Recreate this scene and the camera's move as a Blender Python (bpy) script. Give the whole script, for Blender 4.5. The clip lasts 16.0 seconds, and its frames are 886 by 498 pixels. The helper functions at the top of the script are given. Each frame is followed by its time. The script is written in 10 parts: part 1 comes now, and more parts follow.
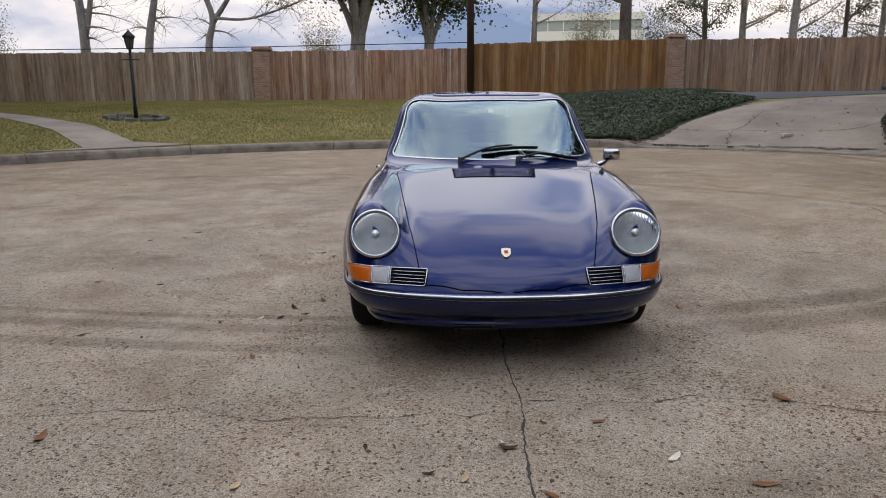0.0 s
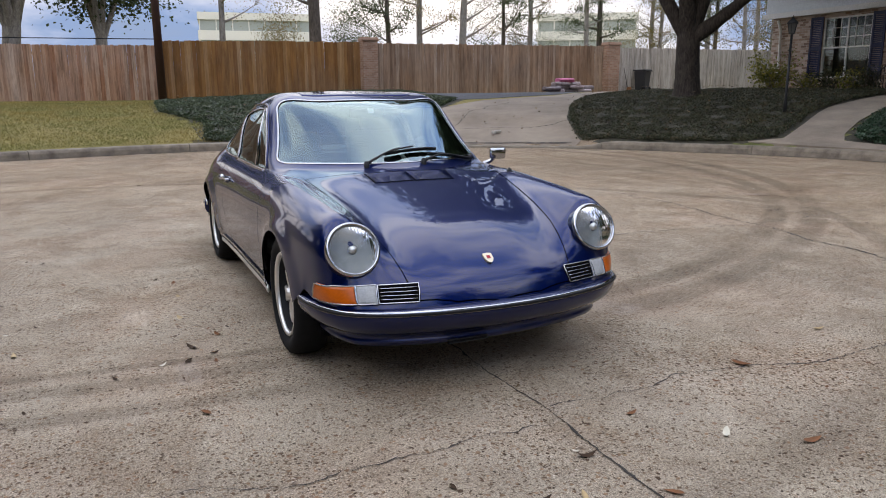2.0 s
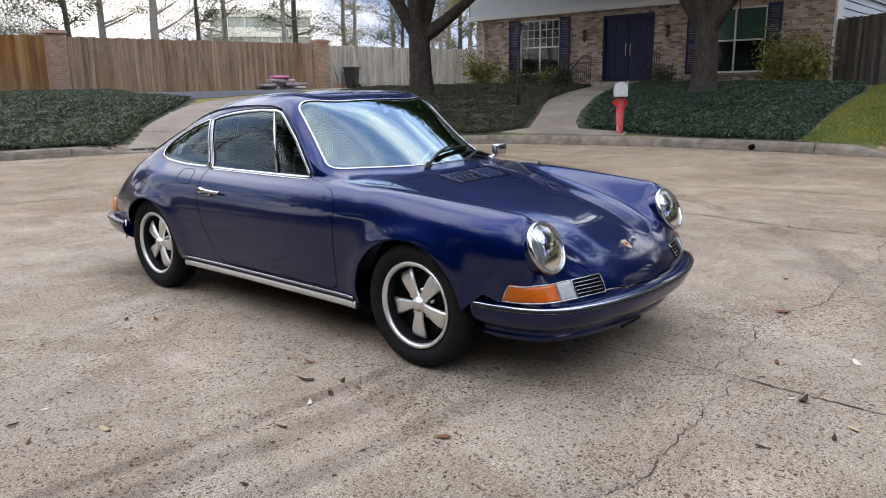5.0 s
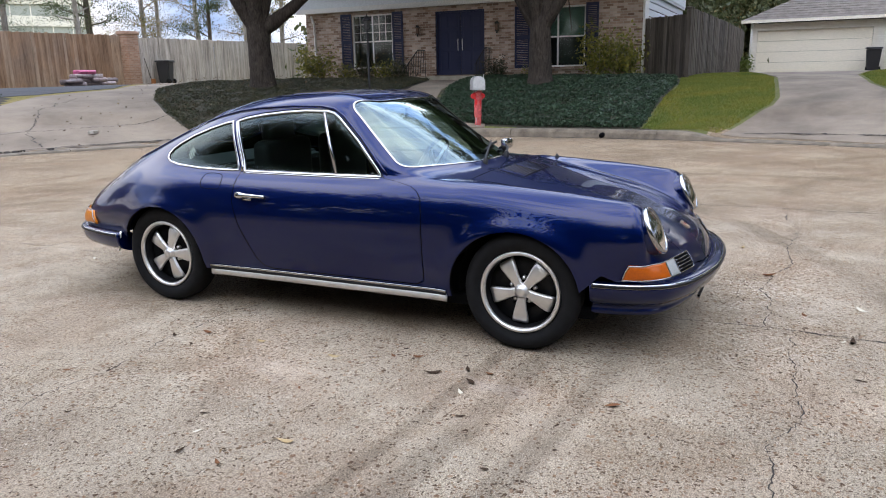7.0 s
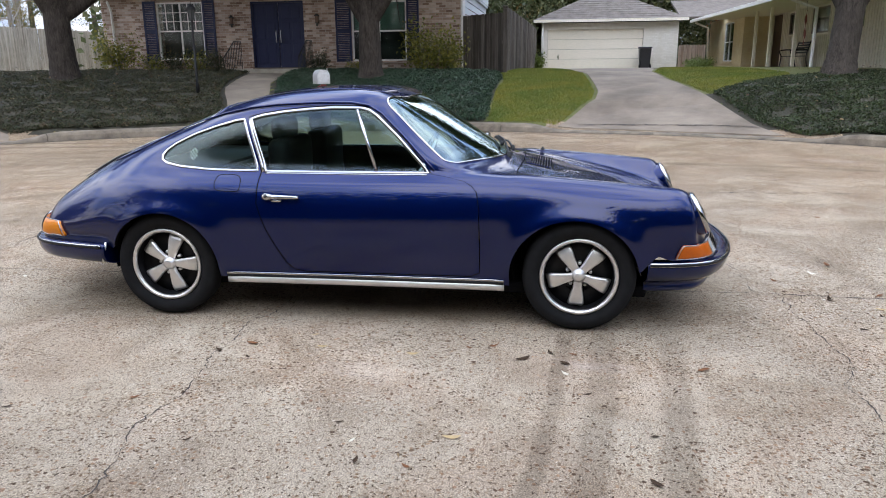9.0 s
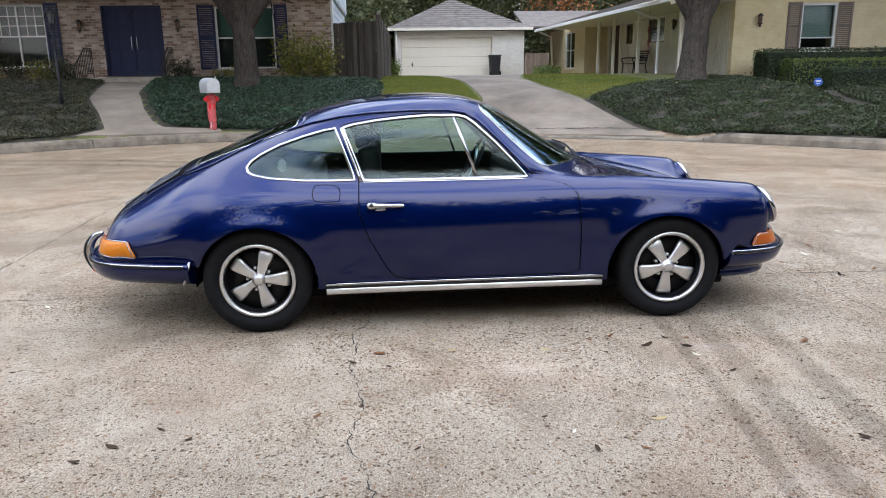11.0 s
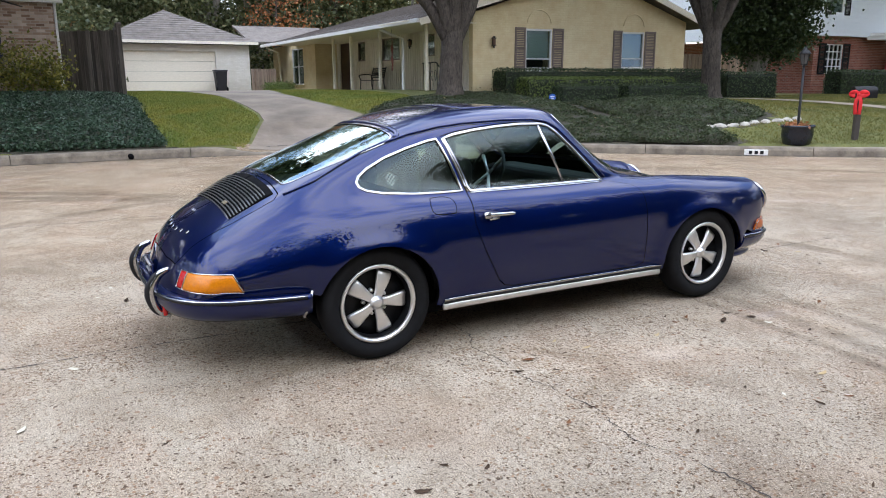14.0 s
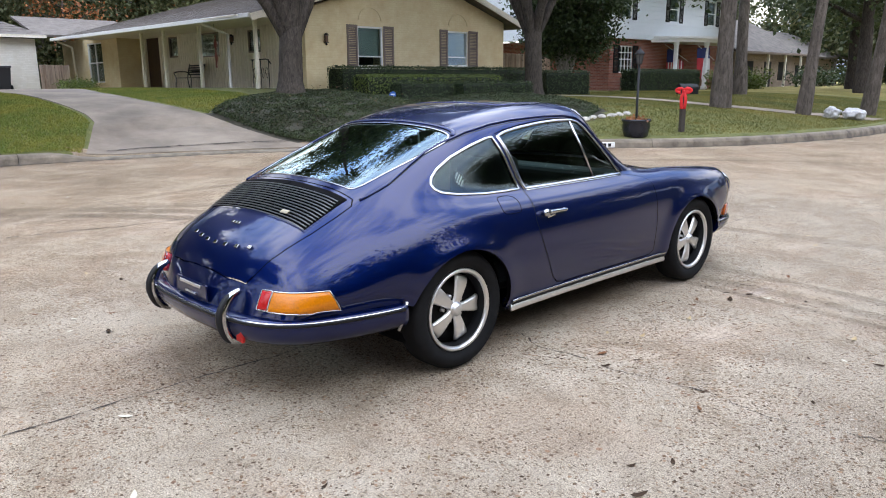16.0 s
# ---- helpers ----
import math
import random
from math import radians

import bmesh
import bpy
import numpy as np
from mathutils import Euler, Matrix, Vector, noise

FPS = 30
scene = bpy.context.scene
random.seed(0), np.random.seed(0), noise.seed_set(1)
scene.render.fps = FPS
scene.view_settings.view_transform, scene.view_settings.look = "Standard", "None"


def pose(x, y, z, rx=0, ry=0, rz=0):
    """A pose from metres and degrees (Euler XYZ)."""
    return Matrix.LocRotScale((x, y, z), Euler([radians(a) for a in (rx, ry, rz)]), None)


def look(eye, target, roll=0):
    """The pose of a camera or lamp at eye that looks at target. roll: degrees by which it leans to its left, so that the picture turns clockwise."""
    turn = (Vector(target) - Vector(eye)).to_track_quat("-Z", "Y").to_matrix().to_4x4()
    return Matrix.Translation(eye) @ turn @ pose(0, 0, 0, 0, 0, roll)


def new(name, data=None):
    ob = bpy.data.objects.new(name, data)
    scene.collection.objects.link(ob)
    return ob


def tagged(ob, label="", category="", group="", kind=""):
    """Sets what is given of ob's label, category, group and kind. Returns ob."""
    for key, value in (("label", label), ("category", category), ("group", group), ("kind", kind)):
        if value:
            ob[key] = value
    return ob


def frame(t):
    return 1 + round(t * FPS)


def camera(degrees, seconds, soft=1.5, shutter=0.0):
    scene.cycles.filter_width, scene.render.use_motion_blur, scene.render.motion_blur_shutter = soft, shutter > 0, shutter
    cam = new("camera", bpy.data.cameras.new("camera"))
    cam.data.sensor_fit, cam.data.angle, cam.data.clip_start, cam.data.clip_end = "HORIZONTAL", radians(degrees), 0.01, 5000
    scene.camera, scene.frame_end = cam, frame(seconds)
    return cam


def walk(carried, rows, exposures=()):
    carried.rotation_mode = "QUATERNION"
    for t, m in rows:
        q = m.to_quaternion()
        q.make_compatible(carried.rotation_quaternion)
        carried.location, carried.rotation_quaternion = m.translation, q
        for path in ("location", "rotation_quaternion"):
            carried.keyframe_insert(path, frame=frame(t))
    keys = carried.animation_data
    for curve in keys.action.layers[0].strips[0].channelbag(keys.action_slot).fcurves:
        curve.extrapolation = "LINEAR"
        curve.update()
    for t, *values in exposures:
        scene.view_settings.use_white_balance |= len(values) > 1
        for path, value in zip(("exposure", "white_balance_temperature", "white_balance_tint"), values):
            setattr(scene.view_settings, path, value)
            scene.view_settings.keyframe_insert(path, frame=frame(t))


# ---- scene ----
cam = camera(62.5, 16.0, 1.0)
PATH = [
    (0, (0.086, 0.065, 1.237), (0.074, 2.021, 0.818), -0.4),
    (0.5, (-0.24, 0.126, 1.241), (-0.058, 2.072, 0.818), -0.4),
    (1, (-0.539, 0.219, 1.246), (-0.171, 2.139, 0.827), -0.3),
    (1.5, (-0.825, 0.38, 1.232), (-0.215, 2.238, 0.814), -0.2),
    (2, (-1.116, 0.549, 1.235), (-0.301, 2.327, 0.814), -0.3),
    (2.5, (-1.399, 0.716, 1.251), (-0.426, 2.412, 0.828), -0.4),
    (3, (-1.667, 0.921, 1.229), (-0.603, 2.559, 0.803), -0.9),
    (3.5, (-1.946, 1.098, 1.236), (-0.79, 2.673, 0.809), -0.8),
    (4, (-2.226, 1.291, 1.249), (-0.993, 2.806, 0.82), -0.8),
    (4.5, (-2.473, 1.526, 1.26), (-1.131, 2.944, 0.827), -0.7),
    (4.7, (-2.566, 1.621, 1.26), (-1.165, 2.98, 0.825), -0.8),
    (6.8, (-3.542, 2.705, 1.314), (-1.801, 3.577, 0.857), -1.1),
    (7, (-3.601, 2.818, 1.321), (-1.843, 3.65, 0.857), -1.2),
    (7.5, (-3.76, 3.113, 1.327), (-1.956, 3.841, 0.863), -1.1),
    (8, (-3.914, 3.427, 1.347), (-2.082, 4.081, 0.882), -1.1),
    (8.5, (-4.01, 3.756, 1.316), (-2.136, 4.278, 0.853), -0.8),
    (8.7, (-4.034, 3.881, 1.345), (-2.139, 4.31, 0.87), -0.7),
    (10.8, (-4.238, 5.36, 1.389), (-2.303, 5.215, 0.908), -0.5),
    (11, (-4.234, 5.493, 1.38), (-2.297, 5.345, 0.904), -0.7),
    (11.5, (-4.177, 5.865, 1.367), (-2.247, 5.644, 0.895), -0.4),
    (12, (-4.132, 6.221, 1.367), (-2.225, 5.844, 0.893), -0.3),
    (12.5, (-4.056, 6.59, 1.367), (-2.205, 5.998, 0.895), -0.1),
    (13, (-3.92, 6.917, 1.369), (-2.099, 6.224, 0.918), -0.3),
    (13.5, (-3.804, 7.25, 1.375), (-2.03, 6.44, 0.932), -0.5),
    (14, (-3.647, 7.559, 1.361), (-1.925, 6.642, 0.921), -0.3),
    (14.5, (-3.436, 7.834, 1.364), (-1.785, 6.796, 0.921), -0.2),
    (15, (-3.227, 8.12, 1.363), (-1.63, 7.0, 0.919), -0.2),
    (15.5, (-3.01, 8.351, 1.35), (-1.469, 7.155, 0.906), -0.7),
    (16, (-2.766, 8.558, 1.359), (-1.355, 7.212, 0.911), -0.3),
]
walk(cam, [(t, look(eye, target, roll)) for t, eye, target, roll in PATH],
     [(0, 0.01, 7270, 16), (1.5, 0.21, 7230, 16), (3.5, 0.55, 7060, 14), (7, 0.82, 6970, 14), (11, 1.01, 6820, 13), (16, 1.04, 6830, 13)])

# ---- sky, sun, exposure ----
world = bpy.data.worlds.new("overcast_sky")
scene.world = world
world.use_nodes = True
wn, wl = world.node_tree.nodes, world.node_tree.links
wn.clear()
w_out = wn.new("ShaderNodeOutputWorld")
w_bg = wn.new("ShaderNodeBackground")
w_sky = wn.new("ShaderNodeTexSky")
w_sky.sky_type = "NISHITA"
w_sky.sun_disc = False
w_sky.sun_elevation, w_sky.sun_rotation = radians(64), radians(344)
w_sky.air_density, w_sky.dust_density = 1.0, 2.0
w_co = wn.new("ShaderNodeTexCoord")
w_map = wn.new("ShaderNodeMapping")
w_map.inputs["Scale"].default_value = (1.0, 1.0, 2.6)
w_noise = wn.new("ShaderNodeTexNoise")
w_noise.inputs["Scale"].default_value, w_noise.inputs["Detail"].default_value, w_noise.inputs["Roughness"].default_value = 2.1, 7.0, 0.55
w_ramp = wn.new("ShaderNodeValToRGB")
w_ramp.color_ramp.elements[0].position, w_ramp.color_ramp.elements[0].color = 0.39, (2.9, 5.0, 9.6, 1)
w_ramp.color_ramp.elements[1].position, w_ramp.color_ramp.elements[1].color = 0.58, (15.4, 15.6, 16.0, 1)
w_cover = wn.new("ShaderNodeValToRGB")
w_cover.color_ramp.elements[0].position, w_cover.color_ramp.elements[0].color = 0.30, (0.62, 0.62, 0.62, 1)
w_cover.color_ramp.elements[1].position, w_cover.color_ramp.elements[1].color = 0.50, (1, 1, 1, 1)
w_mix = wn.new("ShaderNodeMixRGB")
wl.new(w_co.outputs["Generated"], w_map.inputs["Vector"])
wl.new(w_map.outputs["Vector"], w_noise.inputs["Vector"])
wl.new(w_noise.outputs["Fac"], w_ramp.inputs["Fac"])
wl.new(w_noise.outputs["Fac"], w_cover.inputs["Fac"])
wl.new(w_cover.outputs["Color"], w_mix.inputs["Fac"])
wl.new(w_sky.outputs["Color"], w_mix.inputs["Color1"])
wl.new(w_ramp.outputs["Color"], w_mix.inputs["Color2"])
# the cloud is thinner, brighter and bluer overhead than at the horizon
w_sep = wn.new("ShaderNodeSeparateXYZ")
w_up = wn.new("ShaderNodeMapRange")
w_up.interpolation_type = "SMOOTHSTEP"
w_up.inputs["From Min"].default_value, w_up.inputs["From Max"].default_value = 0.10, 0.75
w_zenith = wn.new("ShaderNodeMixRGB")
w_zenith.inputs["Color1"].default_value, w_zenith.inputs["Color2"].default_value = (1.2, 1.2, 1.2, 1), (2.38, 2.62, 2.9, 1)
w_grade = wn.new("ShaderNodeMixRGB")
w_grade.blend_type = "MULTIPLY"
w_grade.inputs["Fac"].default_value = 1.0
wl.new(w_co.outputs["Generated"], w_sep.inputs["Vector"])
wl.new(w_sep.outputs["Z"], w_up.inputs["Value"])
wl.new(w_mix.outputs["Color"], w_grade.inputs["Color1"])
wl.new(w_up.outputs["Result"], w_zenith.inputs["Fac"])
wl.new(w_zenith.outputs["Color"], w_grade.inputs["Color2"])
wl.new(w_grade.outputs["Color"], w_bg.inputs["Color"])
w_bg.inputs["Strength"].default_value = 0.056
wl.new(w_bg.outputs["Background"], w_out.inputs["Surface"])
sun = new("sun", bpy.data.lights.new("sun", "SUN"))
sun.data.energy, sun.data.angle, sun.data.color = 0.5, radians(160), (1.0, 0.97, 0.93)
sun.matrix_world = look((-4, 18, 30), (0, 4, 0))

# ---- building helpers ----
def smooth_step(a, b, v):
    t = min(1.0, max(0.0, (v - a) / (b - a)))
    return t * t * (3 - 2 * t)


def mesh_of(name, verts, faces, material, smooth=False):
    me = bpy.data.meshes.new(name)
    me.from_pydata([tuple(map(float, v)) for v in verts], [], [tuple(map(int, f)) for f in faces])
    if material:
        me.materials.append(material)
    if smooth:
        me.polygons.foreach_set("use_smooth", [True] * len(me.polygons))
    me.update()
    return me


def part(name, data, material, parent=None, label=""):
    """Link a bmesh or mesh as one object, under a thing or a part."""
    if isinstance(data, bmesh.types.BMesh):
        me = bpy.data.meshes.new(name)
        bmesh.ops.recalc_face_normals(data, faces=data.faces)
        data.to_mesh(me)
        data.free()
    else:
        me = data
    if material and not me.materials:
        me.materials.append(material)
    ob = new(name, me)
    if parent is not None:
        ob.parent = parent
    if label:
        tagged(ob, label)
    return ob


def thing(name, label, category, at=(0, 0, 0), turn=0.0, group="", kind=""):
    ob = new(name)
    ob.empty_display_size = 0.2
    ob.matrix_basis = pose(*at, 0, 0, turn)
    return tagged(ob, label, category, group, kind)


def add_box(bm, centre, size, bevel=0.0, turn=0.0, segments=1):
    got = bmesh.ops.create_cube(bm, size=1.0)
    vs = got["verts"]
    m = pose(*centre, 0, 0, turn) @ Matrix.Diagonal((*size, 1))
    bmesh.ops.transform(bm, matrix=m, verts=vs)
    if bevel:
        es = list({e for v in vs for e in v.link_edges})
        bmesh.ops.bevel(bm, geom=es, offset=bevel, segments=segments, profile=0.5, affect="EDGES")


def box_mesh(centre, size, bevel=0.0, turn=0.0, segments=1):
    bm = bmesh.new()
    add_box(bm, centre, size, bevel, turn, segments)
    return bm


def smooth_all(ob):
    ob.data.polygons.foreach_set("use_smooth", [True] * len(ob.data.polygons))
    return ob


def frames_along(points, closed=False):
    p = np.array(points, float)
    if closed:
        t = np.roll(p, -1, 0) - np.roll(p, 1, 0)
    else:
        t = np.gradient(p, axis=0)
    t /= np.linalg.norm(t, axis=1)[:, None] + 1e-12
    return p, t


def tube(points, radii, sides=8, closed=False, cap=True, ups=None, flat=1.0):
    """A swept tube: (verts, faces). ups: a normal at each point; flat: thickness along it as a share of the radius."""
    p, t = frames_along(points, closed)
    n = len(p)
    r = np.full(n, radii, float) if np.isscalar(radii) else np.array(radii, float)
    if ups is None:
        up = np.array((0.0, 0.0, 1.0)) if abs(t[0][2]) < 0.9 else np.array((1.0, 0.0, 0.0))
        ups = []
        for i in range(n):
            up = up - t[i] * up.dot(t[i])
            up /= np.linalg.norm(up) + 1e-12
            ups.append(up)
    ups = np.array(ups, float)
    ups = ups - t * (ups * t).sum(1)[:, None]
    ups /= np.linalg.norm(ups, axis=1)[:, None] + 1e-12
    side = np.cross(t, ups)
    a = np.linspace(0, 2 * np.pi, sides, endpoint=False)
    v = p[:, None] + r[:, None, None] * (np.cos(a)[None, :, None] * side[:, None] + flat * np.sin(a)[None, :, None] * ups[:, None])
    v = v.reshape(-1, 3)
    f = []
    for i in range(n if closed else n - 1):
        j = (i + 1) % n
        for k in range(sides):
            m = (k + 1) % sides
            f.append((i * sides + k, i * sides + m, j * sides + m, j * sides + k))
    if cap and not closed:
        f.append(tuple(range(sides - 1, -1, -1)))
        f.append(tuple((n - 1) * sides + k for k in range(sides)))
    return v, f


def merged(pieces):
    vs, fs, n = [], [], 0
    for v, f in pieces:
        vs.append(np.asarray(v, float))
        fs += [tuple(i + n for i in q) for q in f]
        n += len(v)
    return np.concatenate(vs), fs


def lathe(profile, axis="x", steps=48, closed=True):
    """Turn (radius, along) pairs round an axis."""
    v, f, n = [], [], len(profile)
    for i in range(steps):
        a = 2 * math.pi * i / steps
        for r, h in profile:
            c, s = r * math.cos(a), r * math.sin(a)
            v.append((h, c, s) if axis == "x" else (c, s, h) if axis == "z" else (c, h, s))
    for i in range(steps):
        j = (i + 1) % steps
        for k in range(n if closed else n - 1):
            m = (k + 1) % n
            f.append((i * n + k, i * n + m, j * n + m, j * n + k))
    return v, f


def catmull(p, n=6):
    out = []
    for i in range(1, len(p) - 2):
        a, b, c, d = (np.array(q, float) for q in p[i - 1:i + 3])
        for k in range(n):
            t = k / n
            out.append(0.5 * (2 * b + (c - a) * t + (2 * a - 5 * b + 4 * c - d) * t * t + (3 * b - a - 3 * c + d) * t ** 3))
    out.append(np.array(p[-2], float))
    return np.array(out)


def rounded(points, n=5):
    """A smooth open curve through the points."""
    p = [np.array(q, float) for q in points]
    return catmull([2 * p[0] - p[1], *p, 2 * p[-1] - p[-2]], n)


def inside(poly, x, y):
    """Which of the points lie in the polygon (arrays)."""
    x, y = np.asarray(x, float), np.asarray(y, float)
    got = np.zeros(x.shape, bool)
    px, py = poly[-1]
    for qx, qy in poly:
        cross = (qy > y) != (py > y)
        with np.errstate(divide="ignore", invalid="ignore"):
            at = (px - qx) * (y - qy) / (py - qy + 1e-15) + qx
        got ^= cross & (x < at)
        px, py = qx, qy
    return got

# ---- materials ----
def material(name, rough=0.5, metal=0.0, spec=0.5):
    m = bpy.data.materials.new(name)
    m.use_nodes = True
    b = m.node_tree.nodes["Principled BSDF"]
    b.inputs["Roughness"].default_value = rough
    b.inputs["Metallic"].default_value = metal
    b.inputs["Specular IOR Level"].default_value = spec
    return m, m.node_tree.nodes, m.node_tree.links, b


def coords(nd, lk, scale=(1, 1, 1), kind="Object", turn=(0, 0, 0)):
    c = nd.new("ShaderNodeTexCoord")
    mp = nd.new("ShaderNodeMapping")
    mp.inputs["Scale"].default_value = scale
    mp.inputs["Rotation"].default_value = turn
    lk.new(c.outputs[kind], mp.inputs["Vector"])
    return mp.outputs["Vector"]


def place_coords(nd, lk, scale=(1, 1, 1)):
    """Coordinates in world metres."""
    g = nd.new("ShaderNodeNewGeometry")
    mp = nd.new("ShaderNodeMapping")
    mp.inputs["Scale"].default_value = scale
    lk.new(g.outputs["Position"], mp.inputs["Vector"])
    return mp.outputs["Vector"]


def noise_tex(nd, lk, vec, scale, detail=4.0, rough=0.55, warp=0.0):
    t = nd.new("ShaderNodeTexNoise")
    t.inputs["Scale"].default_value, t.inputs["Detail"].default_value = scale, detail
    t.inputs["Roughness"].default_value, t.inputs["Distortion"].default_value = rough, warp
    lk.new(vec, t.inputs["Vector"])
    return t.outputs["Fac"]


def ramp(nd, lk, fac, *stops):
    r = nd.new("ShaderNodeValToRGB")
    e = r.color_ramp.elements
    while len(e) < len(stops):
        e.new(0.5)
    for el, (at, col) in zip(e, stops):
        el.position = at
        el.color = (*col, 1) if len(col) == 3 else col
    lk.new(fac, r.inputs["Fac"])
    return r.outputs["Color"]


def blend(nd, lk, fac, a, b, how="MIX"):
    x = nd.new("ShaderNodeMixRGB")
    x.blend_type = how
    for key, val in (("Fac", fac), ("Color1", a), ("Color2", b)):
        if isinstance(val, (int, float)):
            x.inputs[key].default_value = val
        elif isinstance(val, tuple):
            x.inputs[key].default_value = (*val, 1) if len(val) == 3 else val
        else:
            lk.new(val, x.inputs[key])
    return x.outputs["Color"]


def bump(nd, lk, b, height, strength=0.3, distance=0.01):
    n = nd.new("ShaderNodeBump")
    n.inputs["Strength"].default_value, n.inputs["Distance"].default_value = strength, distance
    lk.new(height, n.inputs["Height"])
    lk.new(n.outputs["Normal"], b.inputs["Normal"])


def grainy(name, dark, light, scale=8.0, rough=0.7, fine=60.0, relief=0.2, distance=0.005, metal=0.0, world_space=True):
    """A surface with broad stains and a fine grain."""
    m, nd, lk, b = material(name, rough, metal)
    v = place_coords(nd, lk) if world_space else coords(nd, lk)
    big = noise_tex(nd, lk, v, scale, 4, 0.6)
    small = noise_tex(nd, lk, v, fine, 3, 0.6)
    c = ramp(nd, lk, big, (0.3, dark), (0.7, light))
    c = blend(nd, lk, 0.35, c, ramp(nd, lk, small, (0.3, (0.35,) * 3), (0.7, (0.65,) * 3)), "OVERLAY")
    lk.new(c, b.inputs["Base Color"])
    bump(nd, lk, b, small, relief, distance)
    return m


def plain(name, col, rough=0.5, metal=0.0, spec=0.5, wear=0.12, scale=25.0):
    m, nd, lk, b = material(name, rough, metal, spec)
    v = coords(nd, lk)
    n = noise_tex(nd, lk, v, scale, 4)
    lo = tuple(c * (1 - wear) for c in col)
    hi = tuple(min(1, c * (1 + wear)) for c in col)
    lk.new(ramp(nd, lk, n, (0.3, lo), (0.7, hi)), b.inputs["Base Color"])
    r = nd.new("ShaderNodeMapRange")
    r.inputs["To Min"].default_value, r.inputs["To Max"].default_value = max(0.01, rough * 0.85), min(1, rough * 1.15)
    lk.new(n, r.inputs["Value"])
    lk.new(r.outputs["Result"], b.inputs["Roughness"])
    return m


# street: worn concrete with small dark pebbles showing
def street_concrete():
    m, nd, lk, b = material("aggregate_concrete", 0.9, 0, 0.1)
    v = place_coords(nd, lk)
    big = noise_tex(nd, lk, v, 0.35, 5, 0.6, 0.4)
    mid = noise_tex(nd, lk, v, 1.7, 7, 0.7, 0.6)
    fine = noise_tex(nd, lk, v, 150, 4, 0.75)
    paste = ramp(nd, lk, mid, (0.25, (0.30, 0.246, 0.19)), (0.5, (0.435, 0.373, 0.297)), (0.75, (0.56, 0.494, 0.404)))
    grit = noise_tex(nd, lk, v, 58, 6, 0.78, 0.5)
    c = blend(nd, lk, 0.7, paste, ramp(nd, lk, fine, (0.36, (0.14,) * 3), (0.64, (0.84,) * 3)), "OVERLAY")
    # worn patches where the grit stands bare, and smoother ones where the skin is left
    bare = ramp(nd, lk, noise_tex(nd, lk, v, 2.3, 6, 0.7, 0.9), (0.38, (0.25,) * 3), (0.62, (1.0,) * 3))
    c = blend(nd, lk, bare, c, blend(nd, lk, 1.0, c, ramp(nd, lk, grit, (0.37, (0.26, 0.22, 0.20)), (0.455, (0.98, 0.97, 0.95)), (0.62, (1.25, 1.24, 1.22))), "MULTIPLY"))
    heights = []
    # pebbles of two sizes: only some cells of a scattered pattern show, each with its own tint
    for scale, share, reach, cols in ((92.0, 0.42, 0.42, ((0.085, 0.06, 0.042), (0.20, 0.145, 0.10), (0.34, 0.25, 0.175), (0.64, 0.57, 0.48))), (52.0, 0.17, 0.36, ((0.095, 0.064, 0.044), (0.20, 0.135, 0.088), (0.36, 0.235, 0.15), (0.40, 0.335, 0.255))), (33.0, 0.035, 0.30, ((0.11, 0.078, 0.055), (0.23, 0.145, 0.10), (0.36, 0.235, 0.16), (0.38, 0.32, 0.25)))):
        wv = nd.new("ShaderNodeMixRGB")
        wv.inputs["Fac"].default_value = 0.022
        nz = nd.new("ShaderNodeTexNoise")
        nz.inputs["Scale"].default_value = scale * 0.6
        lk.new(v, nz.inputs["Vector"])
        lk.new(v, wv.inputs["Color1"])
        lk.new(nz.outputs["Color"], wv.inputs["Color2"])
        vo = nd.new("ShaderNodeTexVoronoi")
        vo.inputs["Scale"].default_value = scale
        lk.new(wv.outputs["Color"], vo.inputs["Vector"])
        sep = nd.new("ShaderNodeSeparateColor")
        lk.new(vo.outputs["Color"], sep.inputs["Color"])
        patchy = noise_tex(nd, lk, v, 1.1, 5, 0.65, 0.6)
        lim = nd.new("ShaderNodeMapRange")
        lim.inputs["From Min"].default_value, lim.inputs["From Max"].default_value = 0.35, 0.65
        lim.inputs["To Min"].default_value, lim.inputs["To Max"].default_value = share * 0.12, share * 1.85
        lk.new(patchy, lim.inputs["Value"])
        chosen = nd.new("ShaderNodeMath")
        chosen.operation = "LESS_THAN"
        lk.new(sep.outputs["Red"], chosen.inputs[0])
        lk.new(lim.outputs["Result"], chosen.inputs[1])
        near = nd.new("ShaderNodeMapRange")
        near.inputs["From Min"].default_value, near.inputs["From Max"].default_value = reach, reach + 0.05
        near.inputs["To Min"].default_value, near.inputs["To Max"].default_value = 1.0, 0.0
        lk.new(vo.outputs["Distance"], near.inputs["Value"])
        mask = nd.new("ShaderNodeMath")
        mask.operation = "MULTIPLY"
        lk.new(chosen.outputs["Value"], mask.inputs[0])
        lk.new(near.outputs["Result"], mask.inputs[1])
        tint = ramp(nd, lk, sep.outputs["Green"], *[(i / 3, q) for i, q in enumerate(cols)])
        c = blend(nd, lk, mask.outputs["Value"], c, tint)
        heights.append(mask.outputs["Value"])
    pits = ramp(nd, lk, noise_tex(nd, lk, v, 62, 6, 0.85), (0.375, (0.20, 0.155, 0.125)), (0.455, (1, 1, 1)))
    c = blend(nd, lk, 0.85, c, pits, "MULTIPLY")
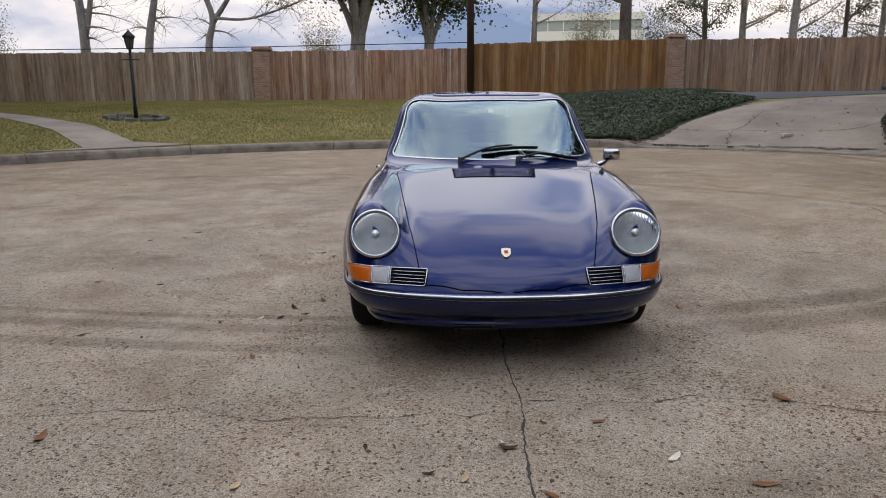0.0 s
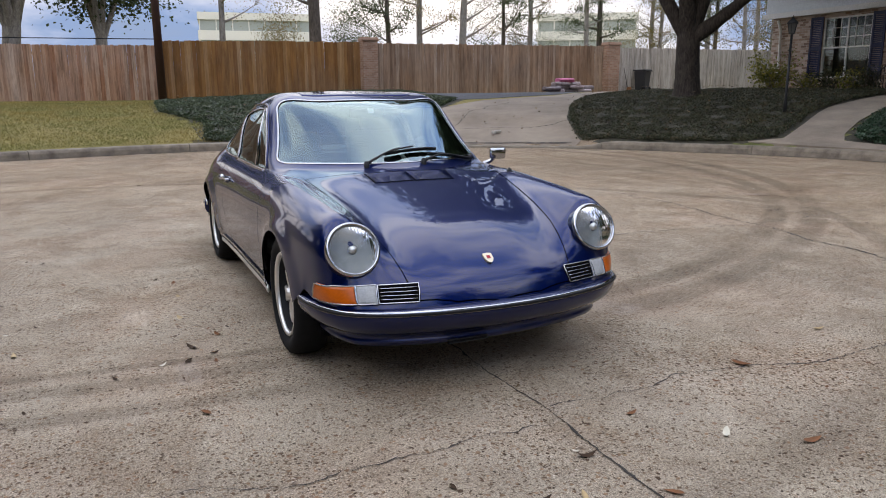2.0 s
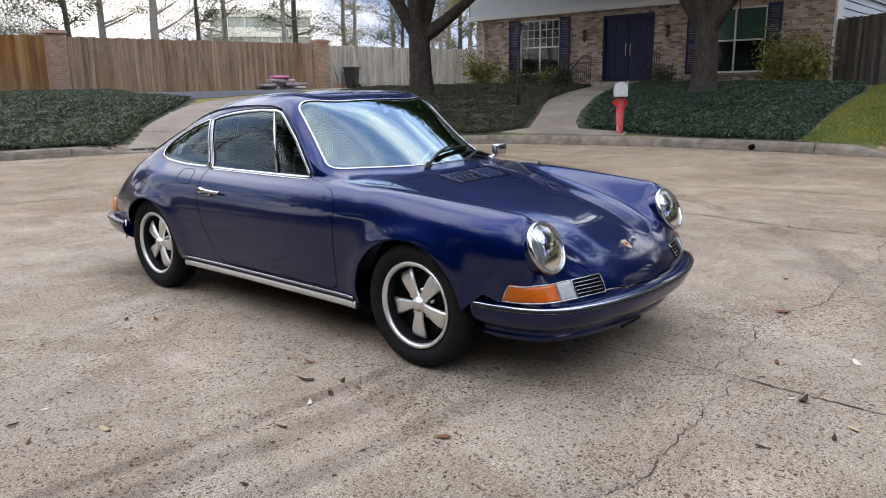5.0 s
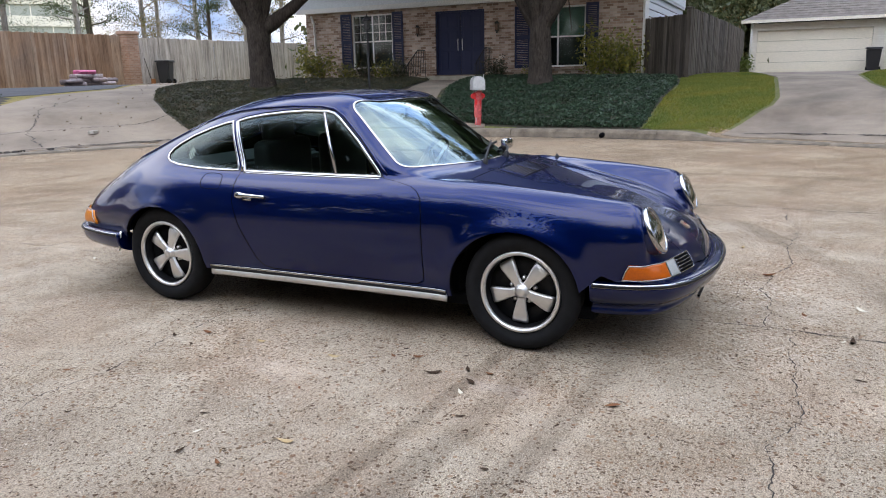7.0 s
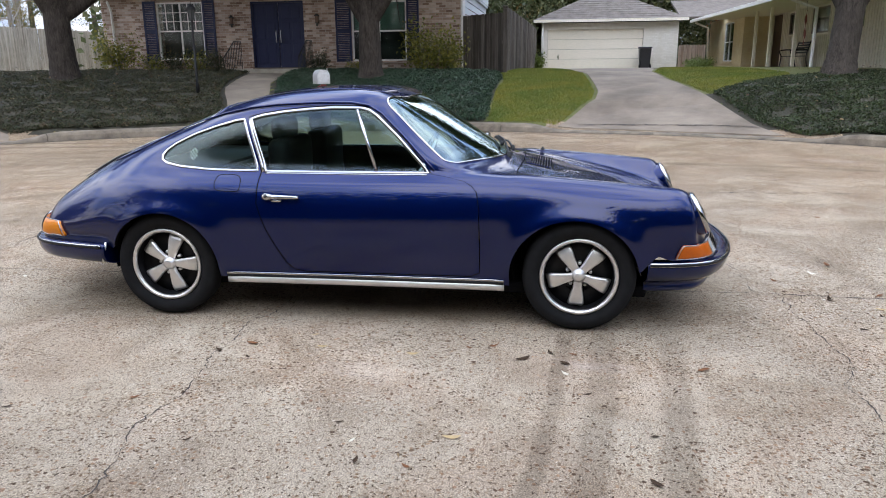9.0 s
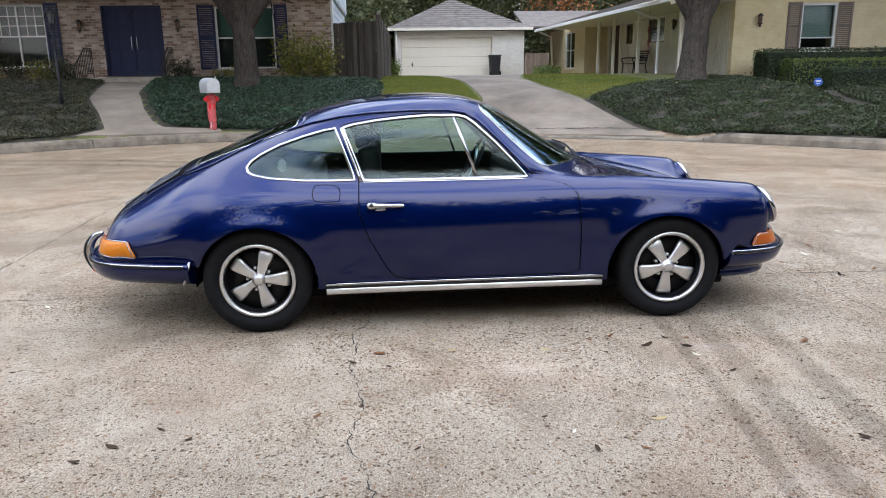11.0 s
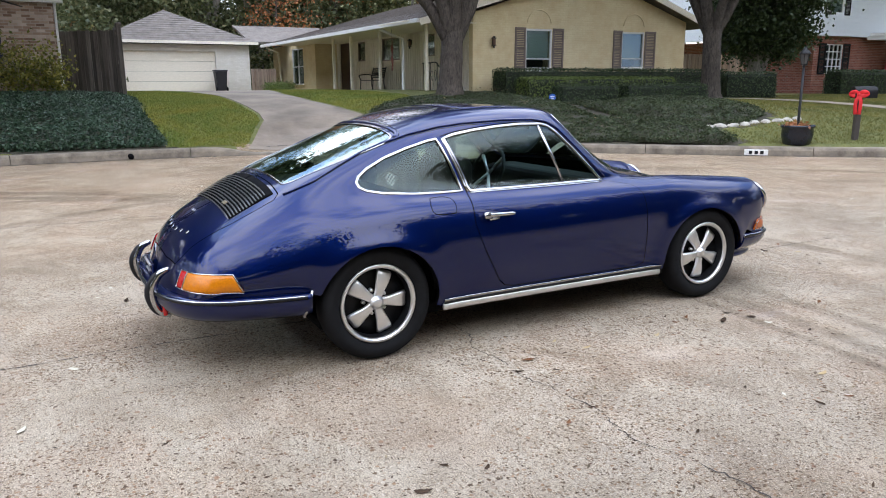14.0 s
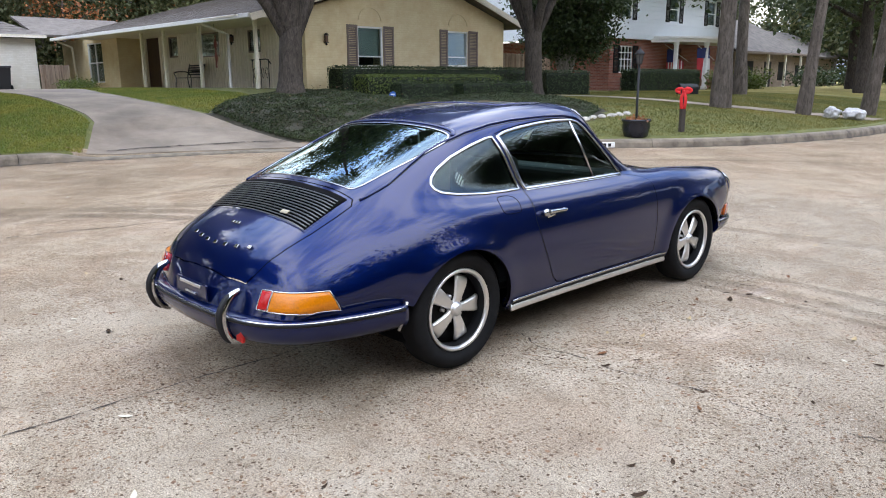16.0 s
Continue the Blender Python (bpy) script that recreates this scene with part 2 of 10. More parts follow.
    rust = ramp(nd, lk, noise_tex(nd, lk, v, 0.8, 5, 0.65, 0.8), (0.48, (1, 1, 1)), (0.72, (1.0, 0.89, 0.84)))
    c = blend(nd, lk, 0.8, c, rust, "MULTIPLY")
    speck = ramp(nd, lk, noise_tex(nd, lk, v, 230, 2, 0.6), (0.38, (0.52, 0.50, 0.48)), (0.5, (1, 1, 1)), (0.62, (1.3, 1.29, 1.27)))
    c = blend(nd, lk, 0.85, c, speck, "MULTIPLY")
    tone = ramp(nd, lk, big, (0.3, (0.68, 0.66, 0.64)), (0.55, (0.87, 0.85, 0.83)), (0.75, (1.0, 0.995, 0.985)))
    c = blend(nd, lk, 1.0, c, tone, "MULTIPLY")
    # the concrete is tinted browner outside an uneven ring
    ring = nd.new("ShaderNodeVectorMath")
    ring.operation = "DISTANCE"
    ring.inputs[1].default_value = (-0.8, 4.2, 0)
    lk.new(v, ring.inputs[0])
    swing = nd.new("ShaderNodeMath")
    swing.operation = "MULTIPLY_ADD"
    swing.inputs[1].default_value = 5.0
    lk.new(noise_tex(nd, lk, v, 0.45, 5, 0.65, 0.6), swing.inputs[0])
    lk.new(ring.outputs["Value"], swing.inputs[2])
    far_out = nd.new("ShaderNodeMapRange")
    far_out.interpolation_type = "SMOOTHSTEP"
    far_out.inputs["From Min"].default_value, far_out.inputs["From Max"].default_value = 5.5, 10.5
    lk.new(swing.outputs["Value"], far_out.inputs["Value"])
    c = blend(nd, lk, far_out.outputs["Result"], c, blend(nd, lk, 1.0, c, (0.92, 0.865, 0.80), "MULTIPLY"))
    # scuffed pale patches
    pale = ramp(nd, lk, noise_tex(nd, lk, v, 0.8, 6, 0.72, 0.8), (0.60, (0.0,) * 3), (0.72, (0.34,) * 3))
    c = blend(nd, lk, pale, c, (0.52, 0.475, 0.42))
    stain = ramp(nd, lk, noise_tex(nd, lk, v, 1.25, 7, 0.75, 1.0), (0.36, (0.74, 0.68, 0.60)), (0.50, (1, 0.985, 0.95)), (0.66, (1.12, 1.11, 1.09)))
    c = blend(nd, lk, 0.6, c, stain, "MULTIPLY")
    # old tyre tracks swung round the turning circle
    sp = nd.new("ShaderNodeSeparateXYZ")
    lk.new(v, sp.inputs["Vector"])

    def op(kind, p, q=None):
        n = nd.new("ShaderNodeMath")
        n.operation = kind
        for i, val in enumerate((p, q)):
            if val is None:
                continue
            if isinstance(val, (int, float)):
                n.inputs[i].default_value = val
            else:
                lk.new(val, n.inputs[i])
        return n.outputs["Value"]

    wob = op("MULTIPLY", op("SUBTRACT", noise_tex(nd, lk, v, 1.3, 3), 0.5), 0.10)
    marks = None
    for cx, cy, rad, wide, way in ((0.8, 23.75, 20.0, 0.07, -1), (0.8, 23.45, 20.0, 0.07, -1), (0.8, 23.95, 20.0, 0.04, -1), (-0.18, 12.24, 8.62, 0.13, 1), (-0.07, 11.85, 7.90, 0.12, 1), (-1.0, 9.5, 7.6, 0.10, 0), (-2.0, 3.0, 8.4, 0.10, 0)):
        dx, dy = op("SUBTRACT", sp.outputs["X"], cx), op("SUBTRACT", sp.outputs["Y"], cy)
        d = op("SQRT", op("ADD", op("MULTIPLY", dx, dx), op("MULTIPLY", dy, dy)))
        e = op("ABSOLUTE", op("ADD", op("SUBTRACT", d, rad), wob))
        band = nd.new("ShaderNodeMapRange")
        band.interpolation_type = "SMOOTHSTEP"
        band.inputs["From Min"].default_value, band.inputs["From Max"].default_value = wide * 0.5, wide * 1.3
        band.inputs["To Min"].default_value, band.inputs["To Max"].default_value = 1.0, 0.0
        lk.new(e, band.inputs["Value"])
        got = band.outputs["Result"]
        if way:
            side = nd.new("ShaderNodeMapRange")
            side.inputs["From Min"].default_value, side.inputs["From Max"].default_value = (0.9, 1.8) if way > 0 else (-0.2, -0.5)
            lk.new(sp.outputs["X"], side.inputs["Value"])
            got = op("MULTIPLY", op("MULTIPLY", got, side.outputs["Result"]), 0.8 if way > 0 else 0.75)
        else:
            got = op("MULTIPLY", got, 0.6)
        marks = got if marks is None else op("MAXIMUM", marks, got)
    worn = ramp(nd, lk, noise_tex(nd, lk, v, 0.7, 4, 0.6), (0.35, (0.35,) * 3), (0.65, (1.0,) * 3))
    marks = op("MULTIPLY", marks, worn)
    c = blend(nd, lk, marks, c, blend(nd, lk, 1.0, c, (0.56, 0.545, 0.53), "MULTIPLY"))
    lk.new(c, b.inputs["Base Color"])
    bump(nd, lk, b, op("ADD", op("ADD", op("MULTIPLY", op("ADD", op("ADD", heights[0], heights[1]), heights[2]), 0.4), op("MULTIPLY", grit, 1.6)), fine), 0.75, 0.008)
    return m


M_street = street_concrete()
M_drive = grainy("driveway_concrete", (0.138, 0.108, 0.080), (0.292, 0.235, 0.178), 0.9, 0.9, 60, 0.3)
M_drive_tan = grainy("tan_driveway_concrete", (0.155, 0.12, 0.088), (0.29, 0.232, 0.174), 0.8, 0.9, 60, 0.3)
M_kerb = grainy("kerb_concrete", (0.092, 0.073, 0.053), (0.245, 0.20, 0.15), 3.5, 0.9, 45, 0.5)
M_asphalt = grainy("asphalt", (0.035, 0.036, 0.04), (0.06, 0.06, 0.065), 3, 0.9, 90, 0.4)
# litter with the shade of the planting put into its dark colour
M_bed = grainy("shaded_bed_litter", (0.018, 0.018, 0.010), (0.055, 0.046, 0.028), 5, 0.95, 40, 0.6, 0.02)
M_crack = plain("crack_dirt", (0.035, 0.028, 0.022), 0.95)


def lawn_material():
    m, nd, lk, b = material("lawn_ground", 0.95, 0, 0.2)
    v = place_coords(nd, lk)
    big = noise_tex(nd, lk, v, 0.35, 4, 0.6)
    mid = noise_tex(nd, lk, v, 4.0, 5, 0.7)
    c = ramp(nd, lk, big, (0.35, (0.17, 0.15, 0.04)), (0.65, (0.27, 0.215, 0.08)))
    c = blend(nd, lk, 0.5, c, ramp(nd, lk, mid, (0.3, (0.3,) * 3), (0.7, (0.7,) * 3)), "OVERLAY")
    lk.new(c, b.inputs["Base Color"])
    bump(nd, lk, b, noise_tex(nd, lk, v, 60, 3, 0.7), 0.8, 0.03)
    return m


M_lawn = lawn_material()
M_lawn_green = grainy("green_lawn_ground", (0.08, 0.09, 0.02), (0.15, 0.15, 0.04), 3, 0.95, 50, 0.7, 0.03)


def leafy(name, cols, rough=0.5, spec=0.35, through_light=0.25, patches=None):
    """Leaves: a colour for each small leaf, some light passing through. patches: noise scale and the tints of its low and high spots."""
    m, nd, lk, b = material(name, rough, 0, spec)
    g = nd.new("ShaderNodeNewGeometry")
    c = ramp(nd, lk, g.outputs["Random Per Island"], *[(i / max(1, len(cols) - 1), col) for i, col in enumerate(cols)])
    if patches:
        tone = noise_tex(nd, lk, place_coords(nd, lk), patches[0], 5, 0.65, 0.8)
        c = blend(nd, lk, 1.0, c, ramp(nd, lk, tone, (0.36, patches[1]), (0.52, (1, 1, 1)), (0.68, patches[2])), "MULTIPLY")
    lk.new(c, b.inputs["Base Color"])
    tr = nd.new("ShaderNodeBsdfTranslucent")
    lk.new(c, tr.inputs["Color"])
    mx = nd.new("ShaderNodeMixShader")
    mx.inputs["Fac"].default_value = through_light
    lk.new(b.outputs["BSDF"], mx.inputs[1])
    lk.new(tr.outputs["BSDF"], mx.inputs[2])
    lk.new(mx.outputs["Shader"], nd["Material Output"].inputs["Surface"])
    return m


M_ivy = leafy("ivy_leaves", [(0.020, 0.041, 0.019), (0.030, 0.060, 0.031), (0.041, 0.079, 0.044), (0.062, 0.110, 0.068)], 0.4, 0.4, patches=(0.9, (0.75, 0.7, 0.62), (1.2, 1.15, 1.1)))
M_ivy_low = leafy("low_ivy_leaves", [(0.030, 0.048, 0.022), (0.042, 0.066, 0.031), (0.056, 0.082, 0.040), (0.095, 0.100, 0.048)], 0.45, patches=(0.7, (0.8, 0.74, 0.62), (1.3, 1.2, 1.0)))
M_ivy_dry = leafy("ivy_leaves_shaded", [(0.032, 0.038, 0.019), (0.046, 0.054, 0.026), (0.062, 0.068, 0.035), (0.115, 0.084, 0.050)], 0.55, patches=(1.1, (0.7, 0.72, 0.7), (1.35, 1.2, 1.1)))
M_jasmine = leafy("groundcover_leaves", [(0.026, 0.042, 0.016), (0.041, 0.062, 0.023), (0.056, 0.078, 0.031), (0.085, 0.085, 0.044)], 0.5, patches=(0.8, (0.62, 0.58, 0.5), (1.25, 1.2, 1.1)))
M_grass_dry = leafy("grass_blades_dry", [(0.20, 0.175, 0.045), (0.235, 0.20, 0.058), (0.26, 0.215, 0.07), (0.29, 0.23, 0.085)], 0.6, patches=(0.45, (0.62, 0.72, 0.55), (1.22, 1.05, 0.95)))
M_grass = leafy("grass_blades", [(0.13, 0.17, 0.024), (0.165, 0.195, 0.03), (0.195, 0.21, 0.036), (0.235, 0.215, 0.05)], 0.6, patches=(0.6, (0.66, 0.82, 0.7), (1.4, 1.12, 1.0)))
M_grass_mown = leafy("mown_grass_blades", [(0.12, 0.125, 0.026), (0.15, 0.145, 0.033), (0.175, 0.16, 0.04), (0.20, 0.165, 0.052)], 0.6, patches=(0.5, (0.6, 0.7, 0.62), (1.25, 1.08, 0.95)))
M_oak_leaf = leafy("oak_leaves", [(0.03, 0.046, 0.018), (0.055, 0.078, 0.03), (0.085, 0.112, 0.045)], 0.5, 0.35, 0.35)
M_wood_leaf = leafy("woodland_leaves", [(0.065, 0.08, 0.038), (0.10, 0.12, 0.052), (0.14, 0.155, 0.07), (0.19, 0.18, 0.09)], 0.5, 0.35, 0.4, patches=(0.16, (0.6, 0.66, 0.6), (1.3, 1.2, 1.05)))
M_pine = leafy("pine_needles", [(0.03, 0.05, 0.02), (0.055, 0.08, 0.03), (0.085, 0.105, 0.04)], 0.5)
M_yellow_leaf = leafy("turning_leaves", [(0.12, 0.12, 0.03), (0.2, 0.17, 0.05), (0.16, 0.10, 0.04), (0.28, 0.22, 0.08)], 0.6)
M_orange_leaf = leafy("orange_leaves", [(0.34, 0.13, 0.045), (0.42, 0.17, 0.06), (0.26, 0.10, 0.05)], 0.6)
M_hedge = leafy("hedge_leaves", [(0.02, 0.036, 0.014), (0.042, 0.066, 0.024), (0.07, 0.10, 0.036)], 0.45)
M_hedge_light = leafy("light_hedge_leaves", [(0.075, 0.11, 0.024), (0.12, 0.165, 0.036), (0.17, 0.21, 0.055)], 0.45)
M_shrub = leafy("shrub_leaves", [(0.08, 0.10, 0.02), (0.18, 0.18, 0.035), (0.32, 0.28, 0.06)], 0.5)


def bark(name, dark, light, scale=6.0):
    m, nd, lk, b = material(name, 0.9, 0, 0.2)
    v = place_coords(nd, lk, (1, 1, 0.28))
    a = noise_tex(nd, lk, v, scale * 3, 6, 0.7, 0.8)
    big = noise_tex(nd, lk, place_coords(nd, lk), 1.2, 3)
    c = ramp(nd, lk, a, (0.35, dark), (0.7, light))
    c = blend(nd, lk, 0.4, c, ramp(nd, lk, big, (0.3, (0.35,) * 3), (0.7, (0.65,) * 3)), "OVERLAY")
    lk.new(c, b.inputs["Base Color"])
    bump(nd, lk, b, a, 0.9, 0.04)
    return m


M_oak_bark = bark("oak_bark", (0.024, 0.019, 0.016), (0.085, 0.07, 0.058))
M_oak_bark_grey = bark("grey_oak_bark", (0.034, 0.028, 0.023), (0.115, 0.096, 0.08))
M_pine_bark = bark("pine_bark", (0.05, 0.04, 0.033), (0.15, 0.125, 0.105), 4)
M_grey_bark = bark("grey_bark", (0.16, 0.145, 0.13), (0.36, 0.33, 0.30), 5)


def fence_wood(name, tints, streak=0.5):
    """Weathered boards: each board its own tint, grain running up."""
    m, nd, lk, b = material(name, 0.85, 0, 0.2)
    o = nd.new("ShaderNodeObjectInfo")
    g = nd.new("ShaderNodeNewGeometry")
    ad = nd.new("ShaderNodeMath")
    ad.operation = "ADD"
    lk.new(o.outputs["Random"], ad.inputs[0])
    lk.new(g.outputs["Random Per Island"], ad.inputs[1])
    fr = nd.new("ShaderNodeMath")
    fr.operation = "FRACT"
    lk.new(ad.outputs["Value"], fr.inputs[0])
    c = ramp(nd, lk, fr.outputs["Value"], *[(i / (len(tints) - 1), t) for i, t in enumerate(tints)])
    v = place_coords(nd, lk, (1, 1, 0.05))
    grain = noise_tex(nd, lk, v, 55, 5, 0.7)
    soft = noise_tex(nd, lk, place_coords(nd, lk, (1, 1, 0.3)), 2.2, 4, 0.6)
    c = blend(nd, lk, streak, c, ramp(nd, lk, grain, (0.3, (0.28,) * 3), (0.7, (0.66,) * 3)), "OVERLAY")
    c = blend(nd, lk, 0.45, c, ramp(nd, lk, soft, (0.3, (0.32,) * 3), (0.7, (0.64,) * 3)), "OVERLAY")
    # rain streaks down the boards and silvered or dirty stretches
    run = noise_tex(nd, lk, place_coords(nd, lk, (1, 1, 0.06)), 9.5, 6, 0.78, 0.3)
    c = blend(nd, lk, min(1.0, streak * 1.6), c, ramp(nd, lk, run, (0.36, (0.42, 0.39, 0.36)), (0.52, (1, 1, 1)), (0.68, (1.35, 1.33, 1.30))), "MULTIPLY")
    old = ramp(nd, lk, noise_tex(nd, lk, place_coords(nd, lk, (1, 1, 0.5)), 0.55, 5, 0.65, 0.6), (0.42, (0.0,) * 3), (0.66, (streak * 0.9,) * 3))
    grey = nd.new("ShaderNodeHueSaturation")
    grey.inputs["Saturation"].default_value, grey.inputs["Value"].default_value = 0.45, 0.95
    lk.new(c, grey.inputs["Color"])
    c = blend(nd, lk, old, c, grey.outputs["Color"])
    lk.new(c, b.inputs["Base Color"])
    bump(nd, lk, b, grain, 0.35, 0.006)
    return m


M_fence_red = fence_wood("cedar_boards_weathered", [(0.26, 0.13, 0.075), (0.36, 0.20, 0.122), (0.42, 0.27, 0.18), (0.31, 0.145, 0.078), (0.48, 0.33, 0.23)])
M_fence_grey = fence_wood("old_cedar_boards", [(0.25, 0.165, 0.115), (0.39, 0.28, 0.20), (0.31, 0.215, 0.15), (0.47, 0.36, 0.27), (0.27, 0.17, 0.11)])
M_fence_brown = fence_wood("brown_cedar_boards", [(0.20, 0.12, 0.073), (0.30, 0.19, 0.122), (0.25, 0.15, 0.092), (0.36, 0.25, 0.172), (0.21, 0.122, 0.072)], 0.45)
M_fence_new = fence_wood("stained_cedar_boards", [(0.20, 0.092, 0.028), (0.25, 0.118, 0.036), (0.29, 0.145, 0.05), (0.22, 0.098, 0.03), (0.38, 0.22, 0.10)], 0.35)
M_fence_pale = fence_wood("silvered_boards", [(0.36, 0.32, 0.275), (0.43, 0.385, 0.335), (0.39, 0.345, 0.295), (0.47, 0.42, 0.365)])
M_fence_dark = fence_wood("dark_old_boards", [(0.06, 0.05, 0.043), (0.10, 0.085, 0.072), (0.13, 0.11, 0.093), (0.16, 0.14, 0.12)])


def brickwork(name, reds, mortar, scale=1.0, axis="x"):
    """Brick courses 203 x 68 mm with joints set back by relief."""
    m, nd, lk, b = material(name, 0.9, 0, 0.2)
    g = nd.new("ShaderNodeNewGeometry")
    sp = nd.new("ShaderNodeSeparateXYZ")
    lk.new(g.outputs["Position"], sp.inputs["Vector"])
    ad = nd.new("ShaderNodeMath")
    ad.operation = "ADD"
    lk.new(sp.outputs["X"], ad.inputs[0])
    lk.new(sp.outputs["Y"], ad.inputs[1])
    cb = nd.new("ShaderNodeCombineXYZ")
    lk.new(ad.outputs["Value"], cb.inputs["X"])
    lk.new(sp.outputs["Z"], cb.inputs["Y"])
    br = nd.new("ShaderNodeTexBrick")
    br.inputs["Scale"].default_value = 1.0
    br.inputs["Brick Width"].default_value, br.inputs["Row Height"].default_value = 0.215 * scale, 0.076 * scale
    br.inputs["Mortar Size"].default_value, br.inputs["Mortar Smooth"].default_value = 0.007, 0.2
    br.inputs["Color1"].default_value, br.inputs["Color2"].default_value = (0.12, 0.12, 0.12, 1), (0.9, 0.9, 0.9, 1)
    br.inputs["Mortar"].default_value = (0.5, 0.5, 0.5, 1)
    br.inputs["Bias"].default_value = 0.0
    lk.new(cb.outputs["Vector"], br.inputs["Vector"])
    pick = ramp(nd, lk, br.outputs["Color"], *[(i / (len(reds) - 1), r) for i, r in enumerate(reds)])
    wash = noise_tex(nd, lk, g.outputs["Position"], 2.0, 5, 0.65)
    pick = blend(nd, lk, 0.5, pick, ramp(nd, lk, wash, (0.3, (0.3,) * 3), (0.7, (0.68,) * 3)), "OVERLAY")
    c = blend(nd, lk, br.outputs["Fac"], pick, mortar)
    lk.new(c, b.inputs["Base Color"])
    inv = nd.new("ShaderNodeMath")
    inv.operation = "SUBTRACT"
    inv.inputs[0].default_value = 1.0
    lk.new(br.outputs["Fac"], inv.inputs[1])
    bump(nd, lk, b, inv.outputs["Value"], 0.6, 0.008)
    return m


M_brick_tan = brickwork("antique_brick", [(0.15, 0.088, 0.064), (0.33, 0.22, 0.165), (0.47, 0.355, 0.285), (0.64, 0.54, 0.47)], (0.48, 0.425, 0.365))
M_brick_pillar = brickwork("pillar_brick", [(0.26, 0.145, 0.095), (0.33, 0.2, 0.14), (0.38, 0.25, 0.18)], (0.34, 0.26, 0.2))
M_brick_red = brickwork("red_brick", [(0.18, 0.06, 0.04), (0.26, 0.09, 0.06), (0.32, 0.13, 0.09)], (0.33, 0.26, 0.22))
M_brick_cream = brickwork("painted_cream_brick", [(0.70, 0.575, 0.35), (0.715, 0.59, 0.36), (0.73, 0.605, 0.375)], (0.69, 0.565, 0.345))
M_brick_white = brickwork("painted_white_brick", [(0.68, 0.64, 0.56), (0.72, 0.68, 0.60), (0.75, 0.71, 0.63)], (0.66, 0.62, 0.54))
M_brick_beige = brickwork("beige_brick", [(0.26, 0.20, 0.155), (0.31, 0.24, 0.19), (0.36, 0.285, 0.23)], (0.32, 0.27, 0.225))
M_white = plain("white_paint", (0.74, 0.73, 0.70), 0.5)
M_cream = plain("cream_paint", (0.76, 0.70, 0.58), 0.55)
M_siding = plain("white_siding", (0.66, 0.70, 0.72), 0.5)
M_navy = plain("navy_paint", (0.005, 0.010, 0.050), 0.5)
M_taupe = plain("taupe_shutter_paint", (0.20, 0.155, 0.125), 0.6)
M_black = plain("black_paint", (0.008, 0.008, 0.009), 0.45, spec=0.25)
M_iron = plain("wrought_iron", (0.015, 0.014, 0.014), 0.5, 0.3)
M_dark_door = plain("dark_wood_door", (0.045, 0.022, 0.015), 0.4)
M_roof = grainy("asphalt_shingles", (0.125, 0.107, 0.093), (0.215, 0.188, 0.165), 3, 0.95, 30, 0.5, 0.02)
M_bin = plain("black_bin_plastic", (0.014, 0.014, 0.016), 0.55)
M_red = plain("red_ribbon", (0.62, 0.012, 0.016), 0.5)
M_post_wood = plain("dark_post_wood", (0.05, 0.04, 0.034), 0.85)
M_pole = plain("brown_steel_pole", (0.045, 0.018, 0.014), 0.6)
M_stone = grainy("limestone", (0.28, 0.255, 0.215), (0.52, 0.48, 0.42), 6, 0.9, 40, 0.5, 0.02)
M_metal_box = plain("mailbox_metal", (0.52, 0.53, 0.53), 0.4, 0.35)
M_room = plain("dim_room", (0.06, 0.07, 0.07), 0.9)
M_curtain = plain("pale_blind", (0.42, 0.47, 0.45), 0.8)


def glass_material(name, tint=(1, 1, 1), amount=0.35, rough=0.0, gloss=2.6, sheen=(0.8, 0.8, 0.8)):
    """A pane: clear, tinted, with a sharp surface reflection."""
    m, nd, lk, b = material(name)
    nd.remove(b)
    t = nd.new("ShaderNodeBsdfTransparent")
    t.inputs["Color"].default_value = (*tint, 1)
    gl = nd.new("ShaderNodeBsdfGlossy")
    gl.inputs["Roughness"].default_value = rough
    gl.inputs["Color"].default_value = (*sheen, 1)
    fr = nd.new("ShaderNodeFresnel")
    fr.inputs["IOR"].default_value = 1.52
    mul = nd.new("ShaderNodeMath")
    mul.operation = "MULTIPLY_ADD"
    mul.inputs[1].default_value, mul.inputs[2].default_value = gloss, amount
    mul.use_clamp = True
    lk.new(fr.outputs["Fac"], mul.inputs[0])
    mx = nd.new("ShaderNodeMixShader")
    lk.new(mul.outputs["Value"], mx.inputs["Fac"])
    lk.new(t.outputs["BSDF"], mx.inputs[1])
    lk.new(gl.outputs["BSDF"], mx.inputs[2])
    lk.new(mx.outputs["Shader"], nd["Material Output"].inputs["Surface"])
    return m


M_pane = glass_material("window_pane", (0.75, 0.82, 0.80), 0.0, 0.02, 0.6)
M_car_glass = glass_material("car_glass", (0.56, 0.72, 0.68), 0.0, 0.0, 1.35, (0.70, 0.82, 0.82))
M_screen_glass = glass_material("windscreen_glass", (0.66, 0.84, 0.83), 0.02, 0.0, 2.7, (0.66, 0.82, 0.84))


def car_paint():
    m, nd, lk, b = material("dark_blue_car_paint", 0.38, 0.75, 0.0)
    v = coords(nd, lk)
    n = noise_tex(nd, lk, v, 900, 2)
    lk.new(ramp(nd, lk, n, (0.3, (0.0003, 0.0054, 0.050)), (0.7, (0.0005, 0.0073, 0.068))), b.inputs["Base Color"])
    b.inputs["Coat Weight"].default_value = 1.0
    b.inputs["Coat Roughness"].default_value = 0.012
    b.inputs["Coat IOR"].default_value = 1.47
    return m


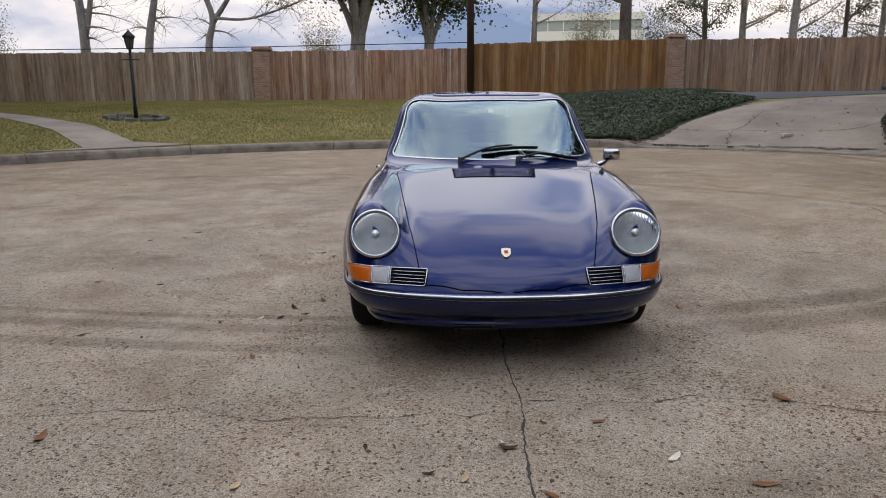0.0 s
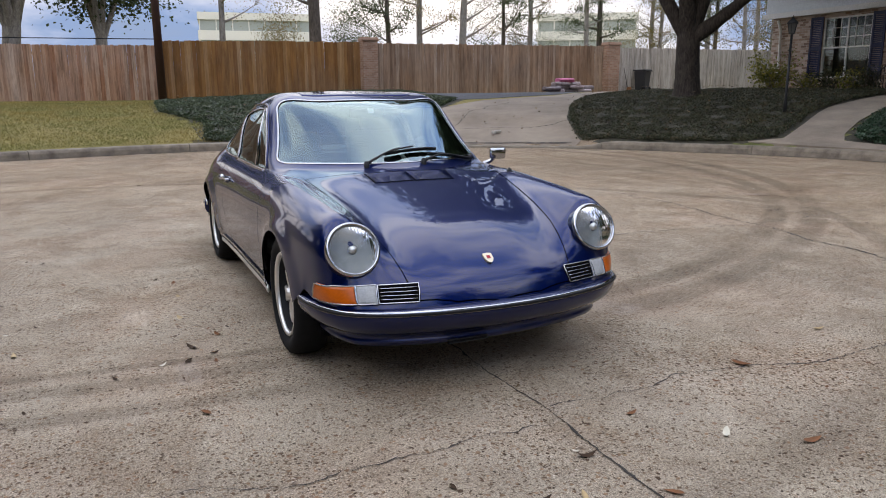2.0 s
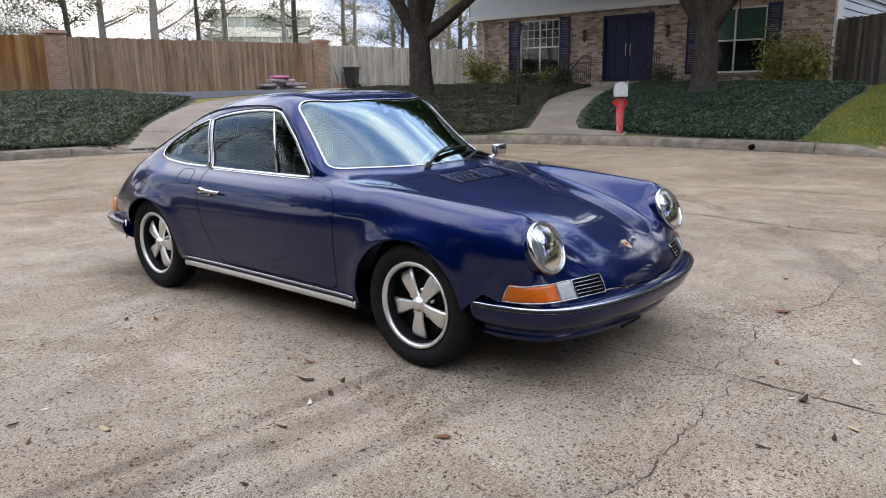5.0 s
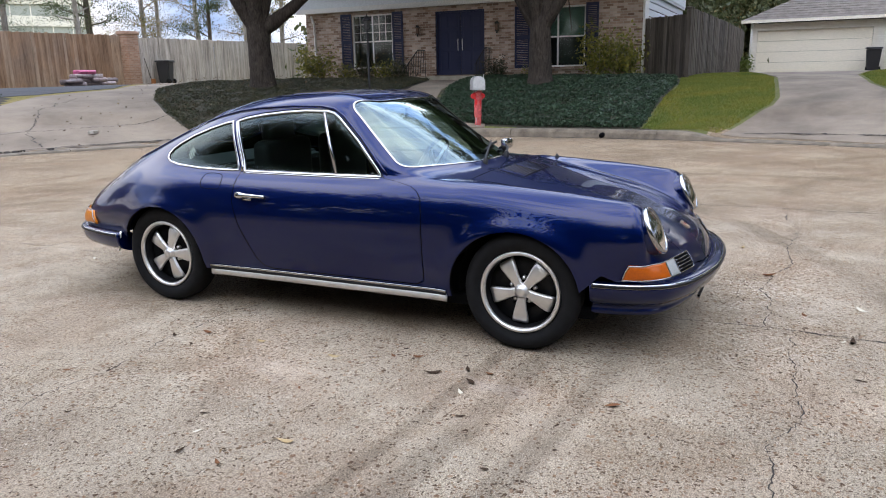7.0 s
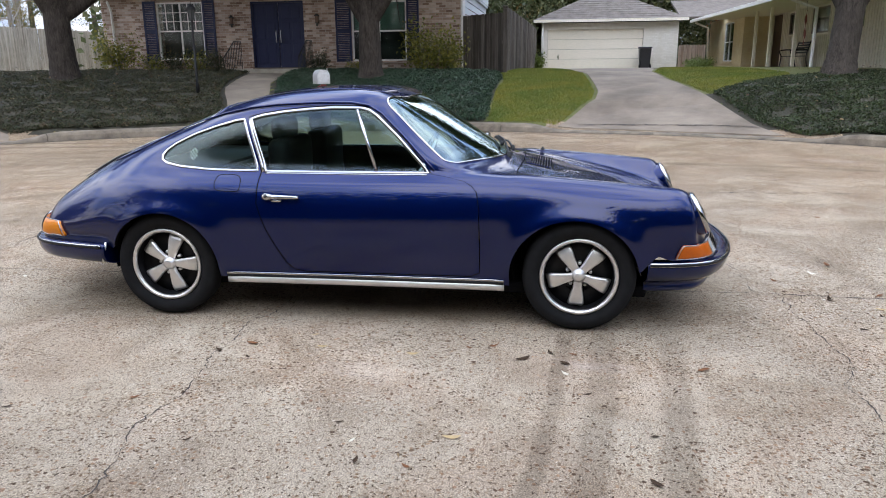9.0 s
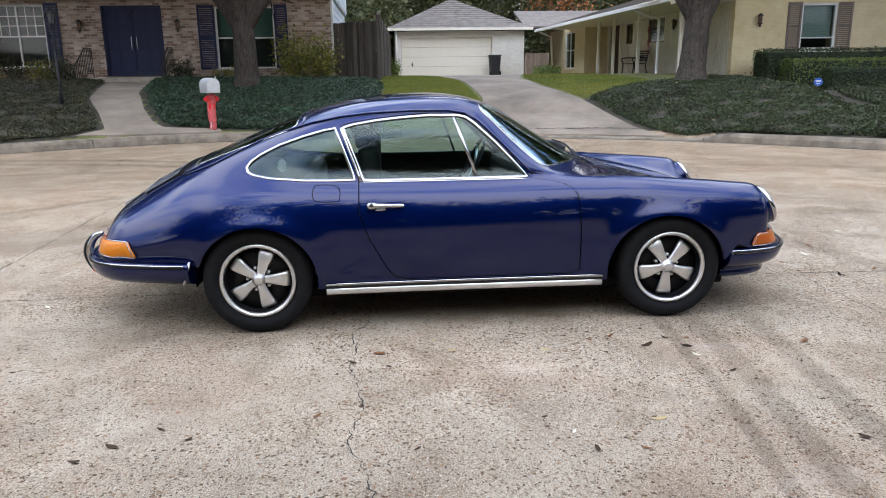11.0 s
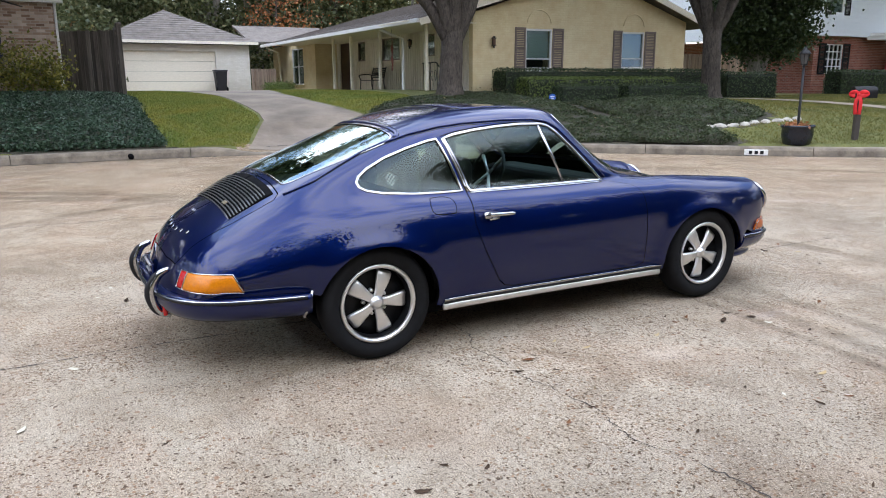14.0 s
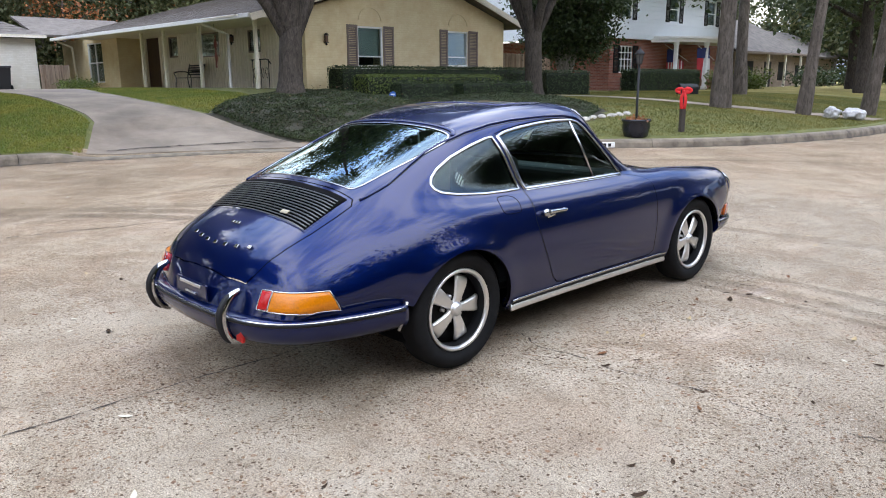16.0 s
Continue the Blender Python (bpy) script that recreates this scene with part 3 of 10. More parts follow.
M_paint = car_paint()
M_chrome = plain("chrome", (0.44, 0.44, 0.45), 0.10, 1.0, wear=0.03)
M_satin = plain("polished_alloy", (0.76, 0.75, 0.73), 0.4, 1.0, wear=0.05)
M_rubber = plain("tyre_rubber", (0.0085, 0.0085, 0.009), 0.8, spec=0.15, wear=0.3)
M_trim_rubber = plain("black_trim_rubber", (0.008, 0.008, 0.009), 0.5, spec=0.3)
M_under = plain("black_underbody", (0.004, 0.004, 0.0045), 0.95, spec=0.05)
M_cabin = plain("black_vinyl", (0.01, 0.01, 0.011), 0.55, spec=0.3)
M_steel_dark = plain("dark_steel", (0.07, 0.07, 0.072), 0.45, 0.8)


def lens_material(name, col, rough=0.12):
    m, nd, lk, b = material(name, rough, 0, 0.35)
    v = coords(nd, lk)
    n = noise_tex(nd, lk, v, 120, 2)
    lk.new(ramp(nd, lk, n, (0.3, tuple(c * 0.8 for c in col)), (0.7, col)), b.inputs["Base Color"])
    b.inputs["Coat Weight"].default_value = 0.25
    b.inputs["Coat Roughness"].default_value = 0.05
    return m


M_amber = lens_material("amber_lens", (0.50, 0.095, 0.001), 0.3)
M_amber_rear = lens_material("amber_rear_lens", (0.60, 0.175, 0.0005), 0.3)
M_red_lens = lens_material("red_lens", (0.42, 0.012, 0.012))
M_clear_lens = lens_material("clear_lens", (0.36, 0.37, 0.37))
M_gold = plain("gilt_enamel", (0.60, 0.50, 0.34), 0.3, 0.8)

from mathutils.geometry import delaunay_2d_cdt

# ---- the lie of the land ----
KERB = [(-9, -45), (-6.5, -30), (-6.5, -14), (-7.5, -7), (-10.2, -2), (-11.6, 3), (-11.2, 8), (-9.6, 11.4), (-7.6, 13.7), (-5.0, 15.6),
        (-1.5, 16.85), (1.5, 17.15), (4.4, 16.5), (6.9, 15.2), (8.5, 13.8), (9.8, 12.1), (10.8, 10.2), (11.3, 8.3), (11.35, 6.4),
        (11.15, 4.4), (10.8, 2.6), (10.2, 1.0), (9.2, -0.6), (7.5, -2.6), (5.9, -4.3), (4.5, -6.1), (3.6, -8.6), (3.15, -13), (3.1, -30), (2, -45)]
LINE = catmull(KERB, 6)
STREET = [tuple(p) for p in LINE]
DIPS = [((6.5, 15.4), 2.35), ((10.45, 1.75), 2.35)]


def gap(x, y):
    """How far outside the kerb line a place lies; negative on the street."""
    x, y = np.atleast_1d(np.asarray(x, float)), np.atleast_1d(np.asarray(y, float))
    best = np.full(x.shape, 1e9)
    for (ax, ay), (bx, by) in zip(LINE[:-1], LINE[1:]):
        ux, uy = bx - ax, by - ay
        s = np.clip(((x - ax) * ux + (y - ay) * uy) / (ux * ux + uy * uy), 0, 1)
        best = np.minimum(best, (ax + ux * s - x) ** 2 + (ay + uy * s - y) ** 2)
    d = np.sqrt(best)
    within = inside(STREET, x, y) | ((y < -29.9) & (x > -6.5) & (x < 3.1))
    d = np.where((y < -30), np.minimum(np.abs(x + 6.5), np.abs(x - 3.1)), d)
    return np.where(within, -d, d)


def step01(a, b, v):
    t = np.clip((v - a) / (b - a), 0, 1)
    return t * t * (3 - 2 * t)


def kerb_height(x, y):
    h = np.full(np.shape(x), 0.165)
    for (cx, cy), half in DIPS:
        d = np.hypot(x - cx, y - cy)
        h = h * (1 - 0.8 * (1 - step01(half - 0.1, half + 0.7, d)))
    return h


def land(x, y):
    """Height of the ground."""
    x, y = np.atleast_1d(np.asarray(x, float)), np.atleast_1d(np.asarray(y, float))
    d = gap(x, y)
    amp = 0.69 + 0.36 * step01(1, 9, x) * step01(-13, -3, y)
    amp = amp * (1 - 0.4 * step01(4, 8, -x) * (1 - step01(6, 14, y))) + 0.10 * step01(18, 26, y) * (1 - step01(0, 8, x))
    amp = amp - 0.09 * step01(8, 12, x) * step01(24, 30, y) - 0.18 * step01(20, 32, x) * step01(-12, -4, y) * (1 - step01(8, 14, y))
    amp = amp - 0.50 * np.exp(-((x - 13.8) / 2.2) ** 2 - ((y + 6.3) / 1.5) ** 2)
    z = kerb_height(x, y) + amp * (1 - np.exp(-(np.maximum(0, d - 0.2) / 4.0) ** 1.3))
    return np.where(d <= 0.26, 0.0, z)


def land_at(x, y):
    return float(land(x, y)[0])


def axis_lines(lo, hi, step, far):
    mid = list(np.arange(lo, hi + 1e-6, step))
    out, s, v = [], step, hi
    while v < far:
        s *= 1.25
        v += s
        out.append(v)
    low, s, v = [], step, lo
    while v > -far:
        s *= 1.25
        v -= s
        low.append(v)
    return np.array(low[::-1] + mid + out)


def build_ground():
    xs, ys = axis_lines(-13, 24, 0.22, 1400), axis_lines(-16, 24, 0.22, 1400)
    gx, gy = np.meshgrid(xs, ys, indexing="ij")
    z = land(gx.ravel(), gy.ravel())
    v = np.stack([gx.ravel(), gy.ravel(), z], 1)
    n, m = len(xs), len(ys)
    i, j = np.meshgrid(np.arange(n - 1), np.arange(m - 1), indexing="ij")
    a = (i * m + j).ravel()
    f = np.stack([a, a + m, a + m + 1, a + 1], 1)
    me = mesh_of("ground", v, f, None, True)
    me.materials.append(M_street)
    me.materials.append(M_lawn)
    c = v[f].mean(1)
    me.polygons.foreach_set("material_index", (gap(c[:, 0], c[:, 1]) > 0.1).astype(int))
    return tagged(new("ground", me), "worn aggregate concrete cul-de-sac with lawns rising round it", "ground", kind="structure")


GROUND = build_ground()


def offset_line(line, d):
    p = np.array(line, float)
    t = np.gradient(p, axis=0)
    t /= np.linalg.norm(t, axis=1)[:, None]
    return p + d * np.stack([-t[:, 1], t[:, 0]], 1)


def build_kerb():
    """A rolled kerb in cast lengths with open joints."""
    fine = rounded([tuple(p) for p in LINE], 4)
    seg = np.linalg.norm(np.diff(fine, axis=0), axis=1)
    run = np.concatenate([[0], np.cumsum(seg)])
    profile = [(-0.015, -0.05), (0.0, 0.02), (0.02, 0.62), (0.05, 0.9), (0.10, 1.0), (0.24, 1.02), (0.30, 0.99), (0.31, -0.3)]
    k = tagged(new("kerb"), "pale concrete kerb round the cul-de-sac", "kerb", kind="structure")
    lengths = 3.05
    start = 0.0
    while start < run[-1] - 0.5:
        s = np.linspace(start + 0.006, min(start + lengths - 0.006, run[-1]), 13)
        px, py = np.interp(s, run, fine[:, 0]), np.interp(s, run, fine[:, 1])
        if px.min() > -12.5 and py.max() > -26:
            line = np.stack([px, py], 1)
            h = kerb_height(px, py)
            rings = []
            for off, up in profile:
                q = offset_line(line, off)
                rings.append(np.stack([q[:, 0], q[:, 1], h * up if up > 0 else np.full(len(h), up * 0.3)], 1))
            g = np.stack(rings, 1)
            n, m = g.shape[:2]
            f = [(a * m + b, a * m + b + 1, (a + 1) * m + b + 1, (a + 1) * m + b) for a in range(n - 1) for b in range(m - 1)]
            f += [tuple(range(m)), tuple((n - 1) * m + b for b in range(m - 1, -1, -1))]
            part("kerb_stone", mesh_of("kerb_stone", g.reshape(-1, 3), f, M_kerb, False), None, k)
        start += lengths


build_kerb()


def draped(name, poly, lift, mat, label, category, spacing=0.35, skirt=0.12, kind="structure"):
    """A slab that follows the ground inside a plan outline, with thickness at its rim."""
    from_poly = [Vector((float(p[0]), float(p[1]))) for p in poly]
    rim = []
    for a, b in zip(from_poly, from_poly[1:] + from_poly[:1]):
        k = max(1, int((b - a).length / spacing))
        rim += [a.lerp(b, i / k) for i in range(k)]
    lo = np.array([(p.x, p.y) for p in rim]).min(0)
    hi = np.array([(p.x, p.y) for p in rim]).max(0)
    gx, gy = np.meshgrid(np.arange(lo[0], hi[0], spacing), np.arange(lo[1], hi[1], spacing))
    gx, gy = gx.ravel() + 0.013, gy.ravel() + 0.017
    ok = inside([tuple(p) for p in rim], gx, gy)
    pts = rim + [Vector((float(a), float(b))) for a, b in zip(gx[ok], gy[ok])]
    n = len(rim)
    got = delaunay(pts, [(i, (i + 1) % n) for i in range(n)])
    verts, faces = got
    vx, vy = np.array([p[0] for p in verts]), np.array([p[1] for p in verts])
    z = land(vx, vy) + lift
    v = [(a, b, c) for a, b, c in zip(vx, vy, z)]
    cen = np.array([np.mean([verts[i] for i in f], axis=0) for f in faces])
    ok = inside([tuple(p) for p in rim], cen[:, 0], cen[:, 1])
    f = [f for f, k in zip(faces, ok) if k]
    base = len(v)
    edge = {}
    for q in f:
        for a, b in zip(q, q[1:] + q[:1]):
            edge[(a, b)] = edge.get((a, b), 0) + 1
    low = {}
    for (a, b) in edge:
        if (b, a) not in edge:
            for i in (a, b):
                if i not in low:
                    low[i] = len(v)
                    v.append((v[i][0], v[i][1], v[i][2] - skirt))
            f.append((b, a, low[a], low[b]))
    ob = new(name, mesh_of(name, v, f, mat, False))
    return tagged(ob, label, category, kind=kind)


def delaunay(points, edges):
    verts, _, faces, *_ = delaunay_2d_cdt(points, edges, [], 0, 1e-6)
    return [(p.x, p.y) for p in verts], [tuple(q) for q in faces]

# ---- drives, walks, beds ----
DRIVE_ONE = [(4.55, 16.75), (5.8, 18.1), (7.6, 19.5), (9.3, 20.3), (12.0, 20.6), (16, 23.5), (20, 29.2), (26, 28.6), (21, 24), (16.5, 21.2), (13.6, 19.9), (12.0, 19.0), (10.6, 17.7), (9.5, 16.2), (8.75, 14.5), (8.35, 14.2), (6.6, 15.65)]
draped("driveway_1", DRIVE_ONE, 0.012, M_drive_tan, "cracked tan concrete driveway curving to the fence", "driveway")
draped("lane", [(8.7, 20.95), (9.6, 20.75), (12.5, 21.2), (15.6, 23.9), (19.6, 29.6), (12, 30.6), (8.2, 24)], 0.01, M_asphalt, "strip of dark asphalt beside the driveway", "asphalt")
DRIVE_TWO = [(11.5, 4.0), (12.5, 3.55), (13.4, 3.15), (14.2, 3.05), (18.0, 3.2), (22, 4.0), (35.0, 4.9), (35.0, -2.0), (24, 0.4), (18.2, 1.35), (15.8, 1.25), (13.3, 0.75), (12.4, 0.45), (11.0, 0.25), (10.0, -0.05), (10.55, 1.0), (11.12, 2.5)]
draped("driveway_2", DRIVE_TWO, 0.015, M_drive, "stained grey concrete driveway up to the garage", "driveway")
WALK = [(10.75, 11.55), (11.35, 11.2), (12.6, 11.75), (13.6, 12.25), (14.3, 12.55), (15.2, 12.75), (19.0, 13.7), (19.0, 12.4), (15.4, 11.75), (14.6, 11.45), (13.3, 11.0), (12.2, 10.5), (11.75, 10.15), (11.8, 9.0), (11.5, 8.9), (11.1, 10.3)]
draped("walkway_1", WALK, 0.02, M_drive, "concrete front walk curving through ivy to the door", "walkway")
draped("walkway_2", [(-7.9, 13.95), (-7.2, 14.75), (-8.7, 16.5), (-11.0, 18.3), (-16, 20.5), (-16, 21.4), (-11, 19.2), (-8.2, 17.4), (-6.6, 15.75), (-5.4, 15.85), (-6.6, 14.95)], 0.02, M_drive, "concrete walk crossing a dry lawn", "walkway")
draped("walkway_3", [(19, -12.0), (12.2, -12.6), (7.7, -11.9), (5.6, -12.8), (3.9, -14.4), (3.9, -15.4), (5.9, -13.6), (7.9, -12.8), (12.2, -13.6), (19, -13.0)], 0.02, M_drive, "pale concrete path across a front lawn", "walkway")


def scatter(poly, per_m2, seed):
    rng = np.random.default_rng(seed)
    p = np.array(poly, float)
    lo, hi = p.min(0), p.max(0)
    n = int((hi - lo).prod() * per_m2)
    x, y = rng.uniform(lo[0], hi[0], n), rng.uniform(lo[1], hi[1], n)
    ok = inside([tuple(q) for q in poly], x, y)
    return x[ok], y[ok], rng


def leaves_mesh(name, centres, normals, size, mat, rng, narrow=0.75):
    """One small folded leaf at each place: two triangles either side of a midrib."""
    n = len(centres)
    nrm = normals / (np.linalg.norm(normals, axis=1)[:, None] + 1e-9)
    r = rng.normal(size=(n, 3))
    a = np.cross(nrm, r)
    a /= np.linalg.norm(a, axis=1)[:, None] + 1e-9
    b = np.cross(nrm, a)
    s = (size * rng.uniform(0.6, 1.3, n))[:, None]
    tip, tail = centres + a * s * 0.6, centres - a * s * 0.5
    left, right = centres + b * s * narrow * 0.5 + nrm * s * 0.12, centres - b * s * narrow * 0.5 + nrm * s * 0.12
    v = np.stack([tail, left, tip, right], 1).reshape(-1, 3)
    k = np.arange(n)[:, None] * 4
    me = bpy.data.meshes.new(name)
    me.vertices.add(len(v))
    me.vertices.foreach_set("co", v.ravel())
    tri = np.concatenate([k + (0, 1, 2), k + (0, 2, 3)], 1).reshape(-1)
    me.loops.add(len(tri))
    me.loops.foreach_set("vertex_index", tri.astype(np.int32))
    me.polygons.add(len(tri) // 3)
    me.polygons.foreach_set("loop_start", np.arange(0, len(tri), 3, dtype=np.int32))
    me.materials.append(mat)
    me.update(calc_edges=True)
    return me


def bed_height(poly, x, y, top, soft=0.2):
    """Rises from the rim of a planted bed to its full height."""
    best = np.full(x.shape, 1e9)
    p = [np.array(q, float) for q in poly]
    for a, b in zip(p, p[1:] + p[:1]):
        u = b - a
        s = np.clip(((x - a[0]) * u[0] + (y - a[1]) * u[1]) / (u @ u), 0, 1)
        best = np.minimum(best, np.hypot(a[0] + u[0] * s - x, a[1] + u[1] * s - y))
    return top * np.clip(best / soft, 0, 1) ** 0.5


def ivy_bed(poly, mat, label, seed, top=0.16, per_m2=420, size=0.06, swell=0.0):
    bed = tagged(new("ivy_bed"), label, "ivy", kind="stuff")
    smooth = [tuple(p) for p in poly]
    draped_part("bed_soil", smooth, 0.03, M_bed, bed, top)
    x, y, rng = scatter(smooth, per_m2, seed)
    h = bed_height(smooth, x, y, top)
    z = land(x, y) + h * rng.uniform(0.75, 1.15, len(x)) + 0.03 + 0.035 * np.sin(x * 5.1 + np.cos(y * 3.7)) * np.sin(y * 4.3)
    nr = rng.normal(size=(len(x), 3)) * 0.55 + (0, 0, 1.0)
    ob = new("ivy_leaf_cover", leaves_mesh("ivy_leaf_cover", np.stack([x, y, z], 1), nr, size, mat, rng))
    ob.parent = bed
    ob["kind"] = "stuff"
    # leaves hanging over the rim
    p = np.array(smooth + smooth[:1], float)
    seg = np.linalg.norm(np.diff(p, axis=0), axis=1)
    run = np.concatenate([[0], np.cumsum(seg)])
    n = int(run[-1] * 420)
    s = rng.uniform(0, run[-1], n)
    x = np.interp(s, run, p[:, 0]) + rng.normal(size=n) * 0.05
    y = np.interp(s, run, p[:, 1]) + rng.normal(size=n) * 0.05
    z = land(x, y) + rng.uniform(0.02, top * 0.9 + 0.03, n)
    ok = gap(x, y) > 0.2
    ob = new("ivy_rim", leaves_mesh("ivy_rim", np.stack([x, y, z], 1)[ok], rng.normal(size=(n, 3))[ok], size, mat, rng))
    ob.parent = bed
    ob["kind"] = "stuff"
    return bed


def draped_part(name, poly, lift, mat, parent, top):
    rim = [Vector((float(p[0]), float(p[1]))) for p in poly]
    dense = []
    for a, b in zip(rim, rim[1:] + rim[:1]):
        k = max(1, int((b - a).length / 0.3))
        dense += [a.lerp(b, i / k) for i in range(k)]
    lo = np.array([(p.x, p.y) for p in dense]).min(0)
    hi = np.array([(p.x, p.y) for p in dense]).max(0)
    gx, gy = np.meshgrid(np.arange(lo[0], hi[0], 0.3), np.arange(lo[1], hi[1], 0.3))
    gx, gy = gx.ravel() + 0.011, gy.ravel() + 0.013
    loop = [tuple(p) for p in dense]
    ok = inside(loop, gx, gy)
    pts = dense + [Vector((float(a), float(b))) for a, b in zip(gx[ok], gy[ok])]
    n = len(dense)
    verts, faces = delaunay(pts, [(i, (i + 1) % n) for i in range(n)])
    vx, vy = np.array([p[0] for p in verts]), np.array([p[1] for p in verts])
    z = land(vx, vy) + lift + bed_height(loop, vx, vy, top) * 0.7
    cen = np.array([np.mean([verts[i] for i in f], axis=0) for f in faces])
    ok = inside(loop, cen[:, 0], cen[:, 1])
    ob = part(name, mesh_of(name, np.stack([vx, vy, z], 1), [f for f, k in zip(faces, ok) if k], mat, True), None, parent)
    ob["kind"] = "stuff"
    return ob


BED_A = [(1.0, 17.6), (2.6, 17.5), (4.4, 17.0), (5.7, 18.3), (7.5, 19.75), (8.6, 20.9), (8.0, 24), (11.8, 30.7), (9.5, 31.8), (2.2, 31.6), (0.6, 27), (0.4, 22.5), (1.3, 20.0)]
ivy_bed(BED_A, M_ivy_low, "low dark green ivy bed before the fence", 11, 0.07, 1000, 0.055)
BED_B = [(8.86, 14.36), (9.4, 13.5), (9.88, 12.77), (10.66, 11.78), (11.35, 11.45), (12.5, 11.95), (13.5, 12.45), (15.2, 13.0), (18.9, 13.9), (18.9, 19.0), (15.5, 20.72), (13.66, 19.8), (12.05, 18.9), (10.7, 17.6), (9.6, 16.1), (9.05, 15.0)]
ivy_bed(BED_B, M_ivy_dry, "shaded ivy bed with fallen leaves under an oak", 12, 0.07, 1500, 0.042)
BED_C = [(11.85, 8.85), (11.75, 7.4), (11.75, 6.2), (11.7, 5.6), (12.9, 5.65), (14.6, 5.7), (16.4, 5.6), (18.2, 5.9), (18.9, 8), (18.9, 12.2), (15.5, 11.5), (14.7, 11.2), (13.4, 10.75), (12.3, 10.25), (11.95, 9.9)]
ivy_bed(BED_C, M_ivy, "dense glossy ivy bed before a brick house", 13, 0.12, 1700, 0.05)
BED_D = [(10.0, -0.35), (11.1, 0.05), (12.5, 0.25), (13.3, 0.5), (14.4, -0.5), (15.0, -1.5), (15.6, -3.0), (15.2, -4.6), (12.9, -4.6), (11.4, -4.0), (9.8, -3.6), (8.6, -3.5), (7.7, -3.1), (8.7, -1.7)]
ivy_bed(BED_D, M_jasmine, "clipped groundcover bed sloping to the kerb under an oak", 14, 0.07, 1800, 0.042)
BED_F = [(7.75, -2.85), (8.6, -3.3), (9.6, -3.5), (9.0, -4.0), (7.6, -4.7), (6.55, -4.45), (6.5, -4.0)]
ivy_bed(BED_F, M_jasmine, "strip of low clipped groundcover along the kerb", 15, 0.14, 1700, 0.042)
BED_E = [(10.9, -4.3), (9.3, -4.2), (7.9, -4.95), (7.5, -5.9), (7.9, -6.9), (9.0, -7.7), (11.0, -8.5), (12.8, -8.9), (14.5, -7.5), (13.2, -5.4)]
ivy_bed(BED_E, M_jasmine, "mounded groundcover bed edged with limestone", 16, 0.09, 1600, 0.042)


def grass(name, poly, mat, label, seed, per_m2=700, tall=0.05, bare=()):
    x, y, rng = scatter(poly, per_m2, seed)
    ok = gap(x, y) > 0.33
    for hole in bare:
        ok &= ~inside(hole, x, y)
    x, y = x[ok], y[ok]
    n = len(x)
    z = land(x, y)
    a = rng.uniform(0, 2 * np.pi, n)
    h = tall * rng.uniform(0.5, 1.3, n)
    w = 0.009
    lean = rng.normal(size=(n, 2)) * 0.022
    c, s = np.cos(a) * w, np.sin(a) * w
    v = np.stack([np.stack([x - c, y - s, z], 1), np.stack([x + c, y + s, z], 1), np.stack([x + lean[:, 0], y + lean[:, 1], z + h], 1)], 1).reshape(-1, 3)
    me = bpy.data.meshes.new(name)
    me.vertices.add(len(v))
    me.vertices.foreach_set("co", v.ravel())
    me.loops.add(3 * n)
    me.loops.foreach_set("vertex_index", np.arange(3 * n, dtype=np.int32))
    me.polygons.add(n)
    me.polygons.foreach_set("loop_start", np.arange(0, 3 * n, 3, dtype=np.int32))
    me.materials.append(mat)
    me.update(calc_edges=True)
    return tagged(new(name, me), label, "grass", kind="stuff")


LAWN_A = [(-16, 12), (-9.8, 11.6), (-7.4, 14.2), (-5, 16), (-1.5, 17.2), (1.3, 17.4), (1.2, 20), (0.3, 22.5), (0.5, 27), (2, 31.5), (-24, 31.5), (-24, 14)]
WALK_TWO_HOLE = [(-7.9, 13.95), (-7.2, 14.75), (-8.7, 16.5), (-11.0, 18.3), (-16, 20.5), (-16, 21.4), (-11, 19.2), (-8.2, 17.4), (-6.6, 15.75), (-5.4, 15.85), (-6.6, 14.95)]
grass("dry_grass", LAWN_A, M_grass_dry, "dormant yellow-green lawn before the fence", 21, 800, 0.034, [WALK_TWO_HOLE])
LAWN_B = [(11.6, 5.5), (11.55, 4.05), (12.5, 3.65), (13.4, 3.25), (14.2, 3.15), (18, 3.3), (24, 4.4), (24, 5.2), (18.4, 5.7), (16.3, 5.45), (14.6, 5.55), (12.9, 5.5)]
grass("green_grass", LAWN_B, M_grass, "bright green clipped lawn between driveway and ivy", 22, 2600, 0.035)
LAWN_C = [(13.35, 0.65), (15.8, 1.15), (18.2, 1.25), (23, 0.4), (22, -1.4), (16.5, -1.9), (15.2, -1.6), (14.5, -0.4)]
grass("green_grass", LAWN_C, M_grass, "bright green clipped lawn before a porch", 23, 1500, 0.035)
LAWN_D = [(6.3, -4.5), (7.4, -5.0), (7.4, -6.8), (9, -8.0), (13, -9.3), (17, -9.5), (17, -24), (4, -24), (3.6, -12), (4.1, -8.5), (5, -6.2)]
PATH_HOLE = [(19, -12.0), (12.2, -12.6), (7.7, -11.9), (5.6, -12.8), (3.9, -14.4), (3.9, -15.4), (5.9, -13.6), (7.9, -12.8), (12.2, -13.6), (19, -13.0)]
grass("green_grass", LAWN_D, M_grass_mown, "mown green lawn with a path across it", 24, 800, 0.035, [PATH_HOLE])


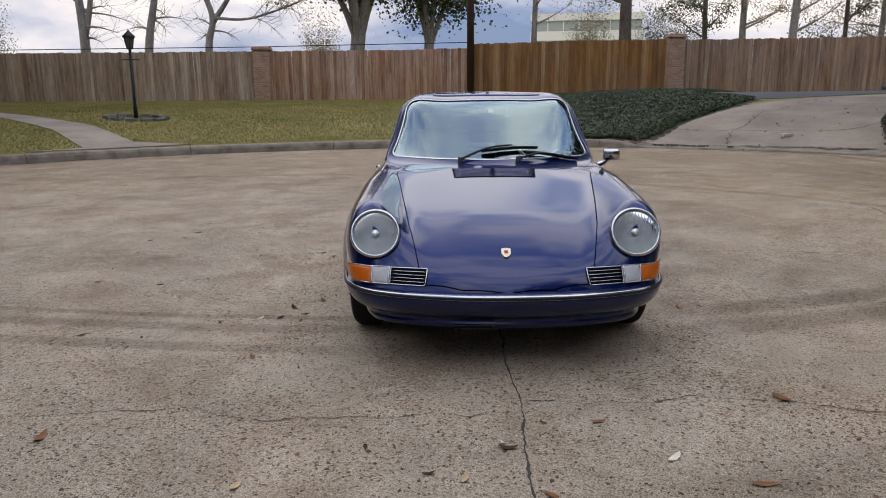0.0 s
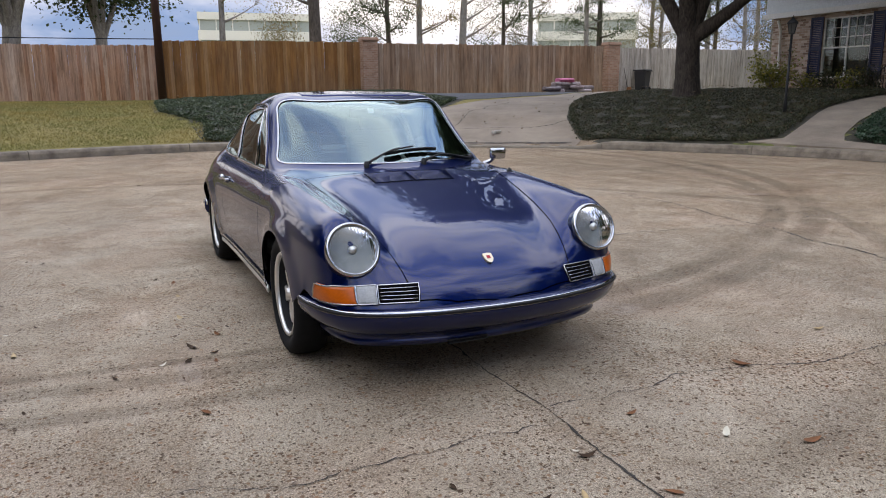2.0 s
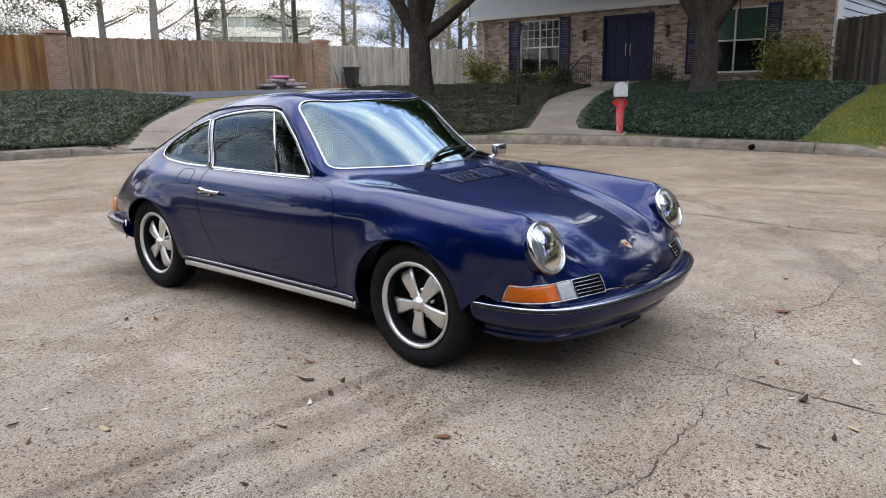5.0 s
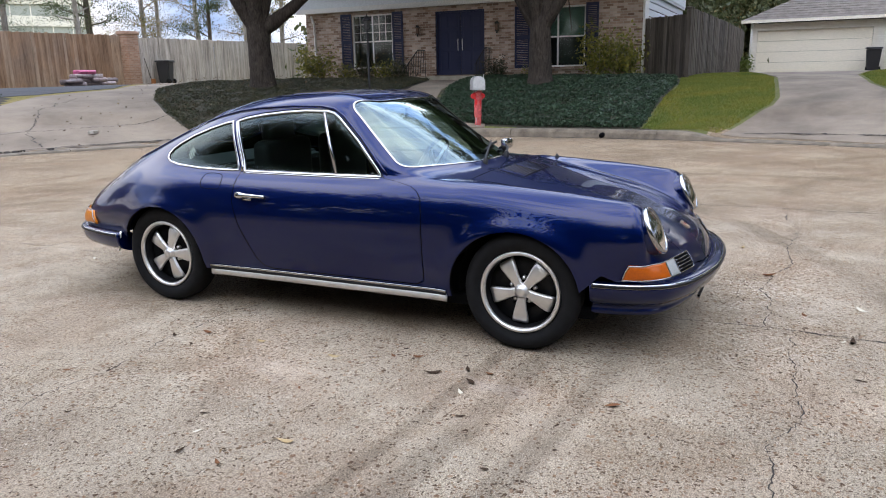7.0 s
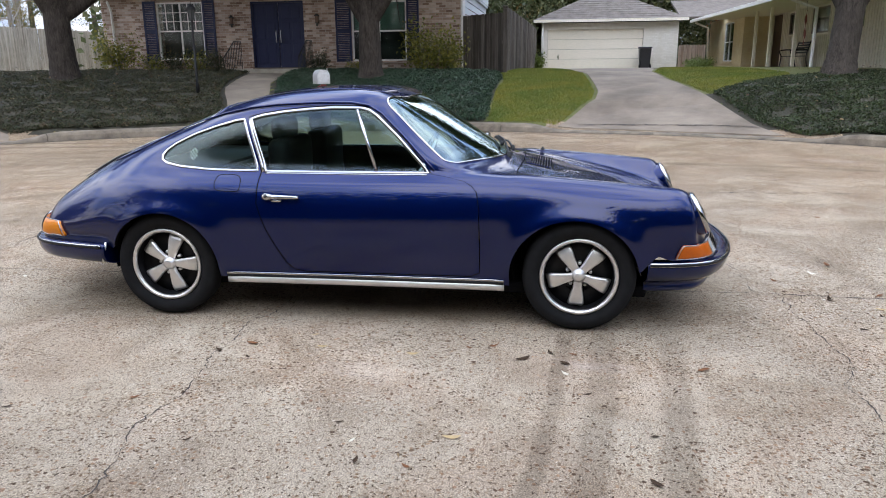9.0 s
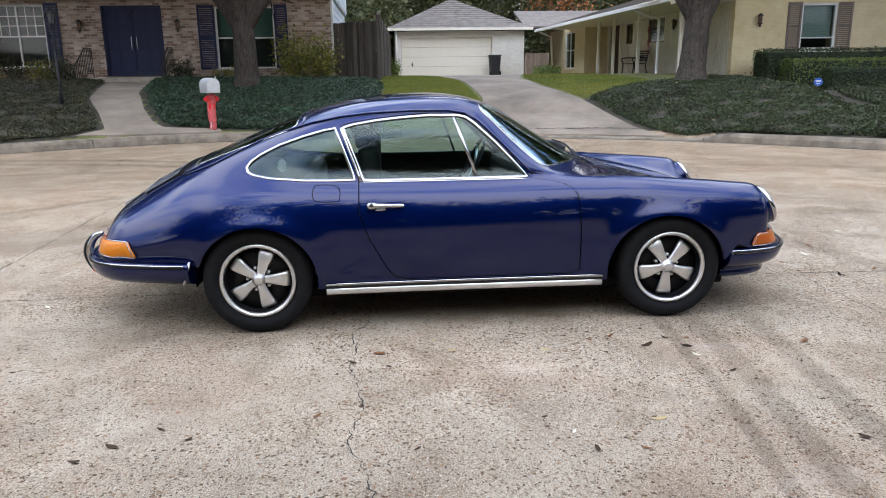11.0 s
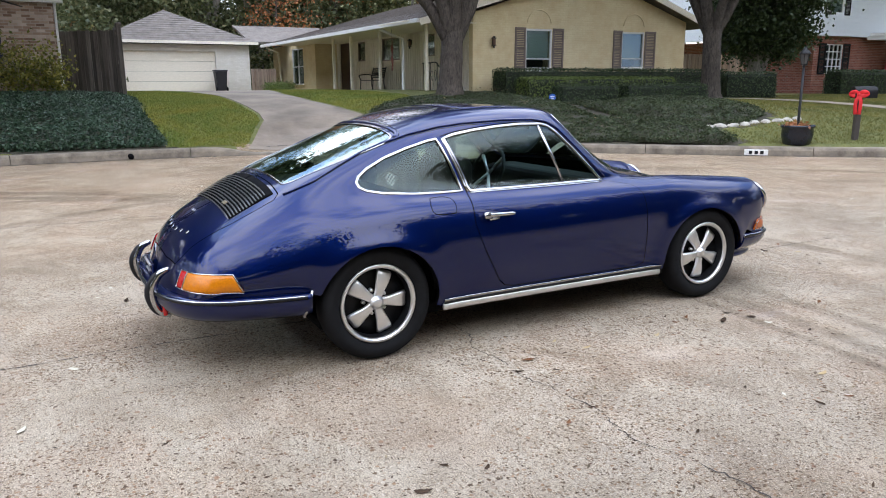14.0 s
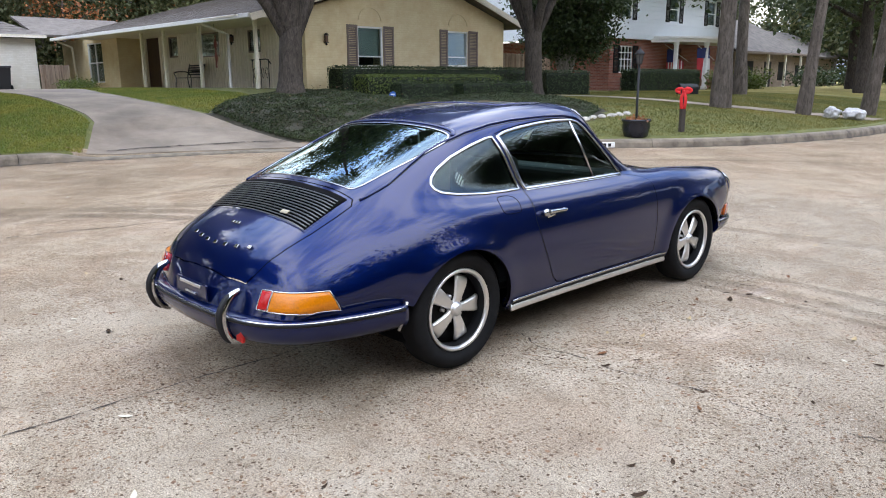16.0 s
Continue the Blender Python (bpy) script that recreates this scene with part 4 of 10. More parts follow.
def bed_margins():
    """Bare leaf litter, coloured dark as if shaded, round the planted beds and greener earth under the mown lawns."""
    me = GROUND.data
    me.materials.append(M_bed)
    me.materials.append(M_lawn_green)
    n = len(me.polygons)
    c = np.empty(n * 3)
    me.polygons.foreach_get("center", c)
    x, y = c[0::3], c[1::3]
    kind = np.empty(n, dtype=np.int32)
    me.polygons.foreach_get("material_index", kind)
    near = (x > -2) & (x < 26) & (y > -26) & (y < 34) & (kind == 1)
    ids = np.nonzero(near)[0]
    px, py = x[ids], y[ids]
    got = np.ones(len(ids), dtype=np.int32)
    got[(px > 3) & (py < 12)] = 3
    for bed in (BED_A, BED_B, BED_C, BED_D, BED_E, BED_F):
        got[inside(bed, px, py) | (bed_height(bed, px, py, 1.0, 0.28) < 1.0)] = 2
    for lawn in (LAWN_B, LAWN_C):
        got[inside(lawn, px, py)] = 3
    for (dx, dy), half in DIPS:
        got[(np.hypot(px - dx, py - dy) < half + 0.4) & (gap(px, py) < 0.75)] = 0
    kind[ids] = got
    me.polygons.foreach_set("material_index", kind)


bed_margins()


# ---- fences ----
def fence(name, label, line, mat, base, tall, board=0.14, seed=0, lap=True, ragged=0.009, rails=True, as_parts=True, lean=0.0):
    """A board fence along a plan line: posts and rails behind, one board after another in front."""
    rng = random.Random(seed)
    fe = tagged(new(name), label, "fence", kind="structure")
    pts = [np.array(p, float) for p in line]
    joined = []
    shared = [mesh_of("board", *board_shape(board * w, tall), mat) for w in (1.02, 1.04, 1.06)]
    for a, b in zip(pts[:-1], pts[1:]):
        u = (b - a)[:2]
        length = float(np.hypot(*u))
        u = u / length
        yaw = math.degrees(math.atan2(u[1], u[0]))
        n = max(1, int(length / board))
        for i in range(n):
            p = a[:2] + u * (i + 0.5) * length / n
            z = base(p[0], p[1]) if callable(base) else base
            proud = (i % 2) * 0.012 if lap else rng.uniform(0, 0.006)
            nx, ny = u[1], -u[0]
            m = pose(p[0] + nx * proud, p[1] + ny * proud, z, rng.uniform(-0.3, 0.3), rng.uniform(-0.25, 0.25), yaw) @ Matrix.Diagonal((1, 1, 1 + rng.uniform(-ragged, ragged), 1))
            if as_parts:
                ob = new("board", rng.choice(shared))
                ob.parent, ob.matrix_basis = fe, m
            else:
                v, f = board_shape(board * 0.97, tall)
                joined.append(([tuple(m @ Vector(q)) for q in v], f))
    if joined:
        v, f = merged(joined)
        part("boards", mesh_of("boards", v, f, mat), None, fe)["kind"] = "stuff"
    if rails:
        for a, b in zip(pts[:-1], pts[1:]):
            u = (b - a)[:2]
            length = float(np.hypot(*u))
            yaw = math.degrees(math.atan2(u[1], u[0]))
            mid = (a + b)[:2] / 2
            nx, ny = -u[1] / length * 0.05, u[0] / length * 0.05
            z = base(mid[0], mid[1]) if callable(base) else base
            for up in (0.3, tall * 0.5, tall - 0.3):
                part("rail", box_mesh((mid[0] + nx, mid[1] + ny, z + up), (length, 0.04, 0.09), 0, yaw), M_fence_dark, fe)
    return fe


def board_shape(w, h, thick=0.018):
    x, t, c = w / 2, thick / 2, w * 0.18
    out = [(-x, 0), (x, 0), (x, h - c), (x - c, h), (-x + c, h), (-x, h - c)]
    v = [(a, -t, b) for a, b in out] + [(a, t, b) for a, b in out]
    f = [(0, 1, 2, 3, 4, 5), (11, 10, 9, 8, 7, 6)] + [(i, i + 6, (i + 1) % 6 + 6, (i + 1) % 6) for i in range(6)]
    return v, [tuple(reversed(q)) for q in f]


def fence_foot(x, y):
    return 0.93 + 0.19 * smooth_step(-4, 9, x)


def fence_base(x, y):
    return fence_foot(x, y) - 0.4


fence("fence_north", "weathered reddish cedar board fence", [(-7.35, 32.0), (1.0, 32.0)], M_fence_red, fence_base, 2.48, 0.145, 1)
fence("fence_north", "greyed cedar board fence", [(-40, 32.3), (-8.05, 32.0)], M_fence_grey, fence_base, 2.47, 0.145, 2)
fence("fence_north", "freshly stained orange cedar board fence", [(1.2, 32.0), (9.35, 32.0)], M_fence_new, fence_base, 2.64, 0.145, 3)
fence("fence_north", "old brown cedar board fence", [(10.1, 31.95), (21.0, 30.25)], M_fence_brown, fence_base, 2.62, 0.145, 4)
fence("fence_north", "silvered pale board fence", [(21.7, 30.15), (37, 28.6)], M_fence_pale, fence_base, 2.55, 0.15, 5)


def brick_pillar(x, y, tall, label, mat=M_brick_pillar):
    p = thing("brick_pillar", label, "pillar", (x, y, fence_foot(x, y) - 0.06), group="fence pillars")
    part("shaft", box_mesh((0, 0, tall / 2), (0.66, 0.55, tall), 0.01), mat, p)
    part("cap", box_mesh((0, 0, tall + 0.05), (0.76, 0.65, 0.1), 0.015), mat, p)
    part("cap", box_mesh((0, 0, tall + 0.125), (0.70, 0.59, 0.05), 0.01), mat, p)


brick_pillar(-7.7, 31.9, 2.16, "weathered brick pillar between fence panels", M_brick_pillar)
brick_pillar(9.72, 31.9, 2.35, "orange brick pillar between fence panels")
brick_pillar(21.35, 30.1, 2.3, "orange brick pillar beside the bins")
pole = thing("utility_pole", "tall reddish brown steel pole at the fence", "pole", (1.1, 31.6, fence_foot(1.1, 31) - 0.1))
part("shaft", mesh_of("shaft", *tube([(0, 0, 0), (0, 0, 11)], [0.16, 0.13], 14), M_pole, True), None, pole)


# ---- trees ----
def limb(path, r0, r1, rng, rough=0.06):
    p = rounded(path, 5)
    k = len(p)
    r = np.linspace(r0, r1, k) * (1 + rough * np.array([rng.uniform(-1, 1) for _ in range(k)]))
    return p, r


def tree(name, label, at, height, r, rng_seed, bark_mat, leaf_mat, leaf_count=2500, leaf_size=0.13, fork=2.2, lean=(0, 0), spread=3.5, crown_lo=0.45, bare=False, limbs=6, fixed=(), flare=1.5, clump=0.8, far=False):
    rng = random.Random(rng_seed)
    nrng = np.random.default_rng(rng_seed)
    t = thing(name, label, "tree", (at[0], at[1], land_at(*at) - 0.08))
    pieces = []
    trunk_top = np.array((lean[0], lean[1], fork))
    p, rr = limb([(0, 0, -0.2), (0.02, 0, 0.25), (lean[0] * 0.4, lean[1] * 0.4, fork * 0.5), tuple(trunk_top), tuple(trunk_top + (0, 0, 0.55))], r, r * 0.8, rng, 0.03)
    rr = rr * np.clip(1 - (p[:, 2] - fork) / 0.62, 0.08, 1) ** 0.6
    z = p[:, 2]
    rr = rr * (1 + (flare - 1) * np.exp(-np.maximum(z, 0) / 0.22))
    pieces.append(tube(p, rr, 8 if far else 16, cap=False))
    ends = []
    starts = list(fixed)
    for i in range(limbs):
        a = 2 * math.pi * (i + rng.uniform(-0.3, 0.3)) / limbs
        out = spread * rng.uniform(0.45, 1.0)
        top = height * rng.uniform(0.7, 1.0)
        starts.append([(math.cos(a) * out * 0.3, math.sin(a) * out * 0.3, (top - fork) * 0.35), (math.cos(a) * out * 0.7, math.sin(a) * out * 0.7, (top - fork) * 0.7), (math.cos(a) * out, math.sin(a) * out, top - fork)])
    for q in starts:
        path = [trunk_top + (0, 0, -0.35)] + [trunk_top + np.array(s) for s in q]
        r1 = r * 0.64 * rng.uniform(0.75, 1.05)
        p, rr = limb(path, r1, 0.035, rng)
        pieces.append(tube(p, rr, 6 if far else 11, cap=False))
        for k in range(5 if not far else 3):
            i = rng.randrange(len(p) // 3, len(p))
            d = np.array((rng.uniform(-1, 1), rng.uniform(-1, 1), rng.uniform(-0.15, 0.9)))
            ln = spread * rng.uniform(0.2, 0.45)
            b0 = p[i]
            sub = [b0, b0 + d * ln * 0.5 + np.array((0, 0, 0.1)), b0 + d * ln]
            pp, r2 = limb(sub, rr[i] * 0.55, 0.012, rng)
            pieces.append(tube(pp, r2, 5, cap=False))
            ends.append(pp[-1])
            ends.append(pp[len(pp) // 2])
            for _ in range(3 if bare else 1):
                d2 = d * 0.6 + np.array([rng.uniform(-1, 1) for _ in range(3)]) * 0.7
                ln2 = ln * rng.uniform(0.3, 0.7)
                j = rng.randrange(len(pp) // 3, len(pp))
                p3, r3 = limb([pp[j], pp[j] + d2 * ln2 * 0.5, pp[j] + d2 * ln2], max(0.012, r2[j] * 0.5), 0.006, rng)
                pieces.append(tube(p3, r3, 4))
                ends.append(p3[-1])
        ends.append(p[-1])
    v, f = merged(pieces)
    part("trunk", mesh_of("trunk", v, f, bark_mat, True), None, t)
    if not bare and leaf_count:
        e = np.array(ends)
        e = e[e[:, 2] > height * crown_lo]
        if len(e) == 0:
            e = np.array(ends)
        pick = nrng.integers(0, len(e), leaf_count)
        c = e[pick] + nrng.normal(size=(leaf_count, 3)) * np.array((clump, clump, clump * 0.6))
        ob = part("crown", leaves_mesh("crown", c, nrng.normal(size=(leaf_count, 3)) + (0, 0, 0.5), leaf_size, leaf_mat, nrng), None, t)
        ob["kind"] = "stuff"
    return t


tree("oak_tree", "dark-barked live oak with a low forking limb", (13.85, 16.75), 11, 0.36, 31, M_oak_bark, M_oak_leaf, 36000, 0.30, 2.0, (-0.05, 0), 7.0, 0.5, fixed=[[(0.55, -0.85, 0.35), (1.0, -1.9, 1.35), (1.2, -2.9, 3.0)], [(-0.1, 0.15, 1.5), (0.1, 0.4, 3.2), (-0.3, 0.9, 5)]], limbs=5)
tree("oak_tree", "dark-barked live oak forking before a brick house", (16.25, 9.15), 10.5, 0.33, 32, M_oak_bark, M_oak_leaf, 34000, 0.30, 1.95, (0, 0.0), 6.5, 0.52, fixed=[[(0.1, 0.75, 0.75), (0.2, 1.5, 2.2), (0.5, 2.6, 4)], [(-0.1, -0.8, 0.7), (-0.2, -1.7, 1.9), (-0.5, -3.0, 3.8)]], limbs=4)
tree("oak_tree", "grey-brown oak with spreading limbs on a groundcover bed", (14.85, -2.55), 12.5, 0.35, 33, M_oak_bark_grey, M_oak_leaf, 34000, 0.20, 1.85, (0.05, -0.1), 7.0, 0.47, fixed=[[(0.1, 0.75, 0.75), (0.1, 1.6, 1.3), (0.3, 3.0, 2.0)], [(-0.1, -0.6, 0.9), (0, -1.0, 2.2), (0.4, -1.7, 4)], [(0.2, 0.15, 1.2), (0.3, 0.4, 2.6), (0, 0.6, 5)]], limbs=4)
tree("oak_tree", "oak forking in two on a mounded bed", (14.1, -12.0), 12.5, 0.33, 34, M_oak_bark_grey, M_oak_leaf, 32000, 0.20, 2.3, (0, 0.1), 6.6, 0.48, fixed=[[(0.3, 0.5, 0.9), (0.4, 1.0, 2.2), (0.6, 1.6, 4.5)], [(-0.3, -0.6, 0.9), (-0.3, -1.3, 2.2), (-0.6, -2.4, 4.2)]], limbs=4)

# ---- houses ----
def wall_mesh(along, fixed, lo, hi, z0, z1, holes, thick):
    """A wall in the plane along = 'x' or 'y' with openings through it; thick grows away from the viewer's side."""
    bm = bmesh.new()
    cuts = sorted({lo, hi, *[h[0] for h in holes], *[h[1] for h in holes]})
    for a, b in zip(cuts[:-1], cuts[1:]):
        mid = (a + b) / 2
        spans, z = [], z0
        for h in sorted((h for h in holes if h[0] <= mid <= h[1]), key=lambda h: h[2]):
            spans.append((z, h[2]))
            z = h[3]
        spans.append((z, z1))
        for p, q in spans:
            if q - p > 1e-4:
                c, s = (a + b) / 2, b - a
                if along == "y":
                    add_box(bm, (fixed + thick / 2, c, (p + q) / 2), (abs(thick), s, q - p))
                else:
                    add_box(bm, (c, fixed + thick / 2, (p + q) / 2), (s, abs(thick), q - p))
    bmesh.ops.remove_doubles(bm, verts=bm.verts, dist=1e-5)
    return bm


def frame_box(along, fixed, a, b, z0, z1, depth):
    if along == "y":
        return (fixed, (a + b) / 2, (z0 + z1) / 2), (depth, abs(b - a), abs(z1 - z0))
    return ((a + b) / 2, fixed, (z0 + z1) / 2), (abs(b - a), depth, abs(z1 - z0))


def window(parent, along, fixed, inward, a, b, z0, z1, cols=2, rows=2, grid=None, frame_mat=None, blind=None, sill_mat=None, bar=0.05):
    """A sash window set into its opening: frame, bars, pane, blind and a dark panel for the dim room behind."""
    frame_mat = frame_mat or M_white
    w = new("window")
    w.parent = parent
    at = fixed + inward * 0.06
    for p, q, r, s in ((a, a + bar, z0, z1), (b - bar, b, z0, z1), (a + bar, b - bar, z0, z0 + bar), (a + bar, b - bar, z1 - bar, z1)):
        part("frame", box_mesh(*frame_box(along, at, p, q, r, s, 0.08)), frame_mat, w)
    for i in range(1, cols):
        x = a + (b - a) * i / cols
        part("mullion", box_mesh(*frame_box(along, at, x - bar * 0.45, x + bar * 0.45, z0 + bar, z1 - bar, 0.06)), frame_mat, w)
    for i in range(1, rows):
        z = z0 + (z1 - z0) * i / rows
        part("sash_rail", box_mesh(*frame_box(along, at, a + bar, b - bar, z - bar * 0.45, z + bar * 0.45, 0.066)), frame_mat, w)
    if grid:
        ga, gb, gz0, gz1, nc, nr = grid
        for i in range(1, nc):
            x = ga + (gb - ga) * i / nc
            part("muntin", box_mesh(*frame_box(along, at, x - 0.009, x + 0.009, gz0, gz1, 0.03)), frame_mat, w)
        for i in range(1, nr):
            z = gz0 + (gz1 - gz0) * i / nr
            part("muntin", box_mesh(*frame_box(along, at, ga, gb, z - 0.009, z + 0.009, 0.032)), frame_mat, w)
    g = part("pane", box_mesh(*frame_box(along, at + inward * 0.01, a + bar * 0.5, b - bar * 0.5, z0 + bar * 0.5, z1 - bar * 0.5, 0.006)), M_pane, w)
    g.visible_shadow = False
    if blind:
        share, mat = blind
        n = 22
        bm = bmesh.new()
        zb = z1 - (z1 - z0) * share
        for i in range(n):
            z = zb + (z1 - zb) * (i + 0.5) / n
            add_box(bm, *frame_box(along, at + inward * 0.12, a + bar, b - bar, z - (z1 - zb) / n * 0.46, z + (z1 - zb) / n * 0.46, 0.008))
        part("blind", bm, mat, w)
    # flat panel whose dark colour stands for the unlit room
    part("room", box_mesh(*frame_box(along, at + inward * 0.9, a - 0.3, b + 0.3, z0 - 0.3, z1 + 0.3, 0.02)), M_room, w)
    if sill_mat:
        part("sill", box_mesh(*frame_box(along, fixed - inward * 0.03, a - 0.06, b + 0.06, z0 - 0.07, z0, 0.16)), sill_mat, w)
    return w


def shutter(parent, along, fixed, inward, a, b, z0, z1, mat):
    s = new("shutter")
    s.parent = parent
    at = fixed - inward * 0.025
    for p, q, r, t in ((a, a + 0.06, z0, z1), (b - 0.06, b, z0, z1), (a + 0.06, b - 0.06, z0, z0 + 0.08), (a + 0.06, b - 0.06, z1 - 0.08, z1), (a + 0.06, b - 0.06, (z0 + z1) / 2 - 0.04, (z0 + z1) / 2 + 0.04)):
        part("shutter_frame", box_mesh(*frame_box(along, at, p, q, r, t, 0.04)), mat, s)
    bm = bmesh.new()
    n = int((z1 - z0) / 0.055)
    for i in range(n):
        z = z0 + (z1 - z0) * (i + 0.5) / n
        add_box(bm, *frame_box(along, at + inward * 0.006, a + 0.05, b - 0.05, z - 0.02, z + 0.02, 0.022))
    part("louvres", bm, mat, s)


def wall_lantern(parent, at, inward, along="y"):
    s = new("wall_lantern")
    s.parent = parent
    x, y, z = at
    k = -inward
    def put(dx, w, dz, h, nm, mat):
        if along == "y":
            part(nm, box_mesh((x + k * dx, y, z + dz), (w, w, h), 0.006), mat, s)
        else:
            part(nm, box_mesh((x, y + k * dx, z + dz), (w, w, h), 0.006), mat, s)
    put(0.02, 0.04, 0.05, 0.2, "back_plate", M_iron)
    put(0.10, 0.09, 0.0, 0.2, "lantern_glass", M_lantern_glass)
    put(0.10, 0.13, 0.12, 0.03, "lantern_cap", M_iron)
    put(0.10, 0.07, 0.155, 0.05, "finial", M_iron)
    put(0.10, 0.12, -0.11, 0.025, "lantern_base", M_iron)
    put(0.10, 0.05, -0.16, 0.08, "tail", M_iron)


M_lantern_glass = plain("copper_lantern", (0.13, 0.075, 0.05), 0.35, 0.5)


def roof_slab(name, parent, corners, thick, mat, label=""):
    """A sloping roof plane with thickness."""
    c = [Vector(p) for p in corners]
    n = (c[1] - c[0]).cross(c[2] - c[0]).normalized()
    if n.z < 0:
        n = -n
    v = [tuple(p) for p in c] + [tuple(p - n * thick) for p in c]
    k = len(c)
    f = [tuple(range(k)), tuple(range(2 * k - 1, k - 1, -1))] + [(i, i + k, (i + 1) % k + k, (i + 1) % k) for i in range(k)]
    bm = bmesh.new()
    me = mesh_of(name, v, f, mat)
    bm.from_mesh(me)
    return part(name, bm, mat, parent, label)


def shingle_rows(parent, a, b, c, d, rows, mat):
    """Courses of shingles on a roof plane a-b (eave), d-c (ridge): overlapping strips."""
    a, b, c, d = (np.array(p, float) for p in (a, b, c, d))
    n = np.cross(b - a, d - a)
    n /= np.linalg.norm(n)
    if n[2] < 0:
        n = -n
    pcs = []
    for i in range(rows):
        t0, t1 = i / rows, min(1, (i + 1.15) / rows)
        p, q = a + (d - a) * t0, b + (c - b) * t0
        r, s = b + (c - b) * t1, a + (d - a) * t1
        pcs.append(([p + n * 0.022, q + n * 0.022, r + n * 0.004, s + n * 0.004, p + n * 0.002, q + n * 0.002], [(0, 1, 2, 3), (4, 5, 1, 0)]))
    v, f = merged(pcs)
    part("shingle_course", mesh_of("shingle_course", v, f, mat), None, parent)["kind"] = "stuff"


def siding_rows(parent, along, fixed, inward, a, b, z0, z1, mat, step=0.2, holes=()):
    bm = bmesh.new()
    n = int((z1 - z0) / step)
    for i in range(n):
        z = z0 + (z1 - z0) * (i + 0.5) / n
        spans = [(a, b)]
        for h in holes:
            if h[2] < z < h[3]:
                spans = [s for p, q in spans for s in ((p, min(q, h[0])), (max(p, h[1]), q)) if s[1] - s[0] > 0.01]
        for p, q in spans:
            c, s = frame_box(along, fixed - inward * 0.012, p, q, z - step * 0.5, z + step * 0.46, 0.02)
            add_box(bm, c, s)
    ob = part("siding", bm, mat, parent)
    ob["kind"] = "stuff"
    return ob


def brick_house():
    h = thing("brick_house", "two-storey tan brick house with navy double door and shutters", "house")
    X = 19.95
    holes = [(15.75, 17.41, 1.60, 3.46), (12.27, 14.08, 1.29, 3.42), (8.85, 10.66, 1.50, 3.37)]
    part("wall", wall_mesh("y", X, 7.1, 19.4, 0.4, 3.6, holes, 0.25), M_brick_tan, h, "antique tan brick wall")
    part("wall", wall_mesh("x", 7.1, X + 0.25, 28.5, 0.4, 2.75, [], 0.25), M_brick_white, h, "whitewashed brick side wall")
    part("wall", wall_mesh("x", 19.15, X + 0.25, 28.5, 0.4, 3.6, [], 0.25), M_brick_tan, h, "tan brick side wall")
    part("wall", wall_mesh("y", 28.25, 7.35, 19.15, 0.4, 6.0, [], 0.25), M_brick_tan, h, "tan brick rear wall")
    part("corner_board", box_mesh((X + 0.3, 7.06, 3.2), (0.7, 0.06, 4.5)), M_white, h, "white corner board")
    part("upper_wall", box_mesh((24.1, 13.25, 4.85), (8.75, 12.5, 2.4)), M_siding, h, "white upper storey")
    siding_rows(h, "y", 19.725, 1, 7.0, 19.5, 3.72, 6.05, M_siding)
    siding_rows(h, "x", 7.0, 1, 19.725, 28.47, 3.72, 6.05, M_siding)
    siding_rows(h, "x", 7.1, 1, 20.6, 28.47, 2.75, 3.65, M_siding)
    part("fascia", box_mesh((19.74, 13.25, 3.66), (0.10, 12.8, 0.16)), M_white, h, "white fascia board")
    roof_slab("roof", h, [(19.2, 6.5, 6.0), (19.2, 20.0, 6.0), (24.1, 20.0, 7.9), (24.1, 6.5, 7.9)], 0.12, M_roof, "brown shingle roof")
    roof_slab("roof", h, [(29.0, 6.5, 6.0), (29.0, 20.0, 6.0), (24.1, 20.0, 7.9), (24.1, 6.5, 7.9)], 0.12, M_roof, "brown shingle roof")
    window(h, "y", X, 1, 15.75, 17.41, 1.60, 3.46, 2, 2, (15.8, 17.36, 2.56, 3.41, 6, 3), blind=None, sill_mat=M_brick_tan)
    window(h, "y", X, 1, 8.85, 10.66, 1.50, 3.37, 2, 2, blind=(0.5, M_green_blind), sill_mat=M_brick_tan)
    for a, b, z0, z1 in ((15.33, 15.74, 1.56, 3.5), (17.42, 17.87, 1.56, 3.5), (8.44, 8.84, 1.48, 3.42), (10.67, 11.19, 1.48, 3.42)):
        shutter(h, "y", X, 1, a, b, z0, z1, M_navy)
    d = new("front_door")
    d.parent = h
    tagged(d, "navy panelled double door with bright handles")
    for k, (a, b) in enumerate(((12.33, 13.165), (13.185, 14.02))):
        part("door_leaf", box_mesh((X + 0.12, (a + b) / 2, 2.34), (0.05, b - a, 2.06), 0.004), M_navy, d)
        for z0, z1 in ((1.45, 2.1), (2.22, 2.75), (2.87, 3.25)):
            for p, q in ((a + 0.1, (a + b) / 2 - 0.04), ((a + b) / 2 + 0.04, b - 0.1)):
                part("door_panel", box_mesh((X + 0.09, (p + q) / 2, (z0 + z1) / 2), (0.02, q - p, z1 - z0), 0.008), M_navy, d)
        y = b - 0.07 if k == 0 else a + 0.07
        v, f = tube([(X + 0.05, y, 2.12), (X + 0.03, y, 2.2), (X + 0.03, y, 2.42), (X + 0.05, y, 2.5)], 0.014, 8)
        part("door_handle", mesh_of("door_handle", v, f, M_satin, True), None, d, "bright door pull")
